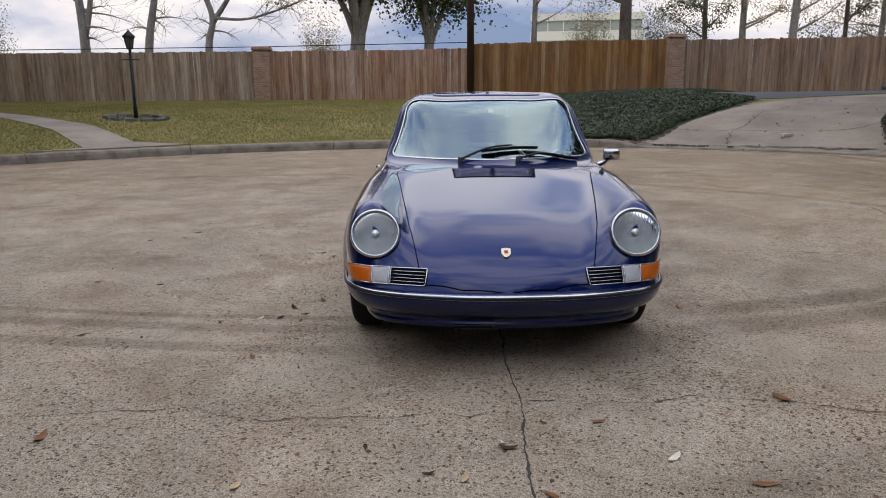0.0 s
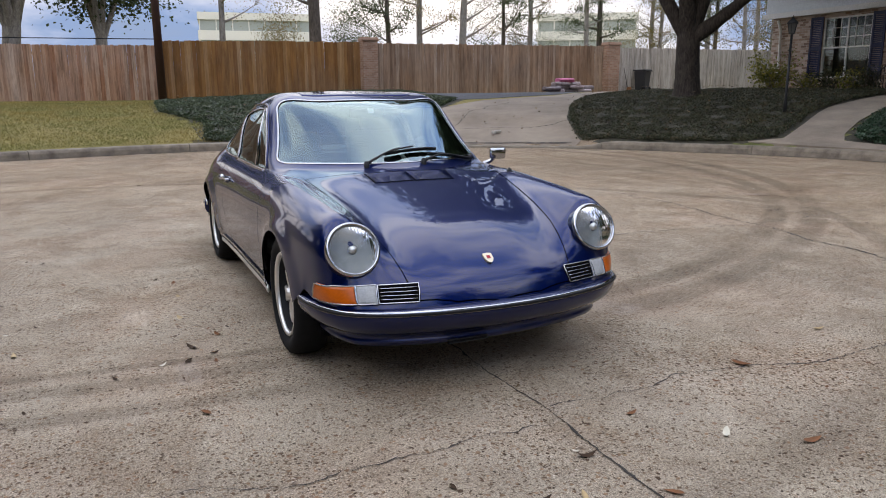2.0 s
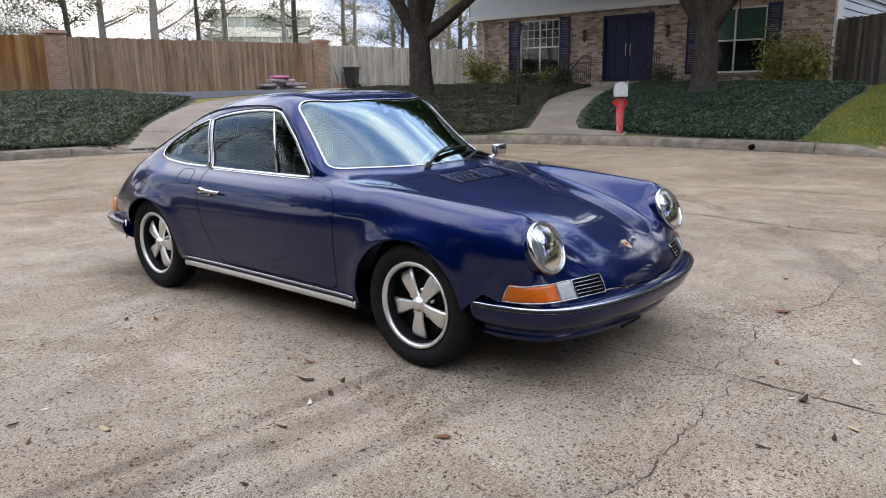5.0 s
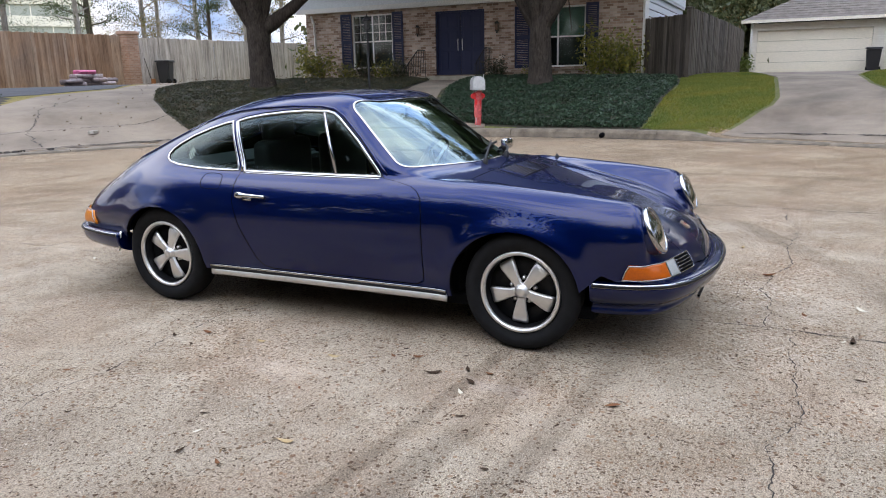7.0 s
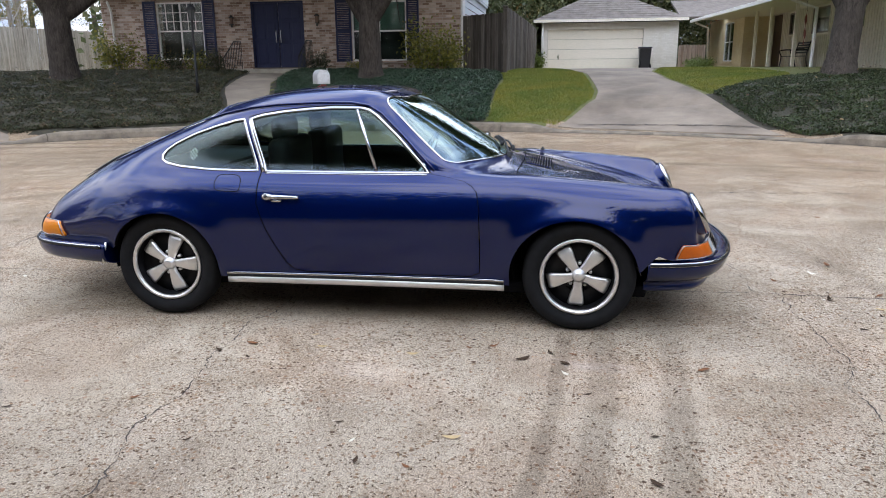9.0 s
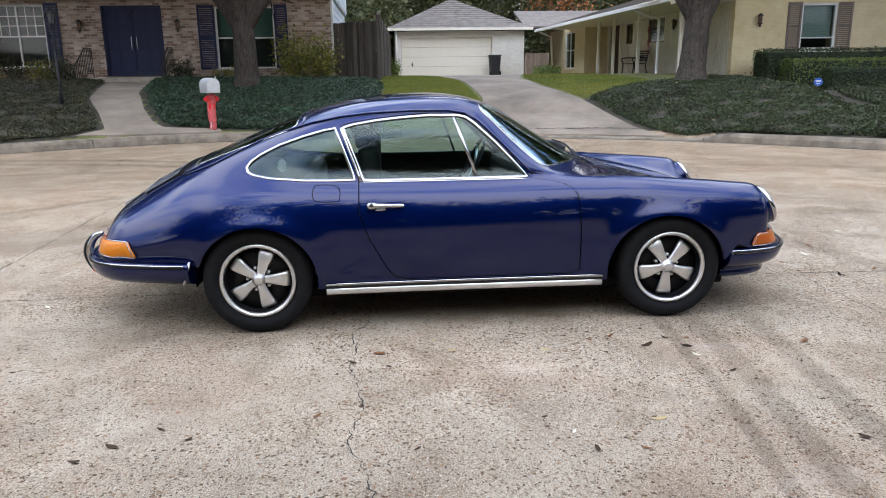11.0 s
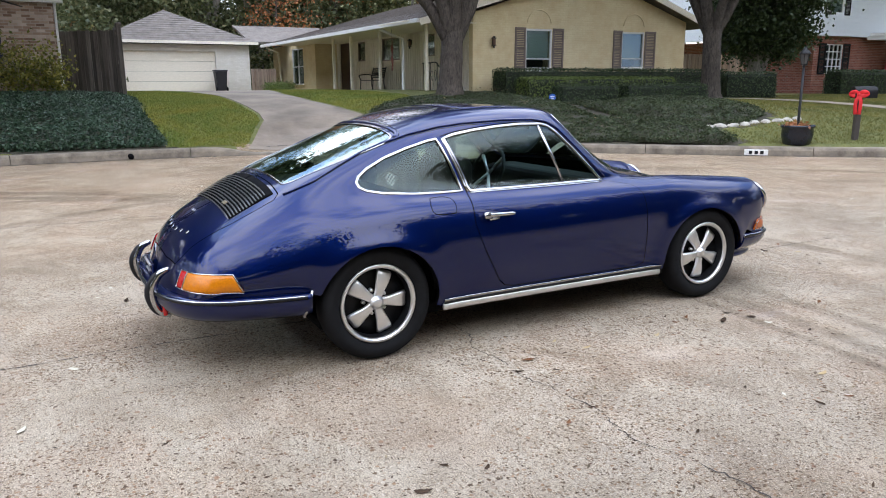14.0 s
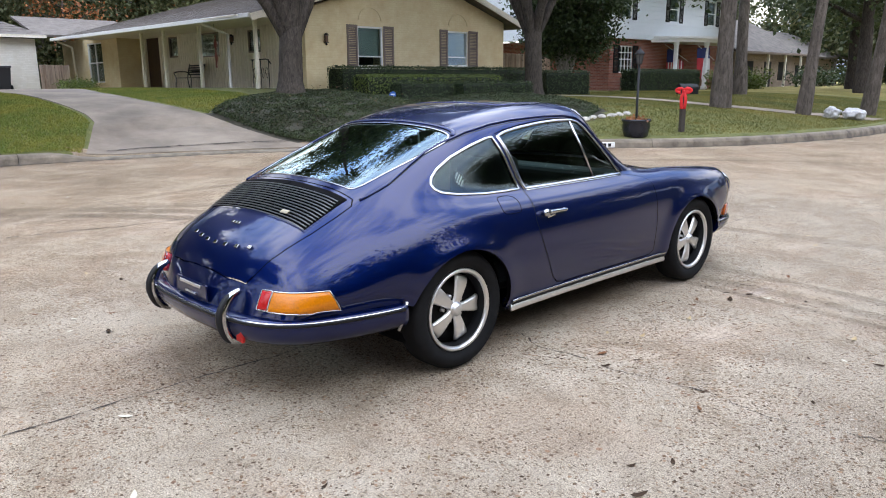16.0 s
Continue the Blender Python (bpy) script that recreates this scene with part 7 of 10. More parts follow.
# ---- trees beyond, far buildings, the street behind ----
def tall_tree(name, label, at, height, r, seed, bark_mat, leaf_mat, count, leaf=0.22, lo=0.5, spread=2.0, bare=False, lean=(0, 0), clump=0.6, limbs=9):
    """A straight trunk that carries branches from part of its height to the top."""
    rg = random.Random(seed)
    nrg = np.random.default_rng(seed)
    t = thing(name, label, "tree", (at[0], at[1], land_at(*at) - 0.1))
    top = np.array((lean[0], lean[1], height))
    p = rounded([(0, 0, -0.2), tuple(top * 0.33 + np.array((rg.uniform(-.15, .15), rg.uniform(-.15, .15), 0))), tuple(top * 0.66 + np.array((rg.uniform(-.2, .2), rg.uniform(-.2, .2), 0))), tuple(top)], 6)
    rr = np.linspace(r, r * 0.25, len(p))
    rr[:2] *= 1.25
    pcs = [tube(p, rr, 9, cap=False)]
    ends = [top]
    for k in range(limbs):
        f = lo + (0.98 - lo) * (k + rg.random() * 0.8) / limbs
        i = min(len(p) - 2, int(f * (len(p) - 1)))
        w = f * (len(p) - 1) - i
        b0 = p[i] * (1 - w) + p[i + 1] * w
        a = rg.uniform(0, 2 * math.pi)
        ln = spread * rg.uniform(0.5, 1.0) * (1.15 - f * 0.6)
        d = np.array((math.cos(a), math.sin(a), rg.uniform(0.15, 0.7)))
        q = rounded([b0, b0 + d * ln * 0.5 + (0, 0, -0.05), b0 + d * ln], 4)
        pcs.append(tube(q, np.linspace(rr[i] * 0.42, 0.012, len(q)), 5))
        ends += [q[-1], q[len(q) // 2]]
        for _ in range(4 if bare else 2):
            j = rg.randrange(2, len(q))
            d2 = d * 0.6 + np.array([rg.uniform(-.9, .9) for _ in range(3)])
            l2 = ln * rg.uniform(0.25, 0.55)
            q2 = rounded([q[j], q[j] + d2 * l2 * 0.5, q[j] + d2 * l2 + (0, 0, 0.1)], 3)
            pcs.append(tube(q2, np.linspace(max(0.012, rr[i] * 0.16), 0.006, len(q2)), 4))
            ends.append(q2[-1])
            if bare:
                for _ in range(3):
                    d3 = d2 * 0.5 + np.array([rg.uniform(-.9, .9) for _ in range(3)])
                    q3 = rounded([q2[-2], q2[-2] + d3 * l2 * 0.3, q2[-2] + d3 * l2 * 0.6], 2)
                    pcs.append(tube(q3, np.linspace(0.010, 0.005, len(q3)), 3))
    v, f = merged(pcs)
    part("trunk", mesh_of("trunk", v, f, bark_mat, True), None, t)
    if count and not bare:
        e = np.array(ends)
        c = e[nrg.integers(0, len(e), count)] + nrg.normal(size=(count, 3)) * (clump, clump, clump * 0.55)
        part("crown", leaves_mesh("crown", c, nrg.normal(size=(count, 3)) + (0, 0, 0.4), leaf, leaf_mat, nrg), None, t)["kind"] = "stuff"
    return t


def big_bare(label, at, seed, paths, r, bark_mat=M_grey_bark):
    """A leafless tree with the main limbs given."""
    rg = random.Random(seed)
    t = thing("bare_tree", label, "tree", (at[0], at[1], land_at(*at) - 0.1))
    pcs = []
    for path, r0 in paths:
        q = rounded(path, 6)
        rr = np.linspace(r0, r0 * 0.3, len(q)) * 0.82
        pcs.append(tube(q, rr * 0.85, 10, cap=False))
        for k in range(16):
            i = rg.randrange(len(q) // 3, len(q))
            d = np.array((rg.uniform(-1, 1), rg.uniform(-.6, .6), rg.uniform(-0.2, 1)))
            ln = rg.uniform(0.8, 2.4)
            q2 = rounded([q[i], q[i] + d * ln * 0.5, q[i] + d * ln + (0, 0, -0.2)], 4)
            pcs.append(tube(q2, np.linspace(rr[i] * 0.3, 0.010, len(q2)), 5))
            for _ in range(14):
                j = rg.randrange(1, len(q2))
                d2 = d * 0.4 + np.array([rg.uniform(-.8, .8), rg.uniform(-.8, .8), rg.uniform(-.7, .7)])
                q3 = rounded([q2[j], q2[j] + d2 * 0.5, q2[j] + d2 * rg.uniform(0.7, 1.2)], 3)
                pcs.append(tube(q3, np.linspace(0.011, 0.004, len(q3)), 3))
    v, f = merged(pcs)
    part("trunk", mesh_of("trunk", v, f, bark_mat, True), None, t)


# behind the north fence
big_bare("leafless grey tree behind the fence", (-17.2, 36), 81, [([(0, 0, 0), (0.1, 0, 3), (-0.1, 0, 6.5), (-0.3, 0, 10)], 0.4), ([(0.1, 0, 3), (0.6, 0, 5), (0.9, 0, 9)], 0.25)], 0.4)
big_bare("leafless grey tree with a forked trunk", (-14.7, 37), 82, [([(0, 0, 0), (0.3, 0, 3), (0.9, 0, 6), (1.2, 0, 10)], 0.36)], 0.36)
big_bare("leafless tree with a long low limb reaching over the fence", (-11.2, 36), 83, [([(0, 0, 0), (0, 0, 2.6), (0.25, 0, 4), (-0.4, 0, 6), (-0.7, 0, 9)], 0.3), ([(0.2, 0, 3.6), (1.3, 0, 5.2), (2.2, 0, 7.5)], 0.2), ([(0.3, 0, 3.9), (2.0, -0.5, 3.8), (3.8, -1, 4.2), (5.2, -1.2, 4.7)], 0.11)], 0.3)
tree("leafy_tree", "dark leafy evergreen behind the fence", (-4.6, 38), 11, 0.42, 84, M_grey_bark, M_oak_leaf, 26000, 0.17, 3.2, (0.3, 0), 4.2, 0.30, limbs=7, far=True, clump=0.9)
tree("leafy_tree", "dark leafy evergreen behind the fence", (-1.0, 40), 10, 0.3, 85, M_grey_bark, M_oak_leaf, 20000, 0.17, 3.0, (0.2, 0), 3.4, 0.30, limbs=6, far=True, clump=0.9)
tall_tree("slender_tree", "thin-leaved slender tree behind the fence", (4.4, 38), 12, 0.18, 86, M_grey_bark, M_yellow_leaf, 5000, 0.065, 0.3, 2.6, clump=0.7, limbs=12)
tall_tree("pine_tree", "tall pine trunk behind the fence", (9.1, 38), 15, 0.36, 87, M_pine_bark, M_pine, 7000, 0.07, 0.28, 2.4, clump=0.6, limbs=9)
rows = [(13.5, 39, 12, 0.16), (16.5, 42, 14, 0.22), (18.2, 40, 13, 0.26), (21.5, 41, 13, 0.15), (24.5, 43, 14, 0.2), (27.0, 40, 13, 0.18), (29.5, 42, 15, 0.22), (32.0, 39, 12, 0.16), (34.8, 43, 14, 0.2), (37.5, 40, 13, 0.17), (41.0, 44, 14, 0.22), (44.0, 41, 13, 0.2), (48.0, 43, 14, 0.24), (36, 35, 12, 0.18), (40.5, 36, 13, 0.2), (45, 36, 12, 0.2), (33, 33, 11, 0.15), (50, 38, 12, 0.2), (54, 34, 13, 0.22)]
for k, (x, y, h, r) in enumerate(rows):
    kind = k % 3
    tall_tree("pine_tree" if kind == 0 else "slender_tree", "tall pine with sparse needles behind the fence" if kind == 0 else "slender tree with sparse turning leaves", (x, y), h, r, 90 + k, M_pine_bark if kind == 0 else M_grey_bark, M_pine if kind == 0 else (M_yellow_leaf if kind == 1 else M_oak_leaf), 10000 if kind == 0 else 6500, 0.10 if kind == 0 else 0.08, 0.22, 2.4, lean=(((k * 7) % 5 - 2) * 0.25, 0), clump=0.34, limbs=17)
nrg = np.random.default_rng(77)
for k, (x, y, s, mat, nm) in enumerate([(-24.5, 40, 1.6, M_oak_leaf, "dark"), (-6.9, 42, 1.3, M_yellow_leaf, "pale"), (7.5, 40, 1.2, M_yellow_leaf, "pale green"), (11.2, 40, 1.5, M_oak_leaf, "dark"), (26, 47, 1.6, M_oak_leaf, "dark"), (15, 48, 1.8, M_pine, "green"), (38, 50, 2.4, M_yellow_leaf, "pale"), (44, 52, 2.6, M_oak_leaf, "dark"), (32, 52, 2.2, M_pine, "green")]):
    shrub(nm + " bushy sapling rising above the fence", (x, y), (s, s, 2.6 + s), mat, 120 + k, 7000, 0.075, 10)

# woods behind the garage and the houses
wood = [(30, 14, 13, M_yellow_leaf), (34, 11, 12, M_yellow_leaf), (38, 14, 15, M_oak_leaf), (44, 8, 16, M_oak_leaf), (47, 3, 15, M_pine), (45, -2, 14, M_oak_leaf), (49, -6, 16, M_oak_leaf), (46, -10, 13, M_orange_leaf), (50, -13, 15, M_oak_leaf), (43, -15, 14, M_oak_leaf), (47, -20, 15, M_pine), (38, -20, 14, M_oak_leaf), (33, -21, 13, M_oak_leaf), (30, -40, 15, M_oak_leaf), (36, -33, 15, M_oak_leaf), (30, -55, 14, M_oak_leaf), (22, -64, 15, M_oak_leaf), (12, -66, 15, M_oak_leaf), (3, -70, 16, M_oak_leaf), (-8, -66, 15, M_oak_leaf)]
for k, (x, y, h, mat) in enumerate(wood):
    tree("woodland_tree", "leafy tree of the woods beyond the roofs" if mat is not M_orange_leaf else "tree in orange autumn leaf beyond the roofs", (x, y), h, 0.3, 140 + k, M_grey_bark, mat, 5500, 0.24, 3.5, (0, 0), 4.6, 0.25, limbs=7, far=True, clump=1.4)
tall_tree("crepe_myrtle", "many-stemmed tree with orange leaves beyond the link roof", (41, -5.0), 7.5, 0.12, 171, M_pine_bark, M_orange_leaf, 1500, 0.16, 0.3, 1.8, clump=0.5, limbs=14)
tree("evergreen_tree", "round dense dark evergreen between two houses", (17.8, -18.6), 5.2, 0.25, 172, M_grey_bark, M_hedge, 52000, 0.14, 0.6, (0, 0), 2.1, 0.03, limbs=16, clump=0.5)
# trunks on the far lawn
tall_tree("pine_tree", "thick straight pine trunk on a front lawn", (7.15, -11.9), 15, 0.25, 173, M_pine_bark, M_pine, 2500, 0.25, 0.55, 3.4, clump=0.8)
tall_tree("pine_tree", "straight pine trunk on a front lawn", (10.6, -20.6), 15, 0.24, 174, M_pine_bark, M_pine, 2500, 0.25, 0.55, 3.4, clump=0.8)
tall_tree("pine_tree", "leaning pine trunk on a front lawn", (5.35, -13.2), 14, 0.175, 175, M_pine_bark, M_pine, 2200, 0.25, 0.6, 3.0, lean=(-0.5, -0.7), clump=0.8)
tall_tree("pine_tree", "leaning pine trunk near the verge", (4.6, -16.2), 14, 0.19, 176, M_pine_bark, M_pine, 2200, 0.25, 0.6, 3.0, lean=(-0.7, -0.5), clump=0.8)
for k, (x, y) in enumerate([(9, -30), (12, -38), (7, -42)]):
    tall_tree("oak_tree", "dark oak trunk further down the street", (x, y), 12, 0.34, 177 + k, M_oak_bark, M_oak_leaf, 15000, 0.26, 0.22, 5.2, clump=1.2)


def woods(name, label, line, deep, height, count, size, mat, seed, low=0.0):
    """A far belt of foliage: overlapping crowns of many small leaves, with an uneven top."""
    nrg = np.random.default_rng(seed)
    p = rounded(line, 8)
    run = np.concatenate([[0], np.cumsum(np.linalg.norm(np.diff(p, axis=0), axis=1))])
    crowns = int(run[-1] / 0.9)
    at = nrg.uniform(0, run[-1], crowns)
    tops = height * (0.62 + 0.16 * np.sin(at * 0.4 + seed) + 0.12 * np.sin(at * 1.1) + nrg.uniform(-0.12, 0.22, crowns))
    side = nrg.normal(size=(crowns, 2)) * deep * 0.5
    wide = nrg.uniform(1.0, 2.2, crowns)
    k = nrg.integers(0, crowns, count)
    f = nrg.random(count) ** 0.75
    taper = np.sqrt(np.clip(1.08 - f ** 2.2, 0.02, 1))
    x = np.interp(at[k], run, p[:, 0]) + side[k, 0] + nrg.normal(size=count) * wide[k] * taper * 0.7
    y = np.interp(at[k], run, p[:, 1]) + side[k, 1] + nrg.normal(size=count) * wide[k] * taper * 0.7
    z = low + (tops[k] - low) * f + nrg.normal(size=count) * 0.35 + 0.8
    c = np.stack([x, y, z], 1)
    ob = new(name, leaves_mesh(name, c, nrg.normal(size=(count, 3)), size, mat, nrg))
    return tagged(ob, label, "trees", kind="stuff")


woods("far_woods", "dense dark evergreen woods beyond the roofs", [(31, 24), (40, 17), (47, 9), (51, 0), (50, -10), (46, -20), (40, -28)], 3, 12, 130000, 0.36, M_wood_leaf, 301)
woods("far_woods", "pale green woodland edge beside the garage", [(29, 15), (33, 11), (38, 9), (43, 7)], 1.5, 7.0, 12000, 0.22, M_yellow_leaf, 302)
woods("far_woods", "dark woods at the end of the street", [(36, -40), (30, -62), (14, -74), (-4, -76), (-20, -60)], 4, 13, 100000, 0.42, M_wood_leaf, 303)
woods("far_woods", "leafy trees before the far houses down the street", [(20, -60), (12, -62), (4, -64), (-3, -62)], 3, 12, 40000, 0.34, M_wood_leaf, 305, 2.5)
woods("far_woods", "leafy undergrowth behind the garage and the side fence", [(28, 13), (36, 8.5), (43, 5), (45, -4), (43, -14)], 1.5, 9.5, 110000, 0.22, M_wood_leaf, 306)
woods("far_woods", "dark woods on the west side", [(-19, -38), (-21, -15), (-22, 5), (-23, 24), (-27, 34)], 3, 6.0, 42000, 0.42, M_oak_leaf, 304)

# far office blocks beyond the trees
def office_block(at, wide, deep, storeys, turn, label):
    o = thing("office_building", label, "building", (at[0], at[1], 0), turn)
    h = 3.6
    for k in range(storeys):
        part("spandrel", box_mesh((0, 0, h * k + 0.8), (wide, deep, 1.7)), M_office, o, "pale concrete band")
        part("window_band", box_mesh((0, 0, h * k + 2.6), (wide - 0.6, deep - 0.6, 1.95)), M_office_glass, o, "green-grey glass band")
        n = int(wide / 3)
        for i in range(n + 1):
            part("mullion", box_mesh((-wide / 2 + 0.35 + (wide - 0.7) * i / n, -deep / 2 + 0.25, h * k + 2.6), (0.16, 0.16, 1.9)), M_office, o)
    part("parapet", box_mesh((0, 0, h * storeys + 0.6), (wide, deep, 1.3)), M_office, o, "pale parapet")


M_office = plain("pale_precast", (0.70, 0.68, 0.59), 0.8)
M_office_glass = plain("office_glass", (0.33, 0.36, 0.32), 0.25)
office_block((27.5, 150), 21, 14, 4, -8, "pale banded office block far beyond the fence")
office_block((88, 126), 19, 14, 4, -35, "pale banded office block far beyond the trees")

# overhead wires
for k, (z0, y) in enumerate([(7.2, 33.4), (7.6, 33.5)]):
    w = thing("overhead_cable", "thin dark overhead cable", "cable")
    pts = [(x, y, z0 - 1.1 + 0.0011 * (x - 12) ** 2 - 0.05 * (x - 12) * (0.6 if k else 0.9) * 0.3) for x in np.linspace(1.1, 60, 24)]
    v, f = tube(pts, 0.018, 5)
    part("cable", mesh_of("cable", v, f, M_black, True), None, w)
cb = thing("overhead_cable", "thin cable along the fence top", "cable")
v, f = tube([(-40, 32.5, 3.25), (-24, 32.4, 3.12), (-8, 32.3, 3.2), (1, 32, 3.3)], 0.018, 5)
part("cable", mesh_of("cable", v, f, M_black, True), None, cb)

# the west side of the street, behind the camera's way: trees and a closing fence
for k, (x, y, h) in enumerate([(-15.5, 17, 11.5), (-16.5, 21, 11.5), (-16.5, 9, 9), (-17, 1.5, 7.5), (-14, -7, 8), (-11, -18, 9), (-21, 24, 12), (-18.5, 12.5, 8.5), (-18, 5, 6.5), (-16.5, -3, 7), (-14.5, -12, 8)]):
    tree("oak_tree", "leafy oak on the west side of the street", (x, y), h, 0.34, 200 + k, M_oak_bark, M_oak_leaf, 4500, 0.40, 2.6, (0, 0), 5.2, 0.2, limbs=7, far=True, clump=1.3)
fence("fence_west", "plain board fence closing the west side", [(-24, 31), (-24, -20), (-14, -42)], M_fence_grey, 0.5, 2.2, 0.15, 99, as_parts=False)

# ---- the car ----
# Body: a lofted skin. Ten lengthwise lines (rows below) run from the nose to the tail; each gives, at seventeen stations,
# the distance behind the front axle, the half width and the height.
SKIN = {
    "foot": [(-.5, .715, .375), (-.46, .73, .387), (-.4, .745, .41), (-.38, .755, .41), (-.2, .765, .25), (.1, .762, .25), (.36, .745, .235), (.58, .742, .235), (.85, .742, .235), (1.12, .742, .235), (1.5, .745, .235), (1.9, .755, .24), (2.27, .768, .25), (2.6, .743, .4), (2.86, .693, .395), (3, .653, .395), (3.03, .645, .395)],
    "low": [(-.545, .705, .375), (-.5, .722, .422), (-.44, .742, .46), (-.39, .757, .48), (-.2, .77, .38), (.1, .77, .38), (.36, .758, .36), (.58, .76, .36), (.85, .762, .36), (1.12, .764, .36), (1.5, .768, .36), (1.9, .78, .36), (2.27, .79, .38), (2.6, .76, .46), (2.87, .698, .435), (3.01, .653, .425), (3.05, .64, .395)],
    "widest": [(-.58, .695, .375), (-.545, .71, .452), (-.53, .732, .535), (-.4, .755, .56), (-.2, .772, .53), (.1, .775, .54), (.36, .768, .53), (.58, .772, .53), (.85, .776, .53), (1.12, .778, .53), (1.5, .78, .53), (1.9, .79, .54), (2.27, .798, .55), (2.6, .77, .54), (2.88, .703, .48), (3.03, .648, .455), (3.08, .63, .395)],
    "flank": [(-.61, .68, .375), (-.575, .695, .472), (-.572, .712, .605), (-.42, .738, .645), (-.2, .755, .65), (.1, .757, .66), (.36, .755, .66), (.58, .757, .66), (.85, .76, .66), (1.12, .76, .66), (1.5, .76, .665), (1.9, .768, .67), (2.27, .78, .665), (2.6, .748, .63), (2.89, .68, .535), (3.05, .633, .485), (3.105, .615, .395)],
    "shoulder": [(-.64, .66, .375), (-.585, .675, .482), (-.563, .678, .688), (-.42, .695, .715), (-.2, .712, .725), (.1, .718, .74), (.36, .72, .747), (.58, .722, .752), (.85, .72, .755), (1.12, .718, .757), (1.5, .718, .76), (1.9, .728, .765), (2.27, .738, .755), (2.6, .698, .721), (2.9, .638, .605), (3.07, .594, .526), (3.135, .583, .395)],
    "belt": [(-.67, .63, .375), (-.62, .635, .482), (-.553, .598, .722), (-.42, .602, .752), (-.2, .622, .775), (.1, .64, .79), (.45, .656, .797), (.72, .657, .803), (.92, .655, .806), (1.12, .652, .808), (1.5, .65, .81), (1.9, .65, .815), (2.27, .652, .832), (2.6, .619, .802), (2.9, .572, .67), (3.09, .54, .56), (3.155, .528, .395)],
    "inner": [(-.71, .54, .375), (-.655, .54, .472), (-.565, .495, .622), (-.42, .512, .675), (-.2, .532, .728), (.1, .562, .775), (.42, .608, .803), (.715, .645, .822), (.93, .63, .905), (1.11, .615, 1), (1.5, .608, 1.01), (1.9, .603, .985), (2.27, .583, .93), (2.6, .531, .857), (2.9, .497, .705), (3.105, .467, .575), (3.18, .455, .395)],
    "rail": [(-.745, .42, .37), (-.71, .395, .452), (-.615, .405, .538), (-.45, .43, .615), (-.2, .462, .686), (.1, .502, .749), (.39, .553, .801), (.68, .624, .84), (.895, .588, 1), (1.065, .54, 1.168), (1.5, .527, 1.182), (1.9, .517, 1.125), (2.27, .495, 1.002), (2.6, .455, .886), (2.9, .404, .735), (3.125, .381, .585), (3.205, .373, .395)],
    "crown": [(-.785, .22, .365), (-.745, .22, .447), (-.65, .22, .53), (-.47, .22, .63), (-.2, .23, .7), (.1, .25, .767), (.345, .27, .818), (.45, .31, .846), (.72, .31, 1.018), (1, .29, 1.194), (1.5, .275, 1.232), (1.9, .265, 1.18), (2.27, .25, 1.045), (2.6, .23, .912), (2.9, .22, .757), (3.15, .2, .595), (3.235, .2, .395)],
    "ridge": [(-.8, 0, .36), (-.755, 0, .442), (-.66, 0, .525), (-.475, 0, .625), (-.2, 0, .7), (.1, 0, .771), (.335, 0, .824), (.385, 0, .845), (.675, 0, 1.024), (.975, 0, 1.201), (1.5, 0, 1.243), (1.9, 0, 1.19), (2.27, 0, 1.055), (2.6, 0, .919), (2.9, 0, .765), (3.16, 0, .6), (3.245, 0, .395)],
}
WHEEL_Z = 0.293
ARCHES = {0.0: (0.03, 0.330, 0.303), 2.268: (-0.006, 0.318, 0.301)}   # for each axle: shift of the opening, its half length and height
AXLES = (0.0, 2.268)
NS, NV = 12, 12  # samples between stations and between lines


def cubic(values, n):
    """Smooth samples through evenly counted knots (chordal Hermite), n to each span."""
    p = np.array(values, float)
    chord = np.maximum(np.linalg.norm(np.diff(p, axis=0), axis=-1).mean(axis=tuple(range(1, p.ndim - 1))) if p.ndim > 2 else np.linalg.norm(np.diff(p, axis=0), axis=-1), 1e-4)
    x = np.concatenate([[0], np.cumsum(chord)])
    d = np.diff(p, axis=0) / chord.reshape(-1, *[1] * (p.ndim - 1))
    w = chord.reshape(-1, *[1] * (p.ndim - 1))
    t = np.empty_like(p)
    t[1:-1] = (d[:-1] * w[1:] + d[1:] * w[:-1]) / (w[1:] + w[:-1])
    t[0], t[-1] = d[0], d[-1]
    out = []
    for i in range(len(p) - 1):
        for k in range(n):
            s = k / n
            h = x[i + 1] - x[i]
            out.append((2 * s ** 3 - 3 * s * s + 1) * p[i] + (s ** 3 - 2 * s * s + s) * h * t[i] + (3 * s * s - 2 * s ** 3) * p[i + 1] + (s ** 3 - s * s) * h * t[i + 1])
    out.append(p[-1])
    return np.array(out)


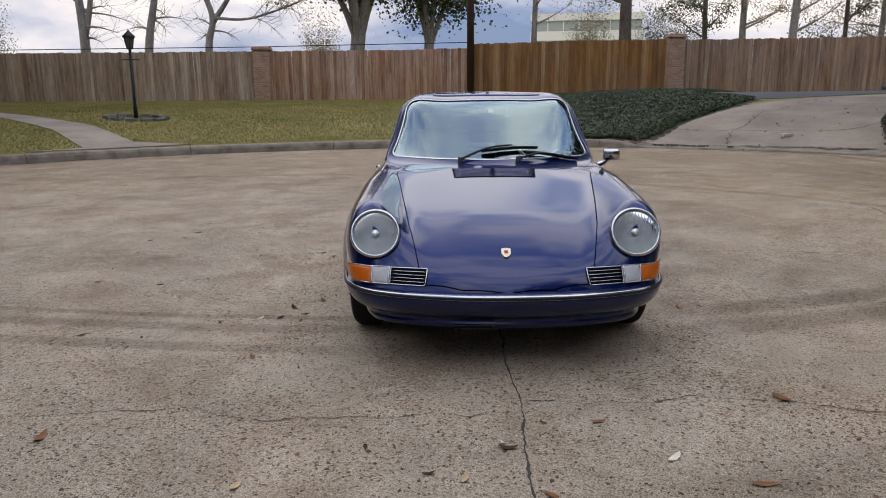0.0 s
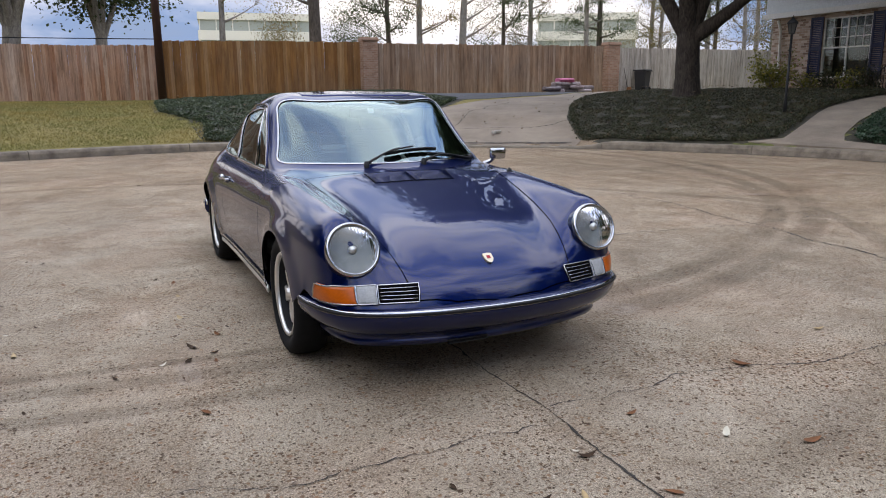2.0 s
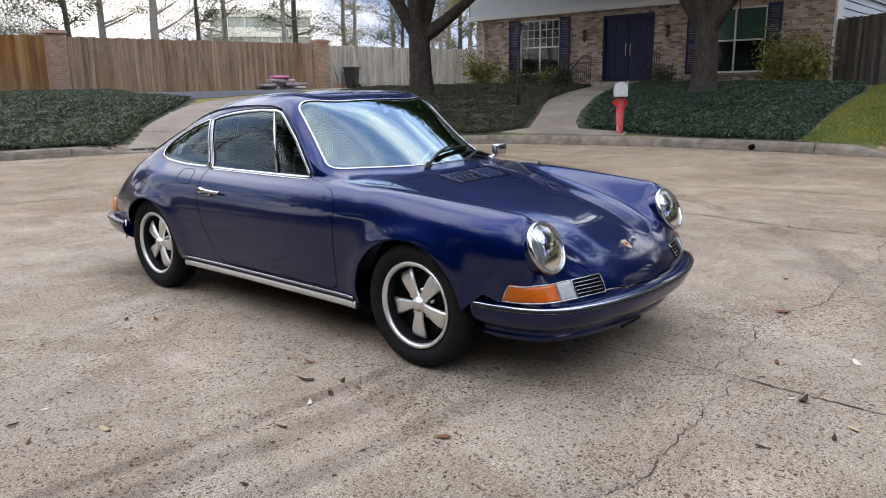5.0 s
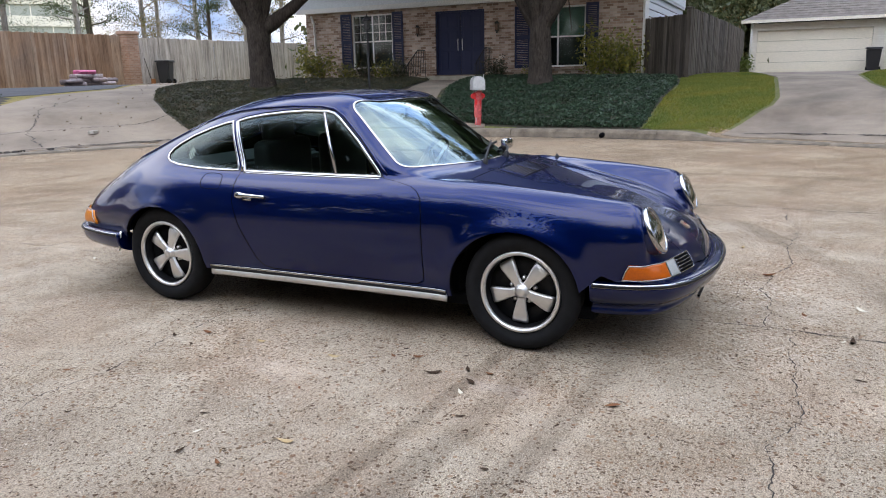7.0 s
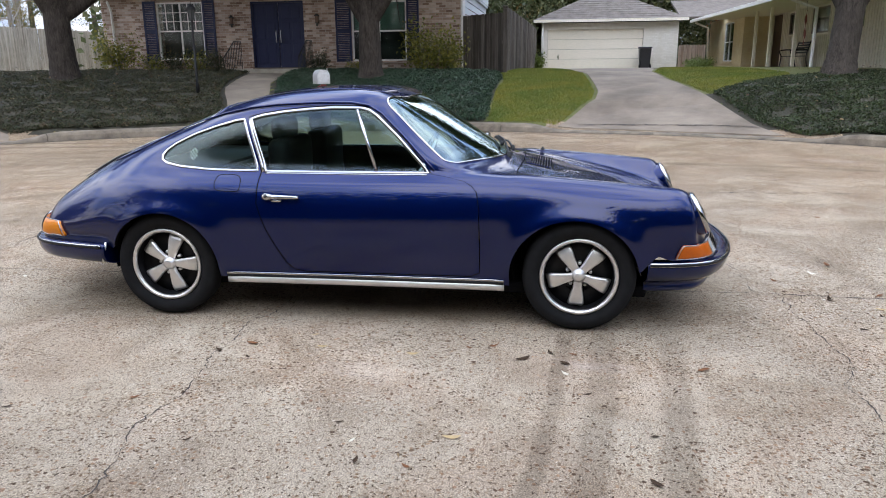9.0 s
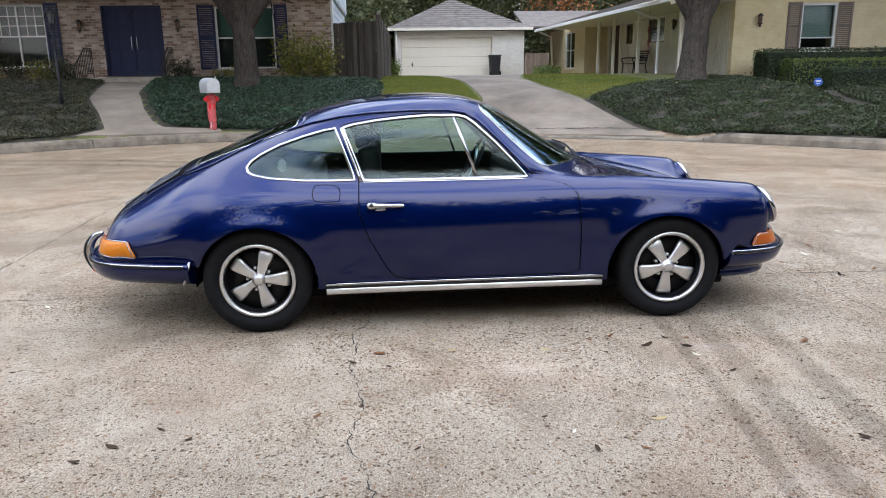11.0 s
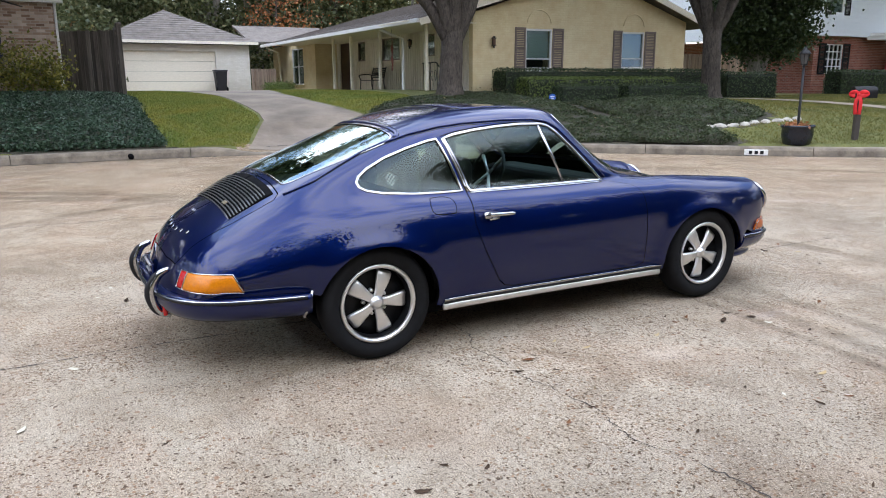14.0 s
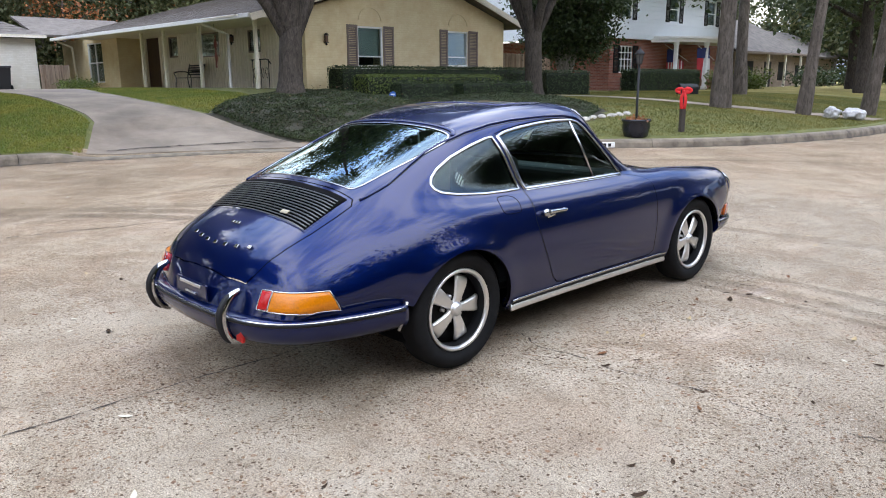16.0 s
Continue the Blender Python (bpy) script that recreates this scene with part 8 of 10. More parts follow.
def make_skin():
    g = np.array([SKIN[k] for k in SKIN]).transpose(1, 0, 2)          # station, line, xyz
    g = cubic(g, NS)                                                   # dense along the car
    mirror = g[:, -2:-4:-1] * (1, -1, 1)                               # carry the curve over the middle
    full = np.concatenate([g, mirror], 1).transpose(1, 0, 2)
    s = cubic(full, NV).transpose(1, 0, 2)[:, :9 * NV + 1]
    s[:, -1, 1] = 0
    # fairing: even out small bends, but keep the foot of the windscreen crisp
    keep = np.ones(s.shape[:2])
    i = np.arange(s.shape[0])[:, None]
    j = np.arange(s.shape[1])[None, :]
    keep *= 1 - 0.85 * np.exp(-((i - 7.0 * NS) / (0.5 * NS)) ** 2) * (j > 5.6 * NV)
    keep *= 1 - 0.6 * np.exp(-((i - 9.0 * NS) / (0.5 * NS)) ** 2) * (j > 6.3 * NV)
    for _ in range(60):
        a = np.concatenate([s[:1], s, s[-1:]])
        mid = (a[:-2] + a[2:]) / 2
        mid[0], mid[-1] = s[0], s[-1]
        b = np.concatenate([mid[:, :1], mid, mid[:, -2:-1] * (1, -1, 1)], 1)
        mid2 = (b[:, :-2] + b[:, 2:]) / 2
        mid2[:, 0] = mid[:, 0]
        mid2[:, -1, 1] = 0
        s = s + (mid2 - s) * 0.25 * keep[..., None]
        s[:, -1, 1] = 0
    # rolled lips of the wheel arches
    for ax in AXLES:
        shift, ra, rb = ARCHES[ax]
        r = np.hypot((s[..., 0] - ax - shift) / ra, (s[..., 2] - WHEEL_Z) / rb)
        flare = 0.023 * np.exp(-((r - 1) / 0.15) ** 2) * (s[..., 1] > 0.6) * step01(0.2, 0.3, s[..., 2]) * (1 - step01(0.66, 0.74, s[..., 2]))
        s[..., 1] += flare
    # pressed step either side of the air grille, fading out towards the nose
    fade = step01(-0.12, 0.22, s[..., 0]) * (1 - step01(0.33, 0.37, s[..., 0])) * step01(0.65, 0.7, s[..., 2])
    s[..., 2] += 0.007 * fade * step01(0.215, 0.25, s[..., 1] + 0.05 * (s[..., 0] - 0.3)) - 0.002 * fade
    return s


GRID = make_skin()
GS, GV = GRID.shape[:2]


def grid_normals(g):
    full = np.concatenate([g, g[:, -2:-3:-1] * (1, -1, 1)], 1)
    du = np.gradient(g, axis=0)
    dv = np.gradient(full, axis=1)[:, :g.shape[1]]
    n = np.cross(dv, du)
    n /= np.linalg.norm(n, axis=2)[..., None] + 1e-12
    # outward
    flip = (n[..., 1] * (g[..., 1] + 0.02) + n[..., 2] * (g[..., 2] - 0.5) + n[..., 0] * (g[..., 0] - 1.3) * 0.6) < 0
    n = np.where(flip.mean() > 0.5, -1, 1) * n
    # polish: even out small ripples in the shading, but not across the foot of the windscreen
    i, j = np.arange(n.shape[0])[:, None], np.arange(n.shape[1])[None, :]
    keep = 1 - np.exp(-((i - 7.0 * NS) / (0.35 * NS)) ** 2) * (j > 5.6 * NV)
    for _ in range(14):
        a = np.concatenate([n[:1], n, n[-1:]])
        mid = (a[:-2] + a[2:]) / 2
        b = np.concatenate([mid[:, :1], mid, mid[:, -2:-1] * (1, -1, 1)], 1)
        n = n + ((b[:, :-2] + b[:, 2:]) / 2 - n) * 0.3 * keep[..., None]
        n[:, -1, 1] = 0
    return n / (np.linalg.norm(n, axis=2)[..., None] + 1e-12)


GNORM = grid_normals(GRID)


def on_grid(a, u, v):
    """Bilinear sample of a grid at fractional indices."""
    u, v = np.clip(np.asarray(u, float), 0, GS - 1.001), np.clip(np.asarray(v, float), 0, GV - 1.001)
    i, j = u.astype(int), v.astype(int)
    fu, fv = (u - i)[..., None], (v - j)[..., None]
    return a[i, j] * (1 - fu) * (1 - fv) + a[i + 1, j] * fu * (1 - fv) + a[i, j + 1] * (1 - fu) * fv + a[i + 1, j + 1] * fu * fv


def from_side(l, z, lines=(0, 7.5)):
    """Grid place (u, v) where the flank shows a point (l, z) seen from the side."""
    lo, hi = int(lines[0] * NV), int(lines[1] * NV)
    g = GRID[:, lo:hi + 1]
    d = (g[..., 0] - l) ** 2 + (g[..., 2] - z) ** 2
    i, j = np.unravel_index(d.argmin(), d.shape)
    u, v = float(i), float(j + lo)
    for _ in range(12):
        p = on_grid(GRID, u, v)
        pu = (on_grid(GRID, u + 0.3, v) - on_grid(GRID, u - 0.3, v)) / 0.6
        pv = (on_grid(GRID, u, v + 0.3) - on_grid(GRID, u, v - 0.3)) / 0.6
        m = np.array([[pu[0], pv[0]], [pu[2], pv[2]]])
        if abs(np.linalg.det(m)) < 1e-9:
            break
        st = np.linalg.solve(m, np.array([l - p[0], z - p[2]]))
        u, v = u + np.clip(st[0], -2, 2), v + np.clip(st[1], -2, 2)
        u, v = min(max(u, 0), GS - 1.01), min(max(v, lo), hi)
    return u, v


def loop_side(points, n=4, closed=True):
    pts = [tuple(p) for p in points]
    if closed:
        q = catmull([pts[-1], *pts, pts[0], pts[1]], n)[:-1]
    else:
        q = rounded(pts, n)
    return [from_side(*p) for p in q]


def from_top(l, y):
    g = GRID[:, int(4.6 * NV):]
    d = (g[..., 0] - l) ** 2 + (g[..., 1] - y) ** 2
    i, j = np.unravel_index(d.argmin(), d.shape)
    u, v = float(i), float(j + int(4.6 * NV))
    for _ in range(12):
        p = on_grid(GRID, u, v)
        pu = (on_grid(GRID, u + 0.3, v) - on_grid(GRID, u - 0.3, v)) / 0.6
        pv = (on_grid(GRID, u, min(v + 0.3, GV - 1.01)) - on_grid(GRID, u, v - 0.3)) / 0.6
        m = np.array([[pu[0], pv[0]], [pu[1], pv[1]]])
        if abs(np.linalg.det(m)) < 1e-9:
            break
        st = np.linalg.solve(m, np.array([l - p[0], y - p[1]]))
        u, v = u + np.clip(st[0], -2, 2), v + np.clip(st[1], -2, 2)
        u, v = min(max(u, 0), GS - 1.01), min(max(v, 0), GV - 1.0)
    return u, v


def arch_loop(ax):
    pts = []
    for k in range(41):
        a = math.radians(-40 + 260 * k / 40)
        shift, ra, rb = ARCHES[ax]
        l, z = ax + shift + ra * math.cos(a), WHEEL_Z + rb * math.sin(a)
        pts.append((l, max(z, 0.1)))
    out = []
    for l, z in pts:
        u, v = from_side(l, max(z, 0.24), (0, 4.2))
        out.append((u, v if z > 0.26 else -4.0))
    return out


def shifted(loop, d):
    """The loop moved outward by d metres on the skin."""
    p = np.array(loop, float)
    c3 = on_grid(GRID, p[:, 0], p[:, 1])
    gu = np.linalg.norm(on_grid(GRID, p[:, 0] + 0.5, p[:, 1]) - on_grid(GRID, p[:, 0] - 0.5, p[:, 1]), axis=1) + 1e-6
    gv = np.linalg.norm(on_grid(GRID, p[:, 0], p[:, 1] + 0.5) - on_grid(GRID, p[:, 0], p[:, 1] - 0.5), axis=1) + 1e-6
    t = np.roll(p, -1, 0) - np.roll(p, 1, 0)
    t3 = np.stack([t[:, 0] * gu, t[:, 1] * gv], 1)
    t3 /= np.linalg.norm(t3, axis=1)[:, None] + 1e-9
    n = np.stack([t3[:, 1], -t3[:, 0]], 1)
    area = 0.5 * np.sum(p[:, 0] * np.roll(p[:, 1], -1) - np.roll(p[:, 0], -1) * p[:, 1])
    if area < 0:
        n = -n
    return np.stack([p[:, 0] + n[:, 0] * d / gu, p[:, 1] + n[:, 1] * d / gv], 1)


# outlines, seen from the side (distance behind the front axle, height) or from above (distance, half width)
SIDE_WINDOW = [(.80, .812), (.965, .99), (1.08, 1.095), (1.125, 1.126), (1.17, 1.137), (1.32, 1.139), (1.464, 1.130), (1.606, 1.116), (1.724, 1.098), (1.788, 1.082), (1.745, .97), (1.686, .812), (1.5, .811), (1.2, .811), (.80, .812)]
QUARTER_WINDOW = [(1.736, .814), (1.79, .96), (1.836, 1.078), (1.888, 1.069), (2.005, 1.038), (2.134, .995), (2.238, .946), (2.288, .912), (2.306, .886), (2.300, .864), (2.27, .848), (2.184, .832), (2.011, .818), (1.86, .814), (1.736, .814)]
GUTTER = [(.765, .822), (.943, 1.003), (1.059, 1.112), (1.129, 1.152), (1.225, 1.166), (1.415, 1.167), (1.652, 1.156), (1.805, 1.139), (1.969, 1.106), (2.121, 1.061), (2.237, 1.018), (2.353, .966), (2.5, .897), (2.655, .838)]
DOOR = [(.513, .30), (.513, .47), (.52, .65), (.532, .721), (.56, .752), (.602, .774), (.70, .793), (.775, .803), (.945, 1.0), (1.06, 1.106), (1.11, 1.139), (1.165, 1.151), (1.32, 1.153), (1.47, 1.144), (1.61, 1.130), (1.73, 1.112), (1.806, 1.094), (1.765, .97), (1.712, .802), (1.714, .65), (1.69, .58), (1.662, .509), (1.61, .41), (1.561, .325), (1.52, .29), (1.46, .278), (1.0, .278), (.56, .278), (.513, .30)]
HOOD = [(-.79, 0), (-.775, .2), (-.742, .36), (-.72, .385), (-.62, .41), (-.45, .447), (-.2, .483), (.1, .522), (.28, .548), (.32, .545), (.342, .51), (.322, .3), (.312, 0)]
LID = [(2.665, 0), (2.665, .3), (2.672, .475), (2.70, .503), (2.78, .496), (2.9, .474), (3.03, .435), (3.12, .392), (3.16, .35), (3.18, .2), (3.185, 0)]


def straight_loop(points, how, per=0.03):
    """Grid places along straight runs between the points."""
    out = []
    p = [np.array(q, float) for q in points]
    for a, b in zip(p[:-1], p[1:]):
        k = max(1, int(np.linalg.norm(b - a) / per))
        out += [how(*(a + (b - a) * i / k)) for i in range(k)]
    out.append(how(*p[-1]))
    return out


def screen_loop(u0, u1, v0, bow0=0.0, bow1=0.0, corner=3.0):
    """A rounded pane in the grid from the middle line outwards; open at the middle."""
    top = GV - 1.0
    pts = []
    for k in range(25):
        v = top - (top - v0 - corner) * k / 24
        f = ((top - v) / (top - v0)) ** 2
        pts.append((u0 + bow0 * f, v))
    a = np.array(pts[-1])
    for k in range(1, 9):
        t = math.pi / 2 * k / 8
        pts.append((a[0] + corner * 0.9 * (1 - math.cos(t)), a[1] - corner * math.sin(t)))
    e = u1 + bow1
    for k in range(1, 30):
        pts.append((pts[len(pts) - 1][0] * 0 + (a[0] + corner * 0.9) + (e - corner * 0.9 - a[0] - corner * 0.9) * k / 29, v0))
    b = pts[-1]
    for k in range(1, 9):
        t = math.pi / 2 * k / 8
        pts.append((b[0] + corner * 0.9 * math.sin(t), b[1] + corner * (1 - math.cos(t))))
    c = pts[-1]
    for k in range(1, 25):
        v = c[1] + (top - c[1]) * k / 24
        f = ((top - v) / (top - v0)) ** 2
        pts.append((u1 + bow1 * f, v))
    return pts


LOOPS = {
    "side": straight_loop(SIDE_WINDOW, from_side)[:-1], "quarter": straight_loop(QUARTER_WINDOW, from_side)[:-1],
    "door": straight_loop(DOOR, from_side)[:-1], "arch_front": arch_loop(AXLES[0]), "arch_rear": arch_loop(AXLES[1]),
    "hood": straight_loop(HOOD, from_top), "lid": straight_loop(LID, from_top),
    "screen": screen_loop(7.06 * NS, 8.93 * NS, 7.07 * NV), "rear": screen_loop(11.4 * NS, 13.12 * NS, 7.02 * NV),
}


def cut_skin():
    """Triangulate half the skin with all outlines as edges, then sort the triangles into panels."""
    su, sv = 0.020, 0.016     # rough metres to a grid step, so that triangles come out even
    pts, edges = [], []

    def add(loop, closed=True):
        n0 = len(pts)
        for u, v in loop:
            pts.append(Vector((u * su, v * sv)))
        k = len(loop)
        edges.extend((n0 + i, n0 + (i + 1) % k) for i in range(k if closed else k - 1))

    rim = [(u, 0.0) for u in range(GS)] + [(GS - 1.0, float(v)) for v in range(1, GV)] + [(float(u), GV - 1.0) for u in range(GS - 2, -1, -1)] + [(0.0, float(v)) for v in range(GV - 2, 0, -1)]
    add(rim)
    gaps = {}
    for key in ("side", "quarter", "screen", "rear"):
        add(LOOPS[key], key in ("side", "quarter"))
    for key in ("door",):
        gaps[key] = (shifted(LOOPS[key], 0.003), shifted(LOOPS[key], -0.003))
        add(gaps[key][0])
        add(gaps[key][1])
    for key in ("hood", "lid"):
        loop = np.array(LOOPS[key])
        wide = shifted(loop, 0.003)
        tight = shifted(loop, -0.003)
        for w in (wide, tight):
            w[0, 1] = w[-1, 1] = GV - 1.0
            w[1, 0], w[-2, 0] = w[1, 0], w[-2, 0]
        gaps[key] = (wide, tight)
        add(wide, False)
        add(tight, False)
    for key in ("arch_front", "arch_rear"):
        add([(u, max(v, 0.0)) for u, v in LOOPS[key]], False)
    for u in range(1, GS - 1):
        for v in range(1, GV - 1):
            pts.append(Vector((u * su, v * sv)))
    verts, _, faces, *_ = delaunay_2d_cdt(pts, edges, [], 0, 1e-7)
    uv = np.array([(p.x / su, p.y / sv) for p in verts])
    tri = np.array([f for f in faces if len(f) == 3])
    cen = uv[tri].mean(1)
    cu, cv = cen[:, 0], cen[:, 1]
    e1, e2 = uv[tri[:, 1]] - uv[tri[:, 0]], uv[tri[:, 2]] - uv[tri[:, 0]]
    good = np.abs(e1[:, 0] * e2[:, 1] - e1[:, 1] * e2[:, 0]) > 1e-7
    inn = {k: inside([tuple(q) for q in LOOPS[k]], cu, cv) for k in ("side", "quarter", "screen", "rear", "arch_front", "arch_rear")}
    out = {}
    arch = inn["arch_front"] | inn["arch_rear"]
    used = arch | ~good
    for key in ("side", "quarter", "screen", "rear"):
        out[key] = inn[key] & ~used
        used |= inn[key]
    for key in ("door", "hood", "lid"):
        wide, tight = gaps[key]
        a = inside([tuple(q) for q in wide], cu, cv)
        b = inside([tuple(q) for q in tight], cu, cv)
        out[key] = b & ~used
        used |= a
    out["body"] = ~used
    return uv, tri, out


SKIN_UV, SKIN_TRI, PANELS = cut_skin()


def panel_mesh(name, pick, mat, sides=(1, -1), push=0.0, both=True):
    """A mesh of the chosen triangles on one or both sides of the car, with the skin's own normals."""
    tri = SKIN_TRI[pick]
    ids = np.unique(tri)
    back = np.full(len(SKIN_UV), -1)
    back[ids] = np.arange(len(ids))
    p = on_grid(GRID, SKIN_UV[ids, 0], SKIN_UV[ids, 1])
    n = on_grid(GNORM, SKIN_UV[ids, 0], SKIN_UV[ids, 1])
    n /= np.linalg.norm(n, axis=1)[:, None]
    p = p + n * push
    vs, ns, fs, off = [], [], [], 0
    for s in sides:
        q = np.stack([p[:, 1] * s, p[:, 0], p[:, 2]], 1)
        m = np.stack([n[:, 1] * s, n[:, 0], n[:, 2]], 1)
        t = back[tri]
        a = np.cross(q[t[:, 1]] - q[t[:, 0]], q[t[:, 2]] - q[t[:, 0]])
        wrong = (a * m[t[:, 0]]).sum(1) < 0
        t = np.where(wrong[:, None], t[:, ::-1], t)
        vs.append(q)
        ns.append(m)
        fs.append(t + off)
        off += len(q)
    v, nn, f = np.concatenate(vs), np.concatenate(ns), np.concatenate(fs)
    me = mesh_of(name, v, f.tolist(), mat, True)
    me.normals_split_custom_set_from_vertices(nn.tolist())
    return me


def skin_line(loop, push=0.0):
    p = np.array(loop, float)
    q = on_grid(GRID, p[:, 0], p[:, 1])
    n = on_grid(GNORM, p[:, 0], p[:, 1])
    q = q + n * push
    return q[:, (1, 0, 2)], n[:, (1, 0, 2)]


def strip(name, loop, width, parent, mat, sides=(1, -1), closed=True, push=0.002, thick=0.45, label="", over=False):
    """A bright moulding laid along a line on the skin. over: one piece carried across the middle of the car."""
    p, n = skin_line(loop, push)
    made = None
    if over:
        p2, n2 = p[::-1] * (-1, 1, 1), n[::-1] * (-1, 1, 1)
        # half loop runs middle to middle; its mirror image closes the ring
        p, n = np.concatenate([p, p2[1:-1]]), np.concatenate([n, n2[1:-1]])
        keep = np.concatenate([[True], np.linalg.norm(np.diff(p, axis=0), axis=1) > 1e-4])
        v, f = tube(p[keep], width / 2, 8, True, False, n[keep], thick)
        return part(name, mesh_of(name, v, f, mat, True), None, parent, label)
    for s in sides:
        q, m = p * (s, 1, 1), n * (s, 1, 1)
        v, f = tube(q, width / 2, 8, closed, True, m, thick)
        made = part(name, mesh_of(name, v, f, mat, True), None, parent, label)
    return made


CAR_AT = (0.35, 3.93, 0.0)
car = thing("sports_car", "glossy dark blue classic rear-engined coupe parked on the street", "car", CAR_AT)
body = part("body", panel_mesh("body", PANELS["body"], M_paint), None, car, "glossy dark blue painted body shell")
part("inner_shell", panel_mesh("inner_shell", PANELS["body"] | PANELS["hood"] | PANELS["lid"], M_under, push=-0.022), None, body, "black inner shell")
hood = part("hood", panel_mesh("hood", PANELS["hood"], M_paint), None, car, "dark blue hood")
lid = part("engine_lid", panel_mesh("engine_lid", PANELS["lid"], M_paint), None, car, "dark blue engine lid")
doors = [part("door", panel_mesh("door", PANELS["door"], M_paint, (s,)), None, car, "dark blue door") for s in (1, -1)]
for s, d in zip((1, -1), doors):
    part("door_liner", panel_mesh("door_liner", PANELS["door"], M_cabin, (s,), -0.02), None, d, "black door lining")
    part("door_window", panel_mesh("door_window", PANELS["side"], M_car_glass, (s,), -0.004), None, d, "greenish door glass").visible_shadow = False
    strip("window_frame", shifted(LOOPS["side"], 0.004), 0.018, d, M_chrome, (s,), push=0.001, thick=0.3, label="bright window frame")
    bar = [from_side(1.19, 1.132), from_side(1.13, .97), from_side(1.073, .815)]
    strip("vent_bar", bar, 0.018, d, M_chrome, (s,), False, 0.0, 0.6, "chrome quarter-light bar")
    strip("pillar_trim", straight_loop([(1.702, .806), (1.76, .96), (1.803, 1.082)], from_side), 0.014, d, M_chrome, (s,), False, 0.002, 0.4, "bright upright trim behind the door glass")
for s in (1, -1):
    q = part("quarter_window", panel_mesh("quarter_window", PANELS["quarter"], M_car_glass, (s,), -0.004), None, car, "greenish rear quarter glass")
    q.visible_shadow = False
    strip("window_frame", shifted(LOOPS["quarter"], 0.003), 0.016, q, M_chrome, (s,), push=0.001, thick=0.35, label="bright window frame")
    line = straight_loop(GUTTER, from_side)
    strip("drip_rail", line, 0.013, car, M_paint, (s,), False, 0.003, 0.8, "dark blue drip rail along the roof")
    # black strip laid on as the shadow below the drip rail
    low = [(u, v - 0.9) for u, v in line]
    strip("drip_groove", low[:-5], 0.0045, car, M_trim_rubber, (s,), False, 0.0, 0.6, "black strip as the shadow under the drip rail")
    strip("belt_moulding", straight_loop([(.80, .800), (1.2, .799), (1.69, .800)], from_side), 0.008, car, M_chrome, (s,), False, 0.001, 0.5, "thin bright moulding under the door glass")
ws = part("windscreen", panel_mesh("windscreen", PANELS["screen"], M_screen_glass, push=-0.003), None, car, "raked greenish windscreen")
ws.visible_shadow = False
strip("screen_trim", LOOPS["screen"], 0.013, ws, M_chrome, push=0.001, over=True, label="chrome windscreen trim")
rw = part("rear_window", panel_mesh("rear_window", PANELS["rear"], M_screen_glass, push=-0.003), None, car, "sloping greenish rear window")
rw.visible_shadow = False
strip("screen_trim", LOOPS["rear"], 0.012, rw, M_chrome, push=0.001, over=True, label="chrome rear window trim")
edge = [(u - 1.1, v) for u, v in LOOPS["rear"][:29]]
strip("roof_lip", edge, 0.03, car, M_paint, (1, -1), False, 0.001, 0.45, "dark blue roof lip over the rear window")


# bumpers: a section carried round the plan of the nose and of the tail
def bumper(name, plan, section, label, mat=M_paint):
    line = rounded(plan, 6)
    pts = np.concatenate([line, line[-2::-1] * (1, -1)])            # (l, half width) round to the other side
    t = np.gradient(pts, axis=0)
    t /= np.linalg.norm(t, axis=1)[:, None]
    out = np.stack([t[:, 1], -t[:, 0]], 1)
    mid = np.array((1.2, 0.0))
    out *= np.where(((pts - mid) * out).sum(1) < 0, -1, 1)[:, None]
    sec = rounded(section, 4)
    g = np.stack([np.stack([pts[:, 1] + out[:, 1] * o, pts[:, 0] + out[:, 0] * o, np.full(len(pts), z)], 1) for o, z in sec], 1)
    n, m = g.shape[:2]
    f = [(i * m + k, i * m + k + 1, (i + 1) * m + k + 1, (i + 1) * m + k) for i in range(n - 1) for k in range(m - 1)]
    f += [tuple(range(m)), tuple((n - 1) * m + k for k in range(m - 1, -1, -1))]
    bm = bmesh.new()
    me = mesh_of(name, g.reshape(-1, 3), f, mat, True)
    bm.from_mesh(me)
    bmesh.ops.recalc_face_normals(bm, faces=bm.faces)
    bm.to_mesh(me)
    bm.free()
    for e in me.polygons:
        e.use_smooth = len(e.vertices) == 4
    ob = part(name, me, None, car, label)
    return ob, pts, out


FRONT_PLAN = [(-.337, .728), (-.40, .722), (-.47, .712), (-.57, .682), (-.66, .622), (-.733, .50), (-.787, .31), (-.81, .15), (-.815, 0)]
front_bumper, fp, fo = bumper("front_bumper", FRONT_PLAN, [(-.06, .375), (0.0, .383), (.03, .376), (.04, .355), (.036, .332), (.022, .304), (-.002, .281), (-.032, .265), (-.050, .256), (-.058, .240), (-.054, .224), (-.066, .206), (-.10, .196), (-.15, .20)], "dark blue front bumper and valance")
REAR_PLAN = [(2.615, .757), (2.75, .738), (2.9, .703), (3.03, .657), (3.13, .58), (3.2, .46), (3.235, .29), (3.245, .15), (3.25, 0)]
rear_bumper, rp, ro = bumper("rear_bumper", REAR_PLAN, [(-.06, .395), (0.0, .403), (.028, .395), (.036, .37), (.032, .338), (.016, .308), (-.012, .288), (-.055, .276), (-.10, .275)], "dark blue rear bumper and valance")


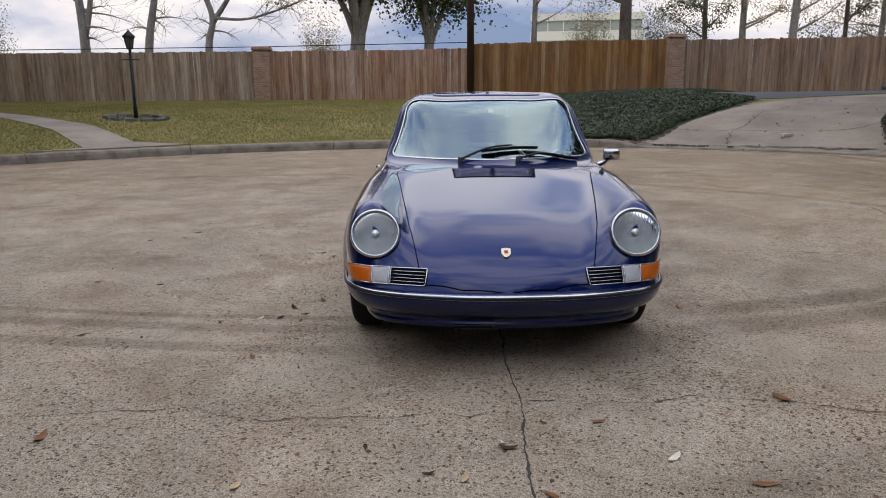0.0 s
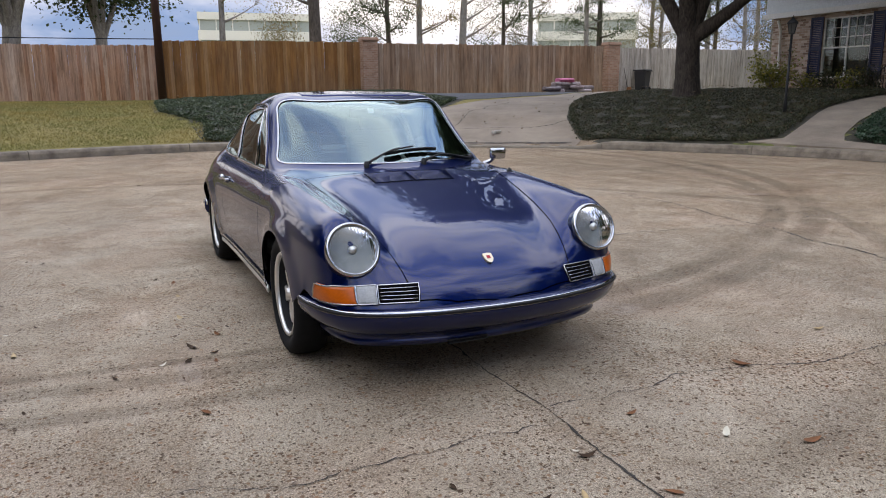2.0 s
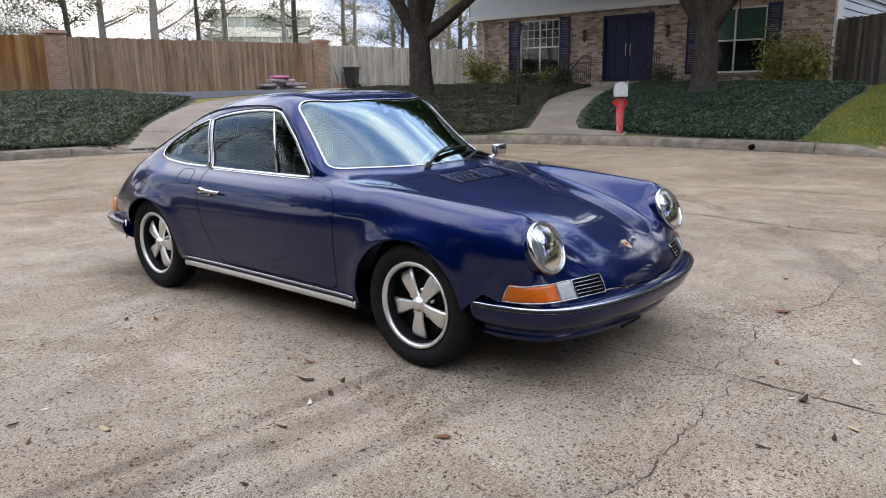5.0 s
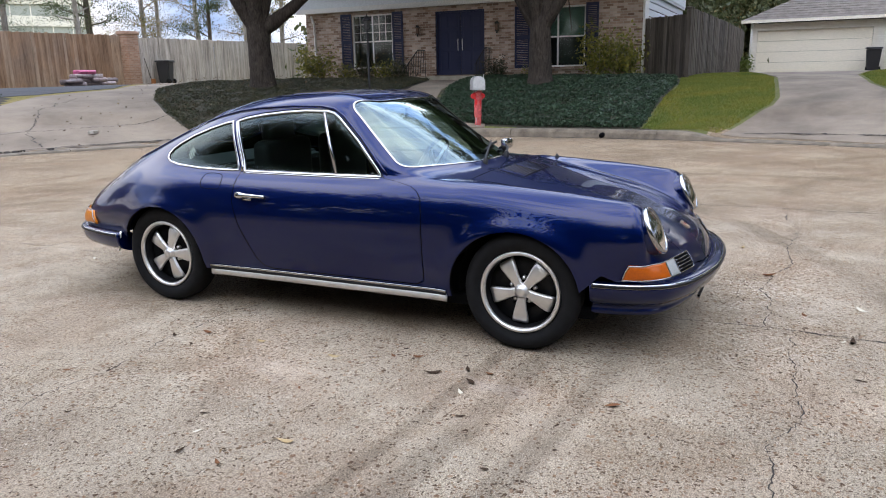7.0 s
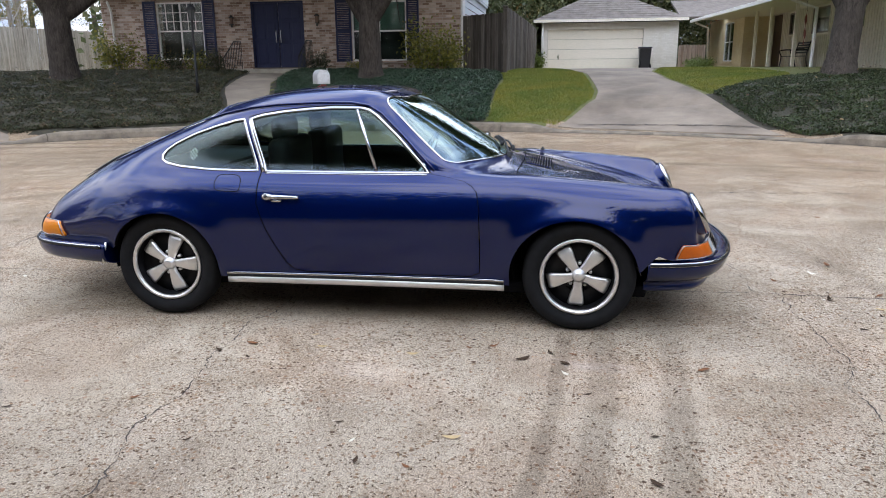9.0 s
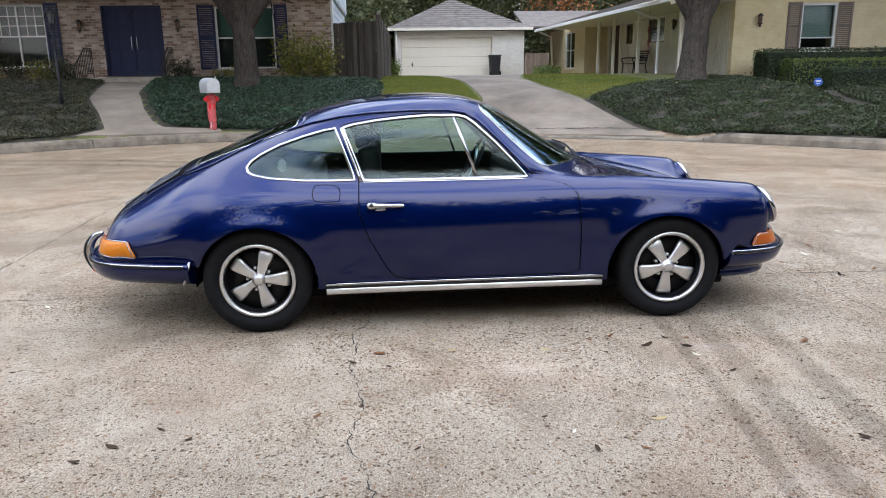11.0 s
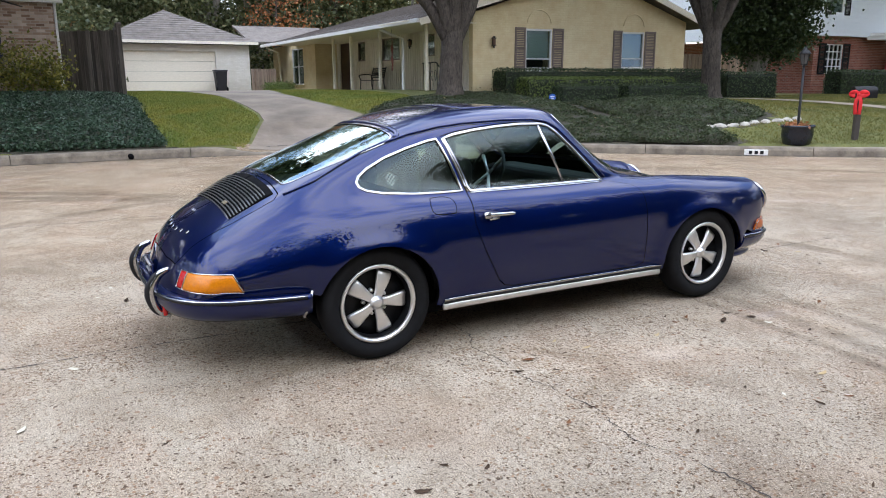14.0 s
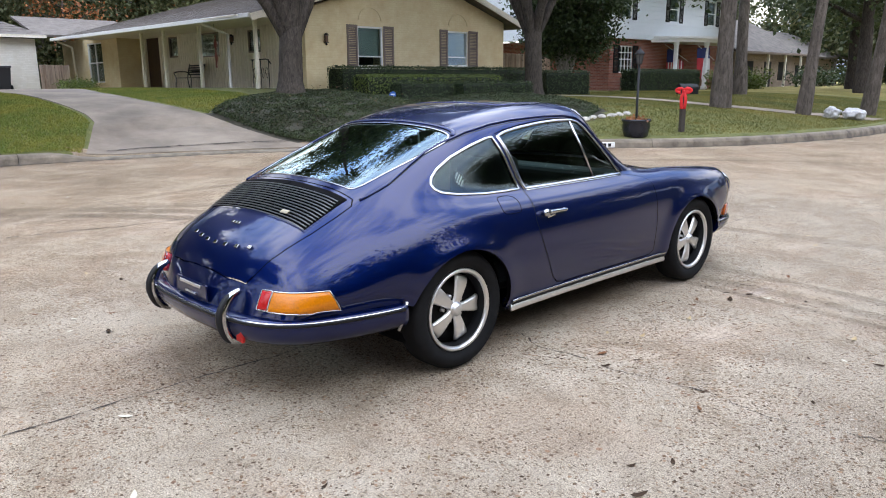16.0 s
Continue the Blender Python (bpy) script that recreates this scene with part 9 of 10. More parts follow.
def bumper_strip(pts, out, z, off, width, thick, mat, parent, label, trim=1):
    p = np.stack([pts[:, 1] + out[:, 1] * off, pts[:, 0] + out[:, 0] * off, np.full(len(pts), z)], 1)[trim:-trim]
    n = np.stack([out[:, 1], out[:, 0], np.zeros(len(pts))], 1)[trim:-trim]
    v, f = tube(p, width / 2, 8, False, True, n, thick)
    part("bumper_strip", mesh_of("bumper_strip", v, f, mat, True), None, parent, label)


bumper_strip(fp, fo, .37, .036, .026, .5, M_chrome, front_bumper, "chrome bumper moulding")
bumper_strip(fp, fo, .37, .044, .014, .5, M_trim_rubber, front_bumper, "black rubber insert")
bumper_strip(rp, ro, .387, .032, .022, .5, M_chrome, rear_bumper, "chrome bumper moulding")
bumper_strip(rp, ro, .387, .040, .015, .5, M_trim_rubber, rear_bumper, "black rubber insert")

slot = part("valance_slot", box_mesh((-.155, -.768, .219), (.18, .012, .012), .003), M_under, front_bumper, "black slot in the valance")
for z in (.212, .226):
    part("slot_edge", box_mesh((-.155, -.769, z), (.19, .012, .0025), .001), M_steel_dark, slot, "grey edge of the slot")

# floor pan and wheel wells
part("floor_pan", box_mesh((0, 1.1, .20), (1.34, 2.9, .06), 0.01), M_under, car, "black underbody")
for ax in AXLES:
    for s in (1, -1):
        v, f = lathe([(0.345, 0.0), (0.345, 0.34), (0.30, 0.34), (0.0, 0.34)], "x", 32, False)
        f = [q for q in f if max(v[i][2] for i in q) > -0.02]
        v = [(s * (0.70 - h), ax + a, max(WHEEL_Z + b, 0.25)) for h, a, b in v]
        part("wheel_well", mesh_of("wheel_well", v, f, M_under, True), None, car, "black wheel well")


# wheels
def wheel(s, ax, half, turn):
    w = new("wheel")
    w.parent = car
    w.matrix_basis = pose(s * half, ax, WHEEL_Z) @ Matrix.Diagonal((s, 1, 1, 1))
    tagged(w, "five-spoke forged alloy wheel with a black tyre")
    # tyre section: (radius, outward)
    tyre = [(.198, .055), (.21, .068), (.235, .082), (.262, .082), (.281, .070), (.291, .05), (.293, 0), (.291, -.05), (.281, -.072), (.25, -.085), (.21, -.075), (.195, -.06)]
    v, f = lathe(tyre, "x", 56)
    part("tyre", mesh_of("tyre", v, f, M_rubber, True), None, w, "black tyre")
    rim = [(.199, .056), (.204, .066), (.1985, .074), (.188, .070), (.180, .058), (.190, .048)]
    v, f = lathe(rim, "x", 56)
    part("rim", mesh_of("rim", v, f, M_satin, True), None, w, "polished rim lip")
    v, f = lathe([(.182, .056), (.176, .02), (.176, -.05), (.196, -.06)], "x", 48, False)
    part("rim_barrel", mesh_of("rim_barrel", v, f, M_black, True), None, w, "black painted rim barrel")
    v, f = lathe([(.0, -.012), (.10, -.012), (.18, .0), (.18, -.03), (.0, -.05)], "x", 40, False)
    part("rim_well", mesh_of("rim_well", v, f, M_black, True), None, w, "black painted wheel centre")
    # petal: widens outward, hollowed slightly
    for k in range(5):
        a = 2 * math.pi * k / 5 + math.radians(90 + turn)
        rows = []
        for r, hw, x in ((.030, .018, .040), (.055, .020, .044), (.085, .026, .044), (.115, .033, .042), (.140, .038, .038), (.158, .039, .032), (.166, .034, .024)):
            rows.append([(x - .016, r, -hw - .004), (x - .003, r, -hw), (x, r, -hw * .8), (x - .002, r, 0), (x, r, hw * .8), (x - .003, r, hw), (x - .016, r, hw + .004)])
        g = np.array(rows)
        c, sn = math.cos(a), math.sin(a)
        q = np.stack([g[..., 0], g[..., 1] * c - g[..., 2] * sn, g[..., 1] * sn + g[..., 2] * c], -1)
        n, m = g.shape[:2]
        f = [(i * m + j, i * m + j + 1, (i + 1) * m + j + 1, (i + 1) * m + j) for i in range(n - 1) for j in range(m - 1)]
        f.append(tuple((n - 1) * m + j for j in range(m)))
        part("spoke", mesh_of("spoke", q.reshape(-1, 3), f, M_satin, True), None, w, "polished petal spoke")
    v, f = lathe([(.0, .062), (.018, .061), (.026, .056), (.029, .046), (.036, .044), (.036, .01)], "x", 32, False)
    part("hub_cap", mesh_of("hub_cap", v, f, M_satin, True), None, w, "round hub cap")
    v, f = lathe([(.155, -.035), (.155, -.05), (.06, -.05), (.06, -.035)], "x", 36)
    part("brake_disc", mesh_of("brake_disc", v, f, M_steel_dark, True), None, w, "grey brake disc")
    for k in range(5):
        a = 2 * math.pi * (k + .5) / 5 + math.radians(90 + turn)
        v, f = lathe([(.0, .022), (.009, .022), (.011, .0)], "x", 10, False)
        v = [(p[0], p[1] + .062 * math.cos(a), p[2] + .062 * math.sin(a)) for p in v]
        part("wheel_nut", mesh_of("wheel_nut", v, f, M_satin, True), None, w, "wheel nut")
    return w


for s in (1, -1):
    wheel(s, AXLES[0], 0.682, 184)
    wheel(s, AXLES[1], 0.690, 19)


# ---- fittings of the car ----
def skin_at(l, y, push=0.0):
    """Place and outward normal on top of the car; y may be negative."""
    u, v = from_top(l, abs(y))
    q, n = on_grid(GRID, u, v), on_grid(GNORM, u, v)
    s = -1 if y < 0 else 1
    return np.array((q[1] * s, q[0], q[2])) + push * np.array((n[1] * s, n[0], n[2])), np.array((n[1] * s, n[0], n[2]))


def resample(line, n):
    p = np.array(line, float)
    d = np.concatenate([[0], np.cumsum(np.linalg.norm(np.diff(p, axis=0), axis=1))])
    t = np.linspace(0, d[-1], n)
    return np.stack([np.interp(t, d, p[:, 0]), np.interp(t, d, p[:, 1])], 1)


def patch(name, low, high, push, mat, parent, side, label="", n=24, m=7, thick=0.012, dome=0.0):
    """A fitting laid on the skin between two lines of grid places (in stations and lines), with a rim down to the skin."""
    a, b = resample(rounded(low, 6), n), resample(rounded(high, 6), n)
    t = np.linspace(0, 1, m)[None, :, None]
    uv = a[:, None] * (1 - t) + b[:, None] * t
    u, v = uv[..., 0] * NS, uv[..., 1] * NV
    q, nr = on_grid(GRID, u, v), on_grid(GNORM, u, v)
    bulge = dome * np.sin(np.linspace(0, np.pi, m))[None, :, None] * np.sin(np.linspace(0.15, np.pi - 0.15, n))[:, None, None]
    topv = q + nr * (push + bulge)
    lowv = q + nr * (push - thick)
    k = n * m
    vs = np.concatenate([topv.reshape(-1, 3), lowv.reshape(-1, 3)])[:, (1, 0, 2)] * (side, 1, 1)
    f = [(i * m + j, i * m + j + 1, (i + 1) * m + j + 1, (i + 1) * m + j) for i in range(n - 1) for j in range(m - 1)]
    ring = [i * m for i in range(n)] + [(n - 1) * m + j for j in range(1, m)] + [i * m + m - 1 for i in range(n - 2, -1, -1)] + [j for j in range(m - 2, 0, -1)]
    f += [(ring[i], ring[(i + 1) % len(ring)], ring[(i + 1) % len(ring)] + k, ring[i] + k) for i in range(len(ring))]
    bm = bmesh.new()
    me = mesh_of(name, vs, f, mat, True)
    bm.from_mesh(me)
    bmesh.ops.recalc_face_normals(bm, faces=bm.faces)
    bm.to_mesh(me)
    bm.free()
    ob = part(name, me, None, parent, label)
    edge = [topv[i // m, i % m] for i in ring]
    edge_n = [nr[i // m, i % m] for i in ring]
    return ob, np.array(edge)[:, (1, 0, 2)] * (side, 1, 1), np.array(edge_n)[:, (1, 0, 2)] * (side, 1, 1)


def bezel(name, edge, normals, width, mat, parent, label="", thick=0.6):
    v, f = tube(edge, width / 2, 6, True, False, normals, thick)
    return part(name, mesh_of(name, v, f, mat, True), None, parent, label)


def at_height(v, z, lo=14.0, hi=16.0):
    """Station and line of the place at height z on the skin's line v, between two stations."""
    us = np.linspace(lo * NS, min(hi * NS, GS - 1.01), 300)
    zs = on_grid(GRID, us, np.full(300, v))[:, 2]
    return us[np.abs(zs - z).argmin()] / NS, v / NV


# front lamps and horn grilles
for s in (1, -1):
    v0, v1 = from_side(-.478, .398)[1], from_side(-.508, .468)[1]
    low, high = [at_height(v, .398, 0, 2) for v in np.linspace(v0, 5.35 * NV, 10)], [at_height(v, .468, 0, 2) for v in np.linspace(v1, 5.35 * NV, 10)]
    lamp, e, en = patch("indicator", low, high, 0.012, M_amber, car, s, "amber front indicator lens", n=36, dome=0.005, thick=0.02)
    bezel("lamp_bezel", e, en, 0.007, M_chrome, lamp, "chrome bezel")
    span = np.linspace(5.38, 6.1, 5) * NV
    lamp, e, en = patch("side_light", [at_height(v, .398, 0, 2) for v in span], [at_height(v, .468, 0, 2) for v in span], 0.012, M_clear_lens, car, s, "clear side light lens", n=10, dome=0.004, thick=0.02)
    bezel("lamp_bezel", e, en, 0.006, M_chrome, lamp, "chrome bezel")
    span = np.linspace(6.15, 7.2, 6) * NV
    gr, e, en = patch("horn_grille", [at_height(v, .400, 0, 2) for v in span], [at_height(v, .467, 0, 2) for v in span], 0.004, M_under, car, s, "black horn grille with chrome slats", n=12)
    bezel("grille_frame", e + en * 0.004, en, 0.006, M_chrome, gr, "chrome grille frame")
    for k in range(4):
        line = [np.array(at_height(v, .400 + .067 * (k + 1) / 5, 0, 2)) * (NS, NV) for v in np.linspace(6.2, 7.17, 8) * NV]
        strip("slat", line, 0.003, gr, M_chrome, (s,), False, 0.010, 0.6)


# headlights
def headlight(s):
    h = new("headlight")
    h.parent = car
    tilt = 25
    h.matrix_basis = pose(s * 0.592, -0.590, 0.608, -tilt, 0, 0)
    tagged(h, "round fluted headlight with a chrome rim")
    # local: -y looks ahead
    prof = [(0.104, 0.004), (0.113, 0.004), (0.1165, -0.004), (0.113, -0.016), (0.106, -0.022), (0.101, -0.018), (0.1, -0.006)]
    v, f = lathe(prof, "y", 48)
    part("headlight_rim", mesh_of("headlight_rim", v, f, M_chrome, True), None, h, "chrome headlight rim")
    v, f = lathe([(0.112, 0.0), (0.1125, 0.03), (0.111, 0.10), (0.104, 0.17), (0.09, 0.24), (0.06, 0.30)], "y", 40, False)
    part("headlight_bucket", mesh_of("headlight_bucket", v, f, M_paint, True), None, h, "dark blue headlight bowl")
    v, f = lathe([(0.0, 0.002), (0.03, 0.0), (0.06, -0.004), (0.09, -0.010), (0.1, -0.014)], "y", 40, False)
    part("reflector", mesh_of("reflector", v, f, M_reflector, True), None, h, "silvered reflector")
    # fluted lens
    n = 41
    vs, fs = [], []
    for i in range(n):
        for j in range(n):
            x, z = (2 * i / (n - 1) - 1), (2 * j / (n - 1) - 1)
            a, b = x * math.sqrt(1 - z * z / 2), z * math.sqrt(1 - x * x / 2)
            r2 = a * a + b * b
            vs.append((a * 0.1, -0.012 - 0.024 * (1 - r2) + 0.0006 * math.cos(a * 48), b * 0.1))
    for i in range(n - 1):
        for j in range(n - 1):
            fs.append((i * n + j, i * n + j + 1, (i + 1) * n + j + 1, (i + 1) * n + j))
    part("lens", mesh_of("lens", vs, fs, M_headlamp_glass, True), None, h, "fluted clear lens").visible_shadow = False
    v, f = lathe([(0.0, -0.016), (0.015, -0.016), (0.018, 0.01)], "y", 16, False)
    part("bulb_shield", mesh_of("bulb_shield", v, f, M_satin, True), None, h, "bulb shield")


M_reflector = plain("silvered_bowl", (0.20, 0.21, 0.21), 0.40, 0.65)
M_headlamp_glass = glass_material("headlamp_glass", (0.86, 0.88, 0.88), 0.0, 0.02, 1.0)
for s in (1, -1):
    headlight(s)

# hood badge: a small plain shield
q, nrm = skin_at(-.655, 0.0001, 0.004)
bm = bmesh.new()
out = [(-.021, .026), (0, .030), (.021, .026), (.021, -.004), (.012, -.022), (0, -.030), (-.012, -.022), (-.021, -.004)]
slope = math.degrees(math.atan2(-nrm[1], nrm[2]))
m = Matrix.Translation(q) @ pose(0, 0, 0, slope, 0, 0)
vs = [bm.verts.new(m @ Vector((a, b, 0.003))) for a, b in out]
vl = [bm.verts.new(m @ Vector((a, b, -0.004))) for a, b in out]
bm.faces.new(vs)
for i in range(8):
    bm.faces.new((vs[i], vl[i], vl[(i + 1) % 8], vs[(i + 1) % 8]))
badge = part("hood_badge", bm, M_gold, hood, "small gilt shield badge")
bm = bmesh.new()
add_box(bm, (0, 0, 0), (.016, .016, .002))
bmesh.ops.transform(bm, matrix=m @ pose(0, .004, .004), verts=bm.verts)
part("badge_field", bm, M_red_lens, badge, "dark red field")

# fresh-air grille at the back of the hood
for s in (1, -1):
    g, e, en = patch("air_grille", [(5.22, 8.12), (5.20, 9.0)], [(5.86, 8.12), (5.84, 9.0)], 0.0015, M_under, hood, s, "black fresh-air grille", n=10, thick=0.004)
    for k in range(10):
        u = (5.255 + 0.062 * k) * NS
        strip("vane", [(u, v * NV) for v in np.linspace(8.14, 9.0, 6)], 0.008, g, M_paint, (s,), False, 0.003, 0.6)


# wipers
def wiper(x0, x1, tip0, tip1):
    w = new("wiper")
    w.parent = car
    tagged(w, "black windscreen wiper")
    a, na = skin_at(.405, x0, 0.012)
    b, nb = skin_at(.50, x1, 0.030)
    mid = (a + b) / 2 + np.array((0, -.005, .022))
    v, f = tube(rounded([a, mid, b], 5), np.linspace(.008, .0045, 11), 7)
    part("wiper_arm", mesh_of("wiper_arm", v, f, M_trim_rubber, True), None, w, "black wiper arm")
    v, f = lathe([(0.0, .02), (.013, .016), (.016, -.02)], "z", 12, False)
    part("pivot", mesh_of("pivot", [(p[0] + a[0], p[1] + a[1], p[2] + a[2] - .004) for p in v], f, M_trim_rubber, True), None, w, "pivot cap")
    pts = []
    for t in np.linspace(0, 1, 9):
        x = tip0 + (tip1 - tip0) * t
        l = .455 + .10 * abs(x) ** 1.6 + .055 * t
        pts.append(skin_at(l, x, 0.016)[0])
    v, f = tube(pts, .007, 6, ups=[(0, -.8, .6)] * len(pts), flat=2.0)
    part("wiper_blade", mesh_of("wiper_blade", v, f, M_trim_rubber, True), None, w, "black rubber wiper blade")


wiper(-.185, .12, -.06, .27)
wiper(.15, .40, .20, .52)

# door mirror on the driver's side
dm = new("door_mirror")
dm.parent = car
tagged(dm, "small chrome door mirror on a stalk")
p0 = np.array((.665, .66, .795))
p1 = np.array((.725, .61, .850))
v, f = tube(rounded([p0, (p0 + p1) / 2 + (.012, 0, -.006), p1], 5), np.linspace(.016, .010, 11), 10)
part("stalk", mesh_of("stalk", v, f, M_chrome, True), None, dm, "chrome stalk")
bm = box_mesh((.738, .61, .862), (.10, .044, .068), .016, -8, 3)
smooth_all(part("mirror_head", bm, M_chrome, dm, "chrome mirror head"))
part("mirror_glass", box_mesh((.738 + .003, .634, .862), (.082, .004, .052), .001, -8), M_chrome, dm, "mirror glass")
an = skin_at(.22, .60, 0.0)[0]
v, f = lathe([(0, .02), (.006, .019), (.008, .010), (.014, .008), (.015, -.01)], "z", 12, False)
part("aerial_base", mesh_of("aerial_base", [(a + an[0], b + an[1], c + an[2]) for a, b, c in v], f, M_trim_rubber, True), None, car, "black retracted aerial")

# door handles, oil filler flap, sill trim
for s, d in zip((1, -1), doors):
    h = new("door_handle")
    h.parent = d
    tagged(h, "chrome door handle")
    base = [from_side(1.67, .682), from_side(1.60, .682), from_side(1.50, .680), from_side(1.475, .679)]
    pts, nn = skin_line(base, 0.022)
    v, f = tube(rounded(pts * (s, 1, 1), 4), np.concatenate([np.array([.016, .021, .019, .014]), np.linspace(.012, .008, 9)]), 10)
    part("grip", mesh_of("grip", v, f, M_chrome, True), None, h, "chrome grip")
    for l in (1.655, 1.49):
        a, na = skin_line([from_side(l, .682)], -.002)
        b = a[0] + na[0] * .022
        v, f = tube([a[0] * (s, 1, 1), b * (s, 1, 1)], .013 if l > 1.6 else .009, 10)
        part("handle_foot", mesh_of("handle_foot", v, f, M_chrome, True), None, h, "chrome foot")
    a, na = skin_line([from_side(1.648, .684)], .040)
    v, f = tube([(a[0] - na[0] * .006) * (s, 1, 1), (a[0] + na[0] * .004) * (s, 1, 1)], .010, 12)
    part("push_button", mesh_of("push_button", v, f, M_steel_dark, True), None, h, "dark push button")
    a, na = skin_line([from_side(1.60, .664)], .006)
    v, f = tube([a[0] * (s, 1, 1) + (0, .028, 0), a[0] * (s, 1, 1) + (0, -.028, .003)], .009, 8)
    part("finger_cup", mesh_of("finger_cup", v, f, M_chrome, True), None, h, "bright finger guard")
flap = loop_side([(1.815, .722), (1.84, .712), (1.93, .715), (1.955, .74), (1.95, .78), (1.925, .792), (1.85, .79), (1.815, .77)])
strip("oil_filler_flap", flap, 0.0045, car, M_under, (-1,), True, 0.0, 0.6, "outline of the round-cornered filler flap")
for s in (1, -1):
    sill = new("sill_trim")
    sill.parent = car
    tagged(sill, "bright sill trim with a black line")
    ls = np.linspace(.385, 1.905, 24)
    for z, wide, off, mat, nm in ((.262, .014, .010, M_chrome, "upper moulding"), (.248, .016, .010, M_trim_rubber, "rubber line"), (.224, .040, .004, M_satin, "lower deco strip")):
        pts, nn = skin_line([from_side(l, max(z, .238)) for l in ls], off)
        pts[:, 2] = z
        v, f = tube(pts * (s, 1, 1), wide / 2, 8, False, True, nn * (s, 1, 0) + (0, 0, 1e-4), .5)
        part("moulding", mesh_of("moulding", v, f, mat, True), None, sill, nm)
    # body-coloured lower edge behind the trim
    part("sill", box_mesh((s * .715, 1.145, .232), (.06, 1.50, .055), .01), M_paint, car, "dark blue sill")

# tail lamps
for s in (1, -1):
    v0, v1 = from_side(2.945, .424)[1], from_side(2.962, .504)[1]
    low, high = [at_height(v, .426) for v in np.linspace(v0, 5.2 * NV, 9)], [at_height(v, .507) for v in np.linspace(v1, 5.2 * NV, 9)]
    lamp, e, en = patch("tail_lamp", low, high, 0.016, M_amber_rear, car, s, "amber tail lamp lens", n=32, dome=0.006, thick=0.03)
    bezel("lamp_bezel", e, en, 0.007, M_chrome, lamp, "chrome bezel")
    low, high = [at_height(v, .428) for v in np.linspace(5.23, 5.95, 4) * NV], [at_height(v, .508) for v in np.linspace(5.23, 5.95, 4) * NV]
    lamp, e, en = patch("tail_lamp", low, high, 0.016, M_red_lens, car, s, "red tail lamp lens", n=10, dome=0.005, thick=0.03)
    bezel("lamp_bezel", e, en, 0.007, M_chrome, lamp, "chrome bezel")

# engine lid grille
for s in (1, -1):
    g, e, en = patch("lid_grille", [(13.3, 6.75), (13.27, 9.0)], [(14.05, 6.72), (14.03, 9.0)], 0.002, M_under, lid, s, "black engine grille with fine slats", n=12, thick=0.004)
M_grille_slat = plain("satin_black_slat", (0.13, 0.13, 0.135), 0.3, 0.8)
grille = new("grille_slats")
grille.parent = lid
tagged(grille, "satin black cooling slats")
for k in range(13):
    l = 2.722 + 0.185 * k / 12
    hw = .445 - .012 * abs(k - 5) / 6
    pts = [skin_at(l, x, 0.010)[0] for x in np.linspace(-hw, hw, 15)]
    v, f = tube(pts, .0034, 6, ups=[(0, .5, .85)] * 15, flat=0.7)
    part("slat", mesh_of("slat", v, f, M_grille_slat, True), None, grille)


def bar_on_skin(name, l, x, long, wide, mat, parent, label, lift=0.006, tall=0.006):
    q, nn = skin_at(l, x, lift)
    sl = math.degrees(math.atan2(-nn[1], nn[2]))
    bm = box_mesh((0, 0, 0), (long, wide, tall), 0.0015)
    bmesh.ops.transform(bm, matrix=Matrix.Translation(q) @ pose(0, 0, 0, sl, 0, 0), verts=bm.verts)
    return part(name, bm, mat, parent, label)


bar_on_skin("grille_badge", 2.875, -.24, .055, .022, M_gold, lid, "small gilt badge bar", .016)
for k in range(3):
    bar_on_skin("model_badge", 2.995, -.022 + .026 * k, .018, .016, M_chrome, lid, "small bright badge bar")
for k in range(7):
    x = -.255 + .085 * k
    bar_on_skin("letter_bar", 3.105 - .12 * (abs(x) / .5) ** 2, x, .028, .019, M_chrome, lid, "bright bar of tail lettering")
# rear plate recess
plate = new("rear_plate")
plate.parent = car
tagged(plate, "dark rear plate holder with plain bright bars")
part("plate", box_mesh((0, 3.24, .447), (.30, .012, .075), .004), M_paint, plate, "dark blue plate backing")
part("plate_bar", box_mesh((0, 3.249, .47), (.20, .008, .014), .002), M_satin, plate, "bright bar")
part("plate_bar", box_mesh((0, 3.249, .43), (.10, .008, .010), .002), M_satin, plate, "bright bar")
# overriders
for s in (1, -1):
    o = new("overrider")
    o.parent = rear_bumper
    tagged(o, "chrome bumper guard with a black rubber face")
    path = rounded([(s * .36, 3.20, .265), (s * .36, 3.25, .295), (s * .36, 3.275, .36), (s * .36, 3.272, .42), (s * .36, 3.24, .475), (s * .36, 3.19, .50)], 5)
    rad = .024 * np.sqrt(np.clip(np.sin(np.linspace(.25, math.pi - .25, len(path))), .1, 1))
    v, f = tube(path, rad, 12, ups=[(1, 0, 0)] * len(path), flat=.85)
    part("guard", mesh_of("guard", v, f, M_chrome, True), None, o, "chrome guard")
    pth = path + np.array((0, .018, 0)) * np.sin(np.linspace(.2, math.pi - .2, len(path)))[:, None]
    v, f = tube(pth, rad * .72, 10, ups=[(1, 0, 0)] * len(path), flat=1.0)
    part("rubber_face", mesh_of("rubber_face", v, f, M_trim_rubber, True), None, o, "black rubber face")
    part("reflector", box_mesh((s * .415, 3.232, .325), (.05, .02, .07), .005), M_red_lens, rear_bumper, "red reflector under the lamp")
for s in (1, -1):
    v, f = tube([(s * .772, 2.613, .412), (s * .776, 2.628, .35), (s * .762, 2.655, .285)], .0065, 8)
    part("bumper_edge", mesh_of("bumper_edge", v, f, M_satin, True), None, rear_bumper, "bright edge of the bumper beside the wheel")

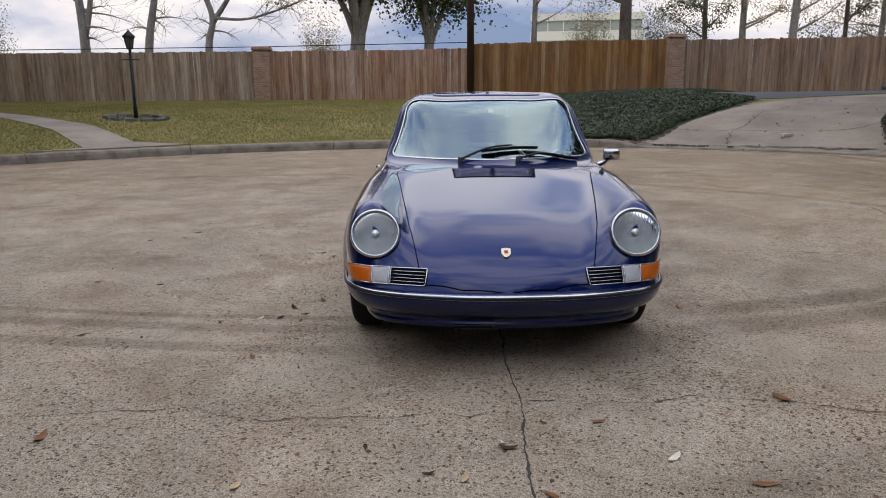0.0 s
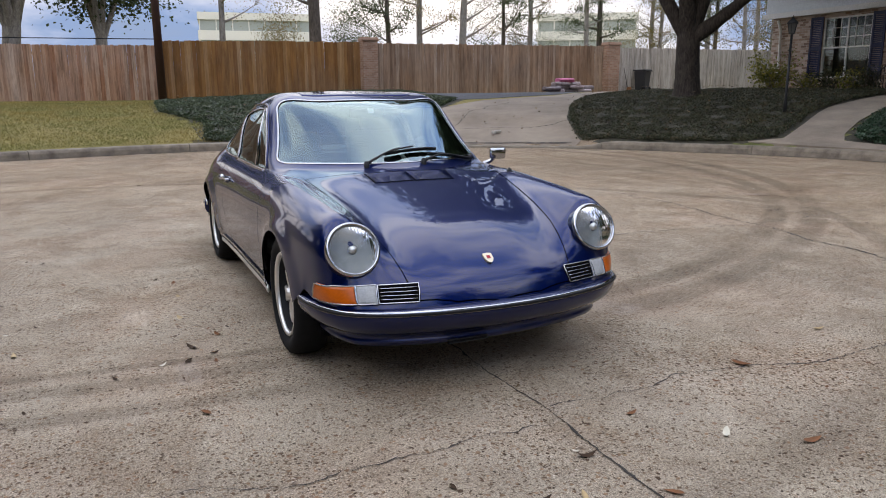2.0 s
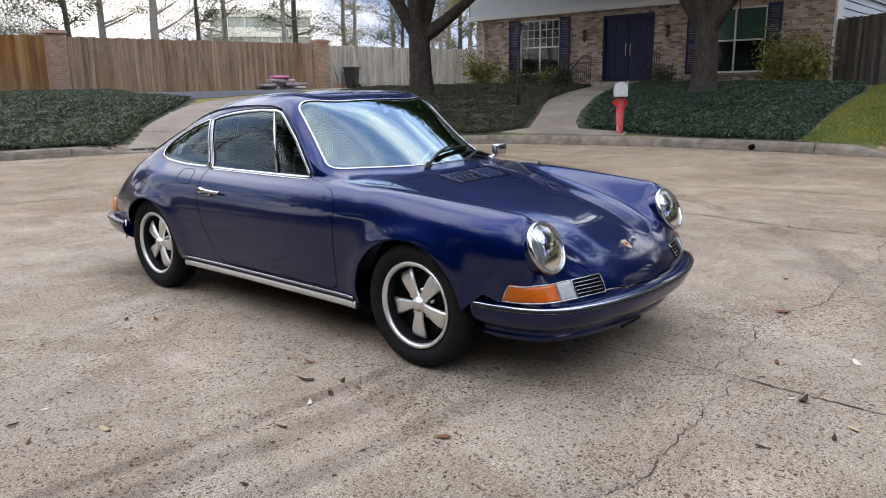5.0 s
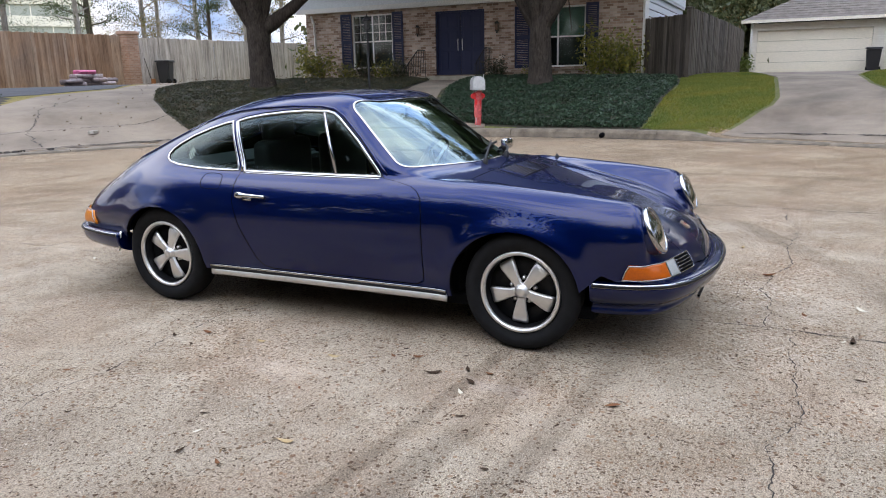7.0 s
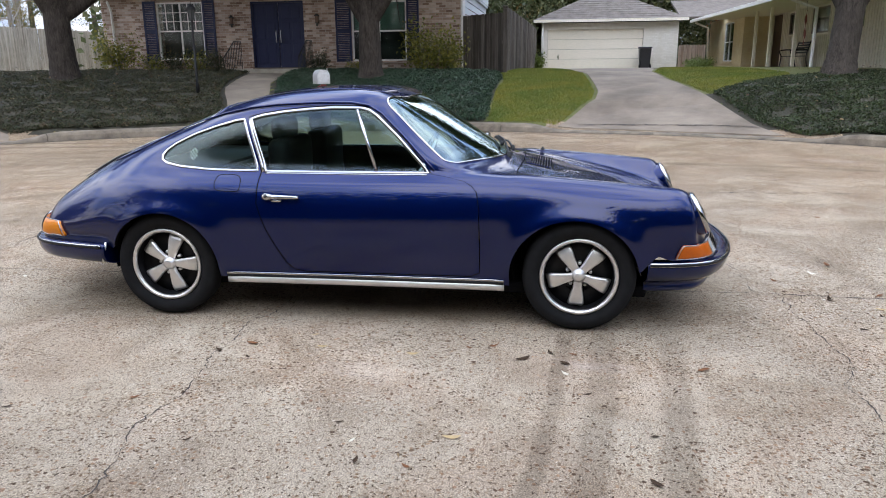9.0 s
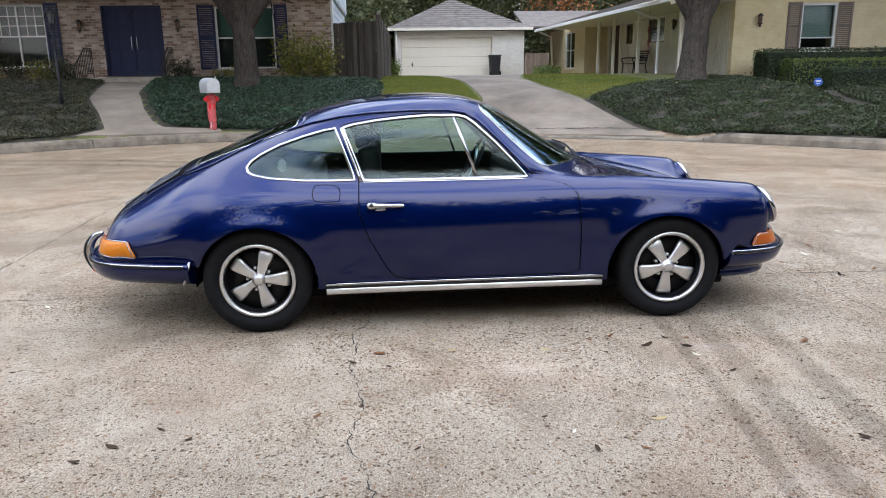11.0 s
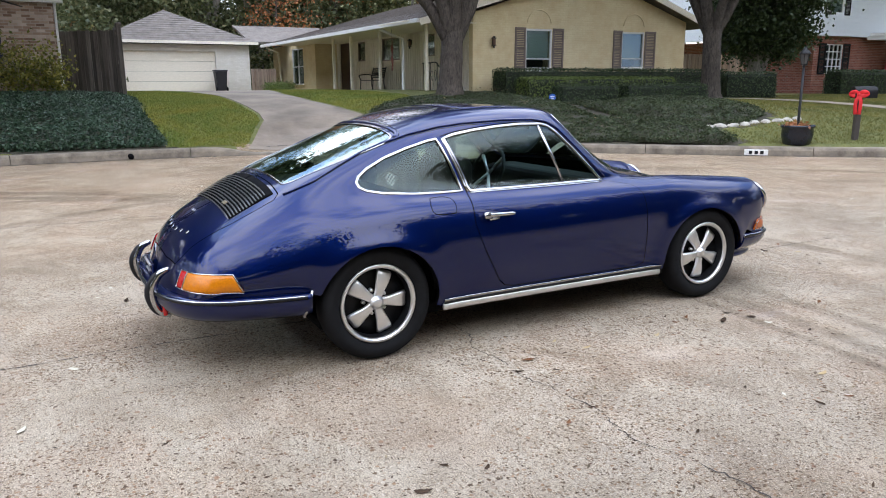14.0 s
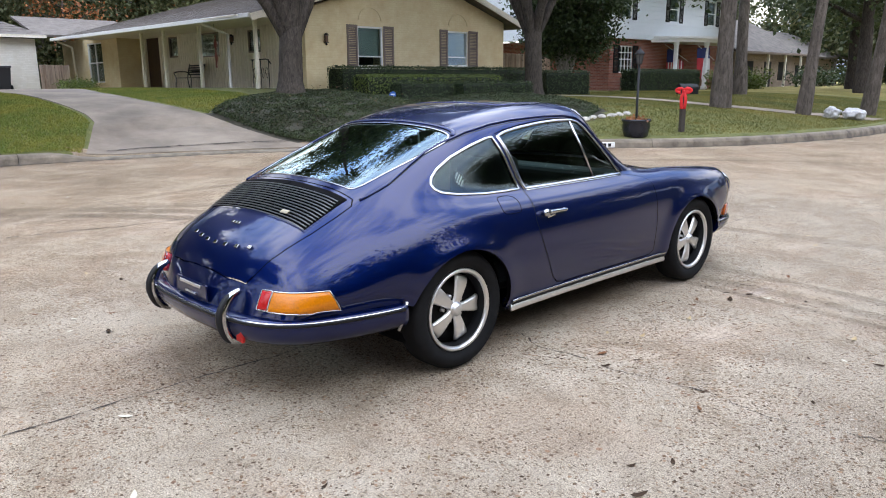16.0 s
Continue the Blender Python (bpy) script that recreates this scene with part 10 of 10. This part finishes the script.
# sunroof
for s in (1, -1):
    sr, e, en = patch("sunroof", [(9.15, 7.75), (9.12, 9.0)], [(10.15, 7.72), (10.15, 9.0)], 0.0025, M_paint, car, s, "dark blue sunroof panel", n=14, m=10, thick=0.006)

# cabin
cab = new("cabin")
cab.parent = car
tagged(cab, "black vinyl cabin")
part("cabin_floor", box_mesh((0, 1.45, .30), (1.25, 1.7, .04)), M_cabin, cab, "black carpet")
part("dashboard", box_mesh((0, .70, .72), (1.20, .26, .17), .05, 0, 3), M_cabin, cab, "black dashboard")
part("rear_shelf", box_mesh((0, 2.28, .80), (1.08, .5, .03), .01), M_cabin, cab, "black rear shelf")
part("rear_bench", box_mesh((0, 2.03, .62), (1.1, .12, .36), .04, 0, 2), M_cabin, cab, "black folding rear seat")
for s in (1, -1):
    seat = box_mesh((s * .33, 1.38, .44), (.48, .50, .14), .05, 0, 3)
    add_box(seat, (s * .33, 1.66, .72), (.46, .13, .50), .05, 0, 3)
    add_box(seat, (s * .33, 1.69, 1.015), (.25, .09, .13), .035, 0, 3)
    smooth_all(part("seat", seat, M_cabin, cab, "black vinyl seat with headrest"))
ang = np.linspace(0, 2 * math.pi, 36, endpoint=False)
cx, cl, cz = .33, .985, .755
ring = np.stack([cx + .19 * np.cos(ang), cl + .19 * np.sin(ang) * math.sin(radians(25)) * -1, cz + .19 * np.sin(ang) * math.cos(radians(25))], 1)
v, f = tube(ring, .012, 8, True, False)
part("steering_wheel", mesh_of("steering_wheel", v, f, M_cabin, True), None, cab, "black steering wheel")
for k in range(4):
    a = math.pi / 4 + k * math.pi / 2
    p = np.array((cx + .19 * math.cos(a), cl - .19 * math.sin(a) * math.sin(radians(25)), cz + .19 * math.sin(a) * math.cos(radians(25))))
    v, f = tube([(cx, cl - .02, cz), p], .011, 6)
    part("wheel_spoke", mesh_of("wheel_spoke", v, f, M_satin, True), None, cab, "steering wheel spoke")
part("cabin_mirror", box_mesh((0, .93, 1.11), (.22, .02, .06), .012, 0, 2), M_cabin, cab, "black cabin mirror")
# stickers on the glass
part("windscreen_sticker", box_mesh((.02, .905, 1.125), (.035, .004, .03)), M_white, ws, "small white sticker")
bm = bmesh.new()
for i in range(5):
    for j in range(7):
        if (i + j) % 2 == 0:
            u, v_ = from_side(2.105 + .0095 * i, .87 + .0095 * j)
            q = on_grid(GRID, u, v_) - on_grid(GNORM, u, v_) * .012
            if (i - 2) ** 2 / 7 + (j - 3) ** 2 / 11 < 1:
                add_box(bm, (-q[1], q[0], q[2]), (.002, .009, .009))
part("chequered_sticker", bm, M_white, car, "small chequered sticker inside the quarter glass")

# ---- joints, cracks, marks and leaves on the street ----
def crack(name, line, wide, seed, label, rough=0.03, mat=M_crack, parent=None):
    """A jagged open crack: a narrow ribbon of dirt, uneven in width."""
    rg = random.Random(seed)
    p = [np.array(q, float) for q in line]
    pts = []
    for a, b in zip(p[:-1], p[1:]):
        n = max(2, int(np.linalg.norm(b - a) / 0.022))
        pts += [a + (b - a) * i / n for i in range(n)]
    pts.append(p[-1])
    pts = np.array(pts)
    k = len(pts)
    wob = np.zeros((k, 2))
    for amp, step in ((rough, 12), (rough * 0.45, 4), (rough * 0.32, 1)):
        nodes = np.array([(rg.uniform(-1, 1), rg.uniform(-1, 1)) for _ in range(k // step + 3)]) * amp
        t = np.arange(k) / step
        wob += np.stack([np.interp(t, np.arange(len(nodes)), nodes[:, c]) for c in (0, 1)], 1)
    pts = pts + wob
    t = np.gradient(pts, axis=0)
    t /= np.linalg.norm(t, axis=1)[:, None] + 1e-9
    nn = np.stack([-t[:, 1], t[:, 0]], 1)
    w = np.array([wide * rg.choice((0.05, 0.2, 0.4, 0.6, 0.8, 1.3)) for _ in range(k)])
    w = np.convolve(w, [0.25, 0.5, 0.25], "same")[:, None]
    l, r = pts + nn * w / 2, pts - nn * w / 2
    v = [(x, y, 0.0035) for x, y in l] + [(x, y, 0.0035) for x, y in r]
    f = [(i, i + 1, k + i + 1, k + i) for i in range(k - 1)]
    ob = new(name, mesh_of(name, v, f, mat))
    return tagged(ob, label, "crack", kind="structure")


crack("slab_joint_1", [(0.36, 1.2), (0.36, 2.13), (0.36, 2.6), (0.38, 2.83), (0.36, 3.31), (0.36, 6.9), (0.35, 8.0), (0.35, 12), (0.33, 16.8)], 0.011, 1, "long open joint between street slabs", 0.012)
crack("crack_1", [(0.38, 2.83), (0.56, 2.85), (0.90, 2.83), (1.08, 2.89), (1.34, 2.85), (1.81, 2.75), (3.0, 2.7), (4.1, 2.8)], 0.009, 2, "jagged crack across a street slab", 0.03)
crack("crack_2", [(0.36, 2.71), (0.08, 2.73), (-0.34, 2.71), (-0.6, 2.68), (-0.97, 2.79), (-1.6, 2.75)], 0.0065, 3, "fine crack across a street slab", 0.03)
crack("crack_3", [(0.3, 5.62), (-0.34, 5.63), (-0.55, 5.7), (-1.0, 5.7), (-1.42, 5.63), (-1.71, 5.63), (-2.05, 5.57), (-3.2, 5.6)], 0.0075, 4, "wandering crack beside the car", 0.03)
crack("crack_4", [(4.6, 8.2), (4.57, 6.69), (4.34, 5.34), (4.15, 4.23), (4.01, 3.2), (4.1, 1.0)], 0.026, 5, "open crack across the far slab", 0.04)
crack("crack_5", [(0.5, 5.65), (2.4, 5.7), (4.4, 5.5), (7.0, 5.6)], 0.012, 6, "crack across the far slab", 0.03)
crack("slab_joint_2", [(-6.5, 8.2), (-2.0, 8.3), (0.3, 8.3), (4.0, 8.4), (9.0, 8.3)], 0.01, 7, "straight slab joint across the street", 0.01)
crack("slab_joint_3", [(-4.6, -6), (-4.7, 0), (-4.7, 6), (-4.6, 12)], 0.01, 8, "straight slab joint along the street", 0.01)
crack("slab_joint_4", [(5.35, -2), (5.3, 6), (5.3, 13)], 0.01, 9, "straight slab joint along the street", 0.01)
def slope_crack(name, line, wide, seed, label, rough=0.04, lift=0.03):
    """A crack that follows sloping ground."""
    ob = crack(name, line, wide, seed, label, rough)
    for vert in ob.data.vertices:
        vert.co.z = land_at(vert.co.x, vert.co.y) + lift
    return ob


slope_crack("drive_joint_1", [(4.35, 16.95), (5.5, 16.3), (6.6, 15.85), (7.6, 15.2), (8.5, 14.5)], 0.10, 31, "broken open joint between the driveway and the street")
slope_crack("drive_joint_2", [(5.6, 17.9), (7.0, 17.3), (8.4, 16.5), (9.5, 15.9)], 0.03, 32, "dark joint across the driveway")
slope_crack("drive_crack_1", [(6.2, 16.2), (6.6, 17.2), (7.9, 18.4), (9.6, 19.2)], 0.035, 33, "wandering crack in the driveway", 0.08)
slope_crack("drive_joint_3", [(11.6, 3.6), (11.5, 2.4), (11.2, 1.2), (10.7, 0.2)], 0.06, 34, "dark joint at the foot of the driveway")
slope_crack("drive_joint_4", [(17.5, 3.1), (17.6, 1.4)], 0.04, 35, "dark joint across the driveway", 0.01)
slope_crack("drive_joint_5", [(23.5, 4.0), (23.7, 0.6)], 0.05, 36, "dark joint across the driveway", 0.01)
# dark ribbon of uneven width along the foot of the kerb
foot = offset_line(rounded([tuple(p) for p in LINE], 2), -0.05)
foot = [tuple(p) for p in foot if p[0] > -11 and p[1] > -16 and p[1] < 18]
near_start = max(range(len(foot) - 1), key=lambda i: np.hypot(foot[i + 1][0] - foot[i][0], foot[i + 1][1] - foot[i][1]))
if np.hypot(foot[near_start + 1][0] - foot[near_start][0], foot[near_start + 1][1] - foot[near_start][1]) > 3:
    foot = foot[near_start + 1:]
crack("gutter_dirt", foot, 0.14, 77, "dark uneven ribbon along the foot of the kerb", 0.012)
rg = random.Random(44)
for k in range(2):
    x0, y0 = rg.uniform(-3.5, 3.0), rg.uniform(0.5, 9.0)
    a = rg.uniform(0, 6.3)
    ln = rg.uniform(0.5, 1.4)
    crack("hairline_crack_%d" % (k + 1), [(x0, y0), (x0 + ln * 0.5 * math.cos(a), y0 + ln * 0.5 * math.sin(a)), (x0 + ln * math.cos(a + 0.4), y0 + ln * math.sin(a + 0.4))], 0.004, 60 + k, "fine hairline crack in the concrete", 0.03)


def ground_leaf(at, size, turn, mat, seed, label):
    """A fallen leaf, curled along its length."""
    rg = random.Random(seed)
    n, m = 9, 5
    curl, cup = rg.uniform(0.3, 1.4), rg.uniform(-0.5, 0.6)
    vs, fs = [], []
    for i in range(n):
        t = i / (n - 1)
        hw = 0.16 * math.sin(math.pi * min(1, t * 1.02) ** 0.8) ** 0.9 + 0.01
        a = (t - 0.5) * curl
        x, z = math.sin(a) / curl, (1 - math.cos(a)) / curl
        for j in range(m):
            s = (j / (m - 1) - 0.5) * 2
            vs.append((x * size, s * hw * size * (0.9 + 0.2 * rg.random()), (z + abs(s) ** 2 * hw * cup) * size))
    for i in range(n - 1):
        for j in range(m - 1):
            k = i * m + j
            fs.append((k, k + 1, k + m + 1, k + m))
    lo = min(v[2] for v in vs)
    vs = [(x, y, z - lo + 0.004) for x, y, z in vs]
    lf = tagged(new("fallen_leaf", mesh_of("fallen_leaf", vs, fs, mat, True)), label, "leaf", "fallen leaves")
    lf.matrix_basis = pose(at[0], at[1], 0, rg.uniform(-4, 4), rg.uniform(-4, 4), turn)
    return lf


M_leaf_brown = plain("dry_brown_leaf", (0.17, 0.075, 0.035), 0.85, spec=0.15, wear=0.3)
M_leaf_dark = plain("dark_wet_leaf", (0.045, 0.027, 0.016), 0.85, spec=0.15, wear=0.3)
M_leaf_tan = plain("tan_leaf", (0.40, 0.28, 0.13), 0.6, wear=0.25)
M_leaf_pale = plain("pale_leaf", (0.55, 0.50, 0.38), 0.6, wear=0.2)
LEAVES = [(-0.82, 4.20, .09, M_leaf_dark), (0.86, 2.37, .08, M_leaf_pale), (-1.82, 4.74, .055, M_leaf_dark), (0.30, 2.45, .08, M_leaf_dark), (1.45, 2.86, .10, M_leaf_brown), (1.10, 2.20, .09, M_leaf_brown), (-1.42, 2.55, .10, M_leaf_brown), (-0.6, 2.2, .07, M_leaf_tan), (0.66, 2.66, .07, M_leaf_brown), (0.14, 2.24, .06, M_leaf_tan)]
rg = random.Random(71)
for x, y, s, mat in LEAVES:
    ground_leaf((x, y), s, rg.uniform(0, 360), mat, int(x * 100 + y * 1000), "curled fallen leaf on the concrete")
mats = [M_leaf_brown, M_leaf_dark, M_leaf_tan, M_leaf_dark, M_leaf_brown, M_leaf_pale]
names = {M_leaf_brown: "dry reddish brown fallen leaf on the concrete", M_leaf_dark: "dark curled fallen leaf on the concrete", M_leaf_tan: "tan fallen leaf on the concrete", M_leaf_pale: "pale dry fallen leaf on the concrete"}
for k in range(240):
    a, r = rg.uniform(0, 2 * math.pi), 2.6 + 5.5 * rg.random() ** 0.8
    x, y = 0.0 + r * math.cos(a), 5.0 + r * math.sin(a)
    if abs(x - 0.35) < 0.9 and 3.0 < y < 7.4:
        continue
    if k % 3 == 0:
        x, y = rg.uniform(-3.4, 1.8), rg.uniform(1.2, 7.6)
        if -0.6 < x < 1.3 and 3.0 < y < 7.4:
            x = -0.6 - rg.random() * 2
    mat = rg.choice(mats)
    ground_leaf((x, y), rg.uniform(0.028, 0.075), rg.uniform(0, 360), mat, 300 + k, names[mat])
# small litter: twigs and grit, too many to count
nrg = np.random.default_rng(8)
n = 2600
a, r = nrg.uniform(0, 2 * np.pi, n), 1.2 + 8.0 * nrg.random(n) ** 0.7
x, y = a * 0 + r * np.cos(a), 5.0 + r * np.sin(a)
ok = gap(x, y) < -0.05
x, y = x[ok], y[ok]
litter = leaves_mesh("leaf_litter", np.stack([x, y, np.full(len(x), 0.006)], 1), nrg.normal(size=(len(x), 3)) * 0.25 + (0, 0, 1), 0.022, M_litter := leafy("litter_bits", [(0.05, 0.035, 0.022), (0.14, 0.08, 0.045), (0.26, 0.19, 0.1), (0.03, 0.024, 0.02)], 0.8), nrg, 0.4)
tagged(new("leaf_litter", litter), "scattered twigs and leaf crumbs on the concrete", "litter", kind="stuff")
# drifts of litter along the gutter
pts = []
for i in range(len(LINE) - 1):
    p, q = LINE[i], LINE[i + 1]
    if p[0] < -10 or p[1] < -14:
        continue
    k = int(np.hypot(*(q - p)) * 26)
    t = nrg.random(k)[:, None]
    d = (q - p) / np.hypot(*(q - p))
    off = np.abs(nrg.normal(size=k))[:, None] * 0.16 + 0.02
    pts.append(p + (q - p) * t - np.array((-d[1], d[0])) * off * -1 * 1.0)
g = np.concatenate(pts)
g = g[gap(g[:, 0], g[:, 1]) < -0.01]
tagged(new("gutter_litter", leaves_mesh("gutter_litter", np.stack([g[:, 0], g[:, 1], np.full(len(g), 0.012)], 1), nrg.normal(size=(len(g), 3)) * 0.4 + (0, 0, 1), 0.05, M_litter, nrg, 0.6)), "dry leaves gathered in the gutter", "litter", kind="stuff")
# fallen leaves on the beds and drives
for poly, count, mt in ((BED_B, 420, M_litter), (BED_A, 260, M_litter), (DRIVE_ONE, 120, M_litter), (BED_D, 200, M_litter)):
    x, y, rr = scatter(poly, 40, 5)
    x, y = x[:count], y[:count]
    up = 0.02 if poly is DRIVE_ONE else 0.22
    tagged(new("leaf_litter", leaves_mesh("leaf_litter", np.stack([x, y, land(x, y) + up], 1), rr.normal(size=(len(x), 3)) * 0.3 + (0, 0, 1), 0.06, mt, rr)), "dry leaves fallen on the planting", "litter", kind="stuff")
v, f = tube([(11.25, 6.25, 0.06), (11.45, 6.25, 0.07)], 0.05, 14)
kd = thing("kerb_drain", "round dark drain outlet in the kerb face", "drain", (0, 0, 0))
part("outlet", mesh_of("outlet", v, f, M_under, True), None, kd)
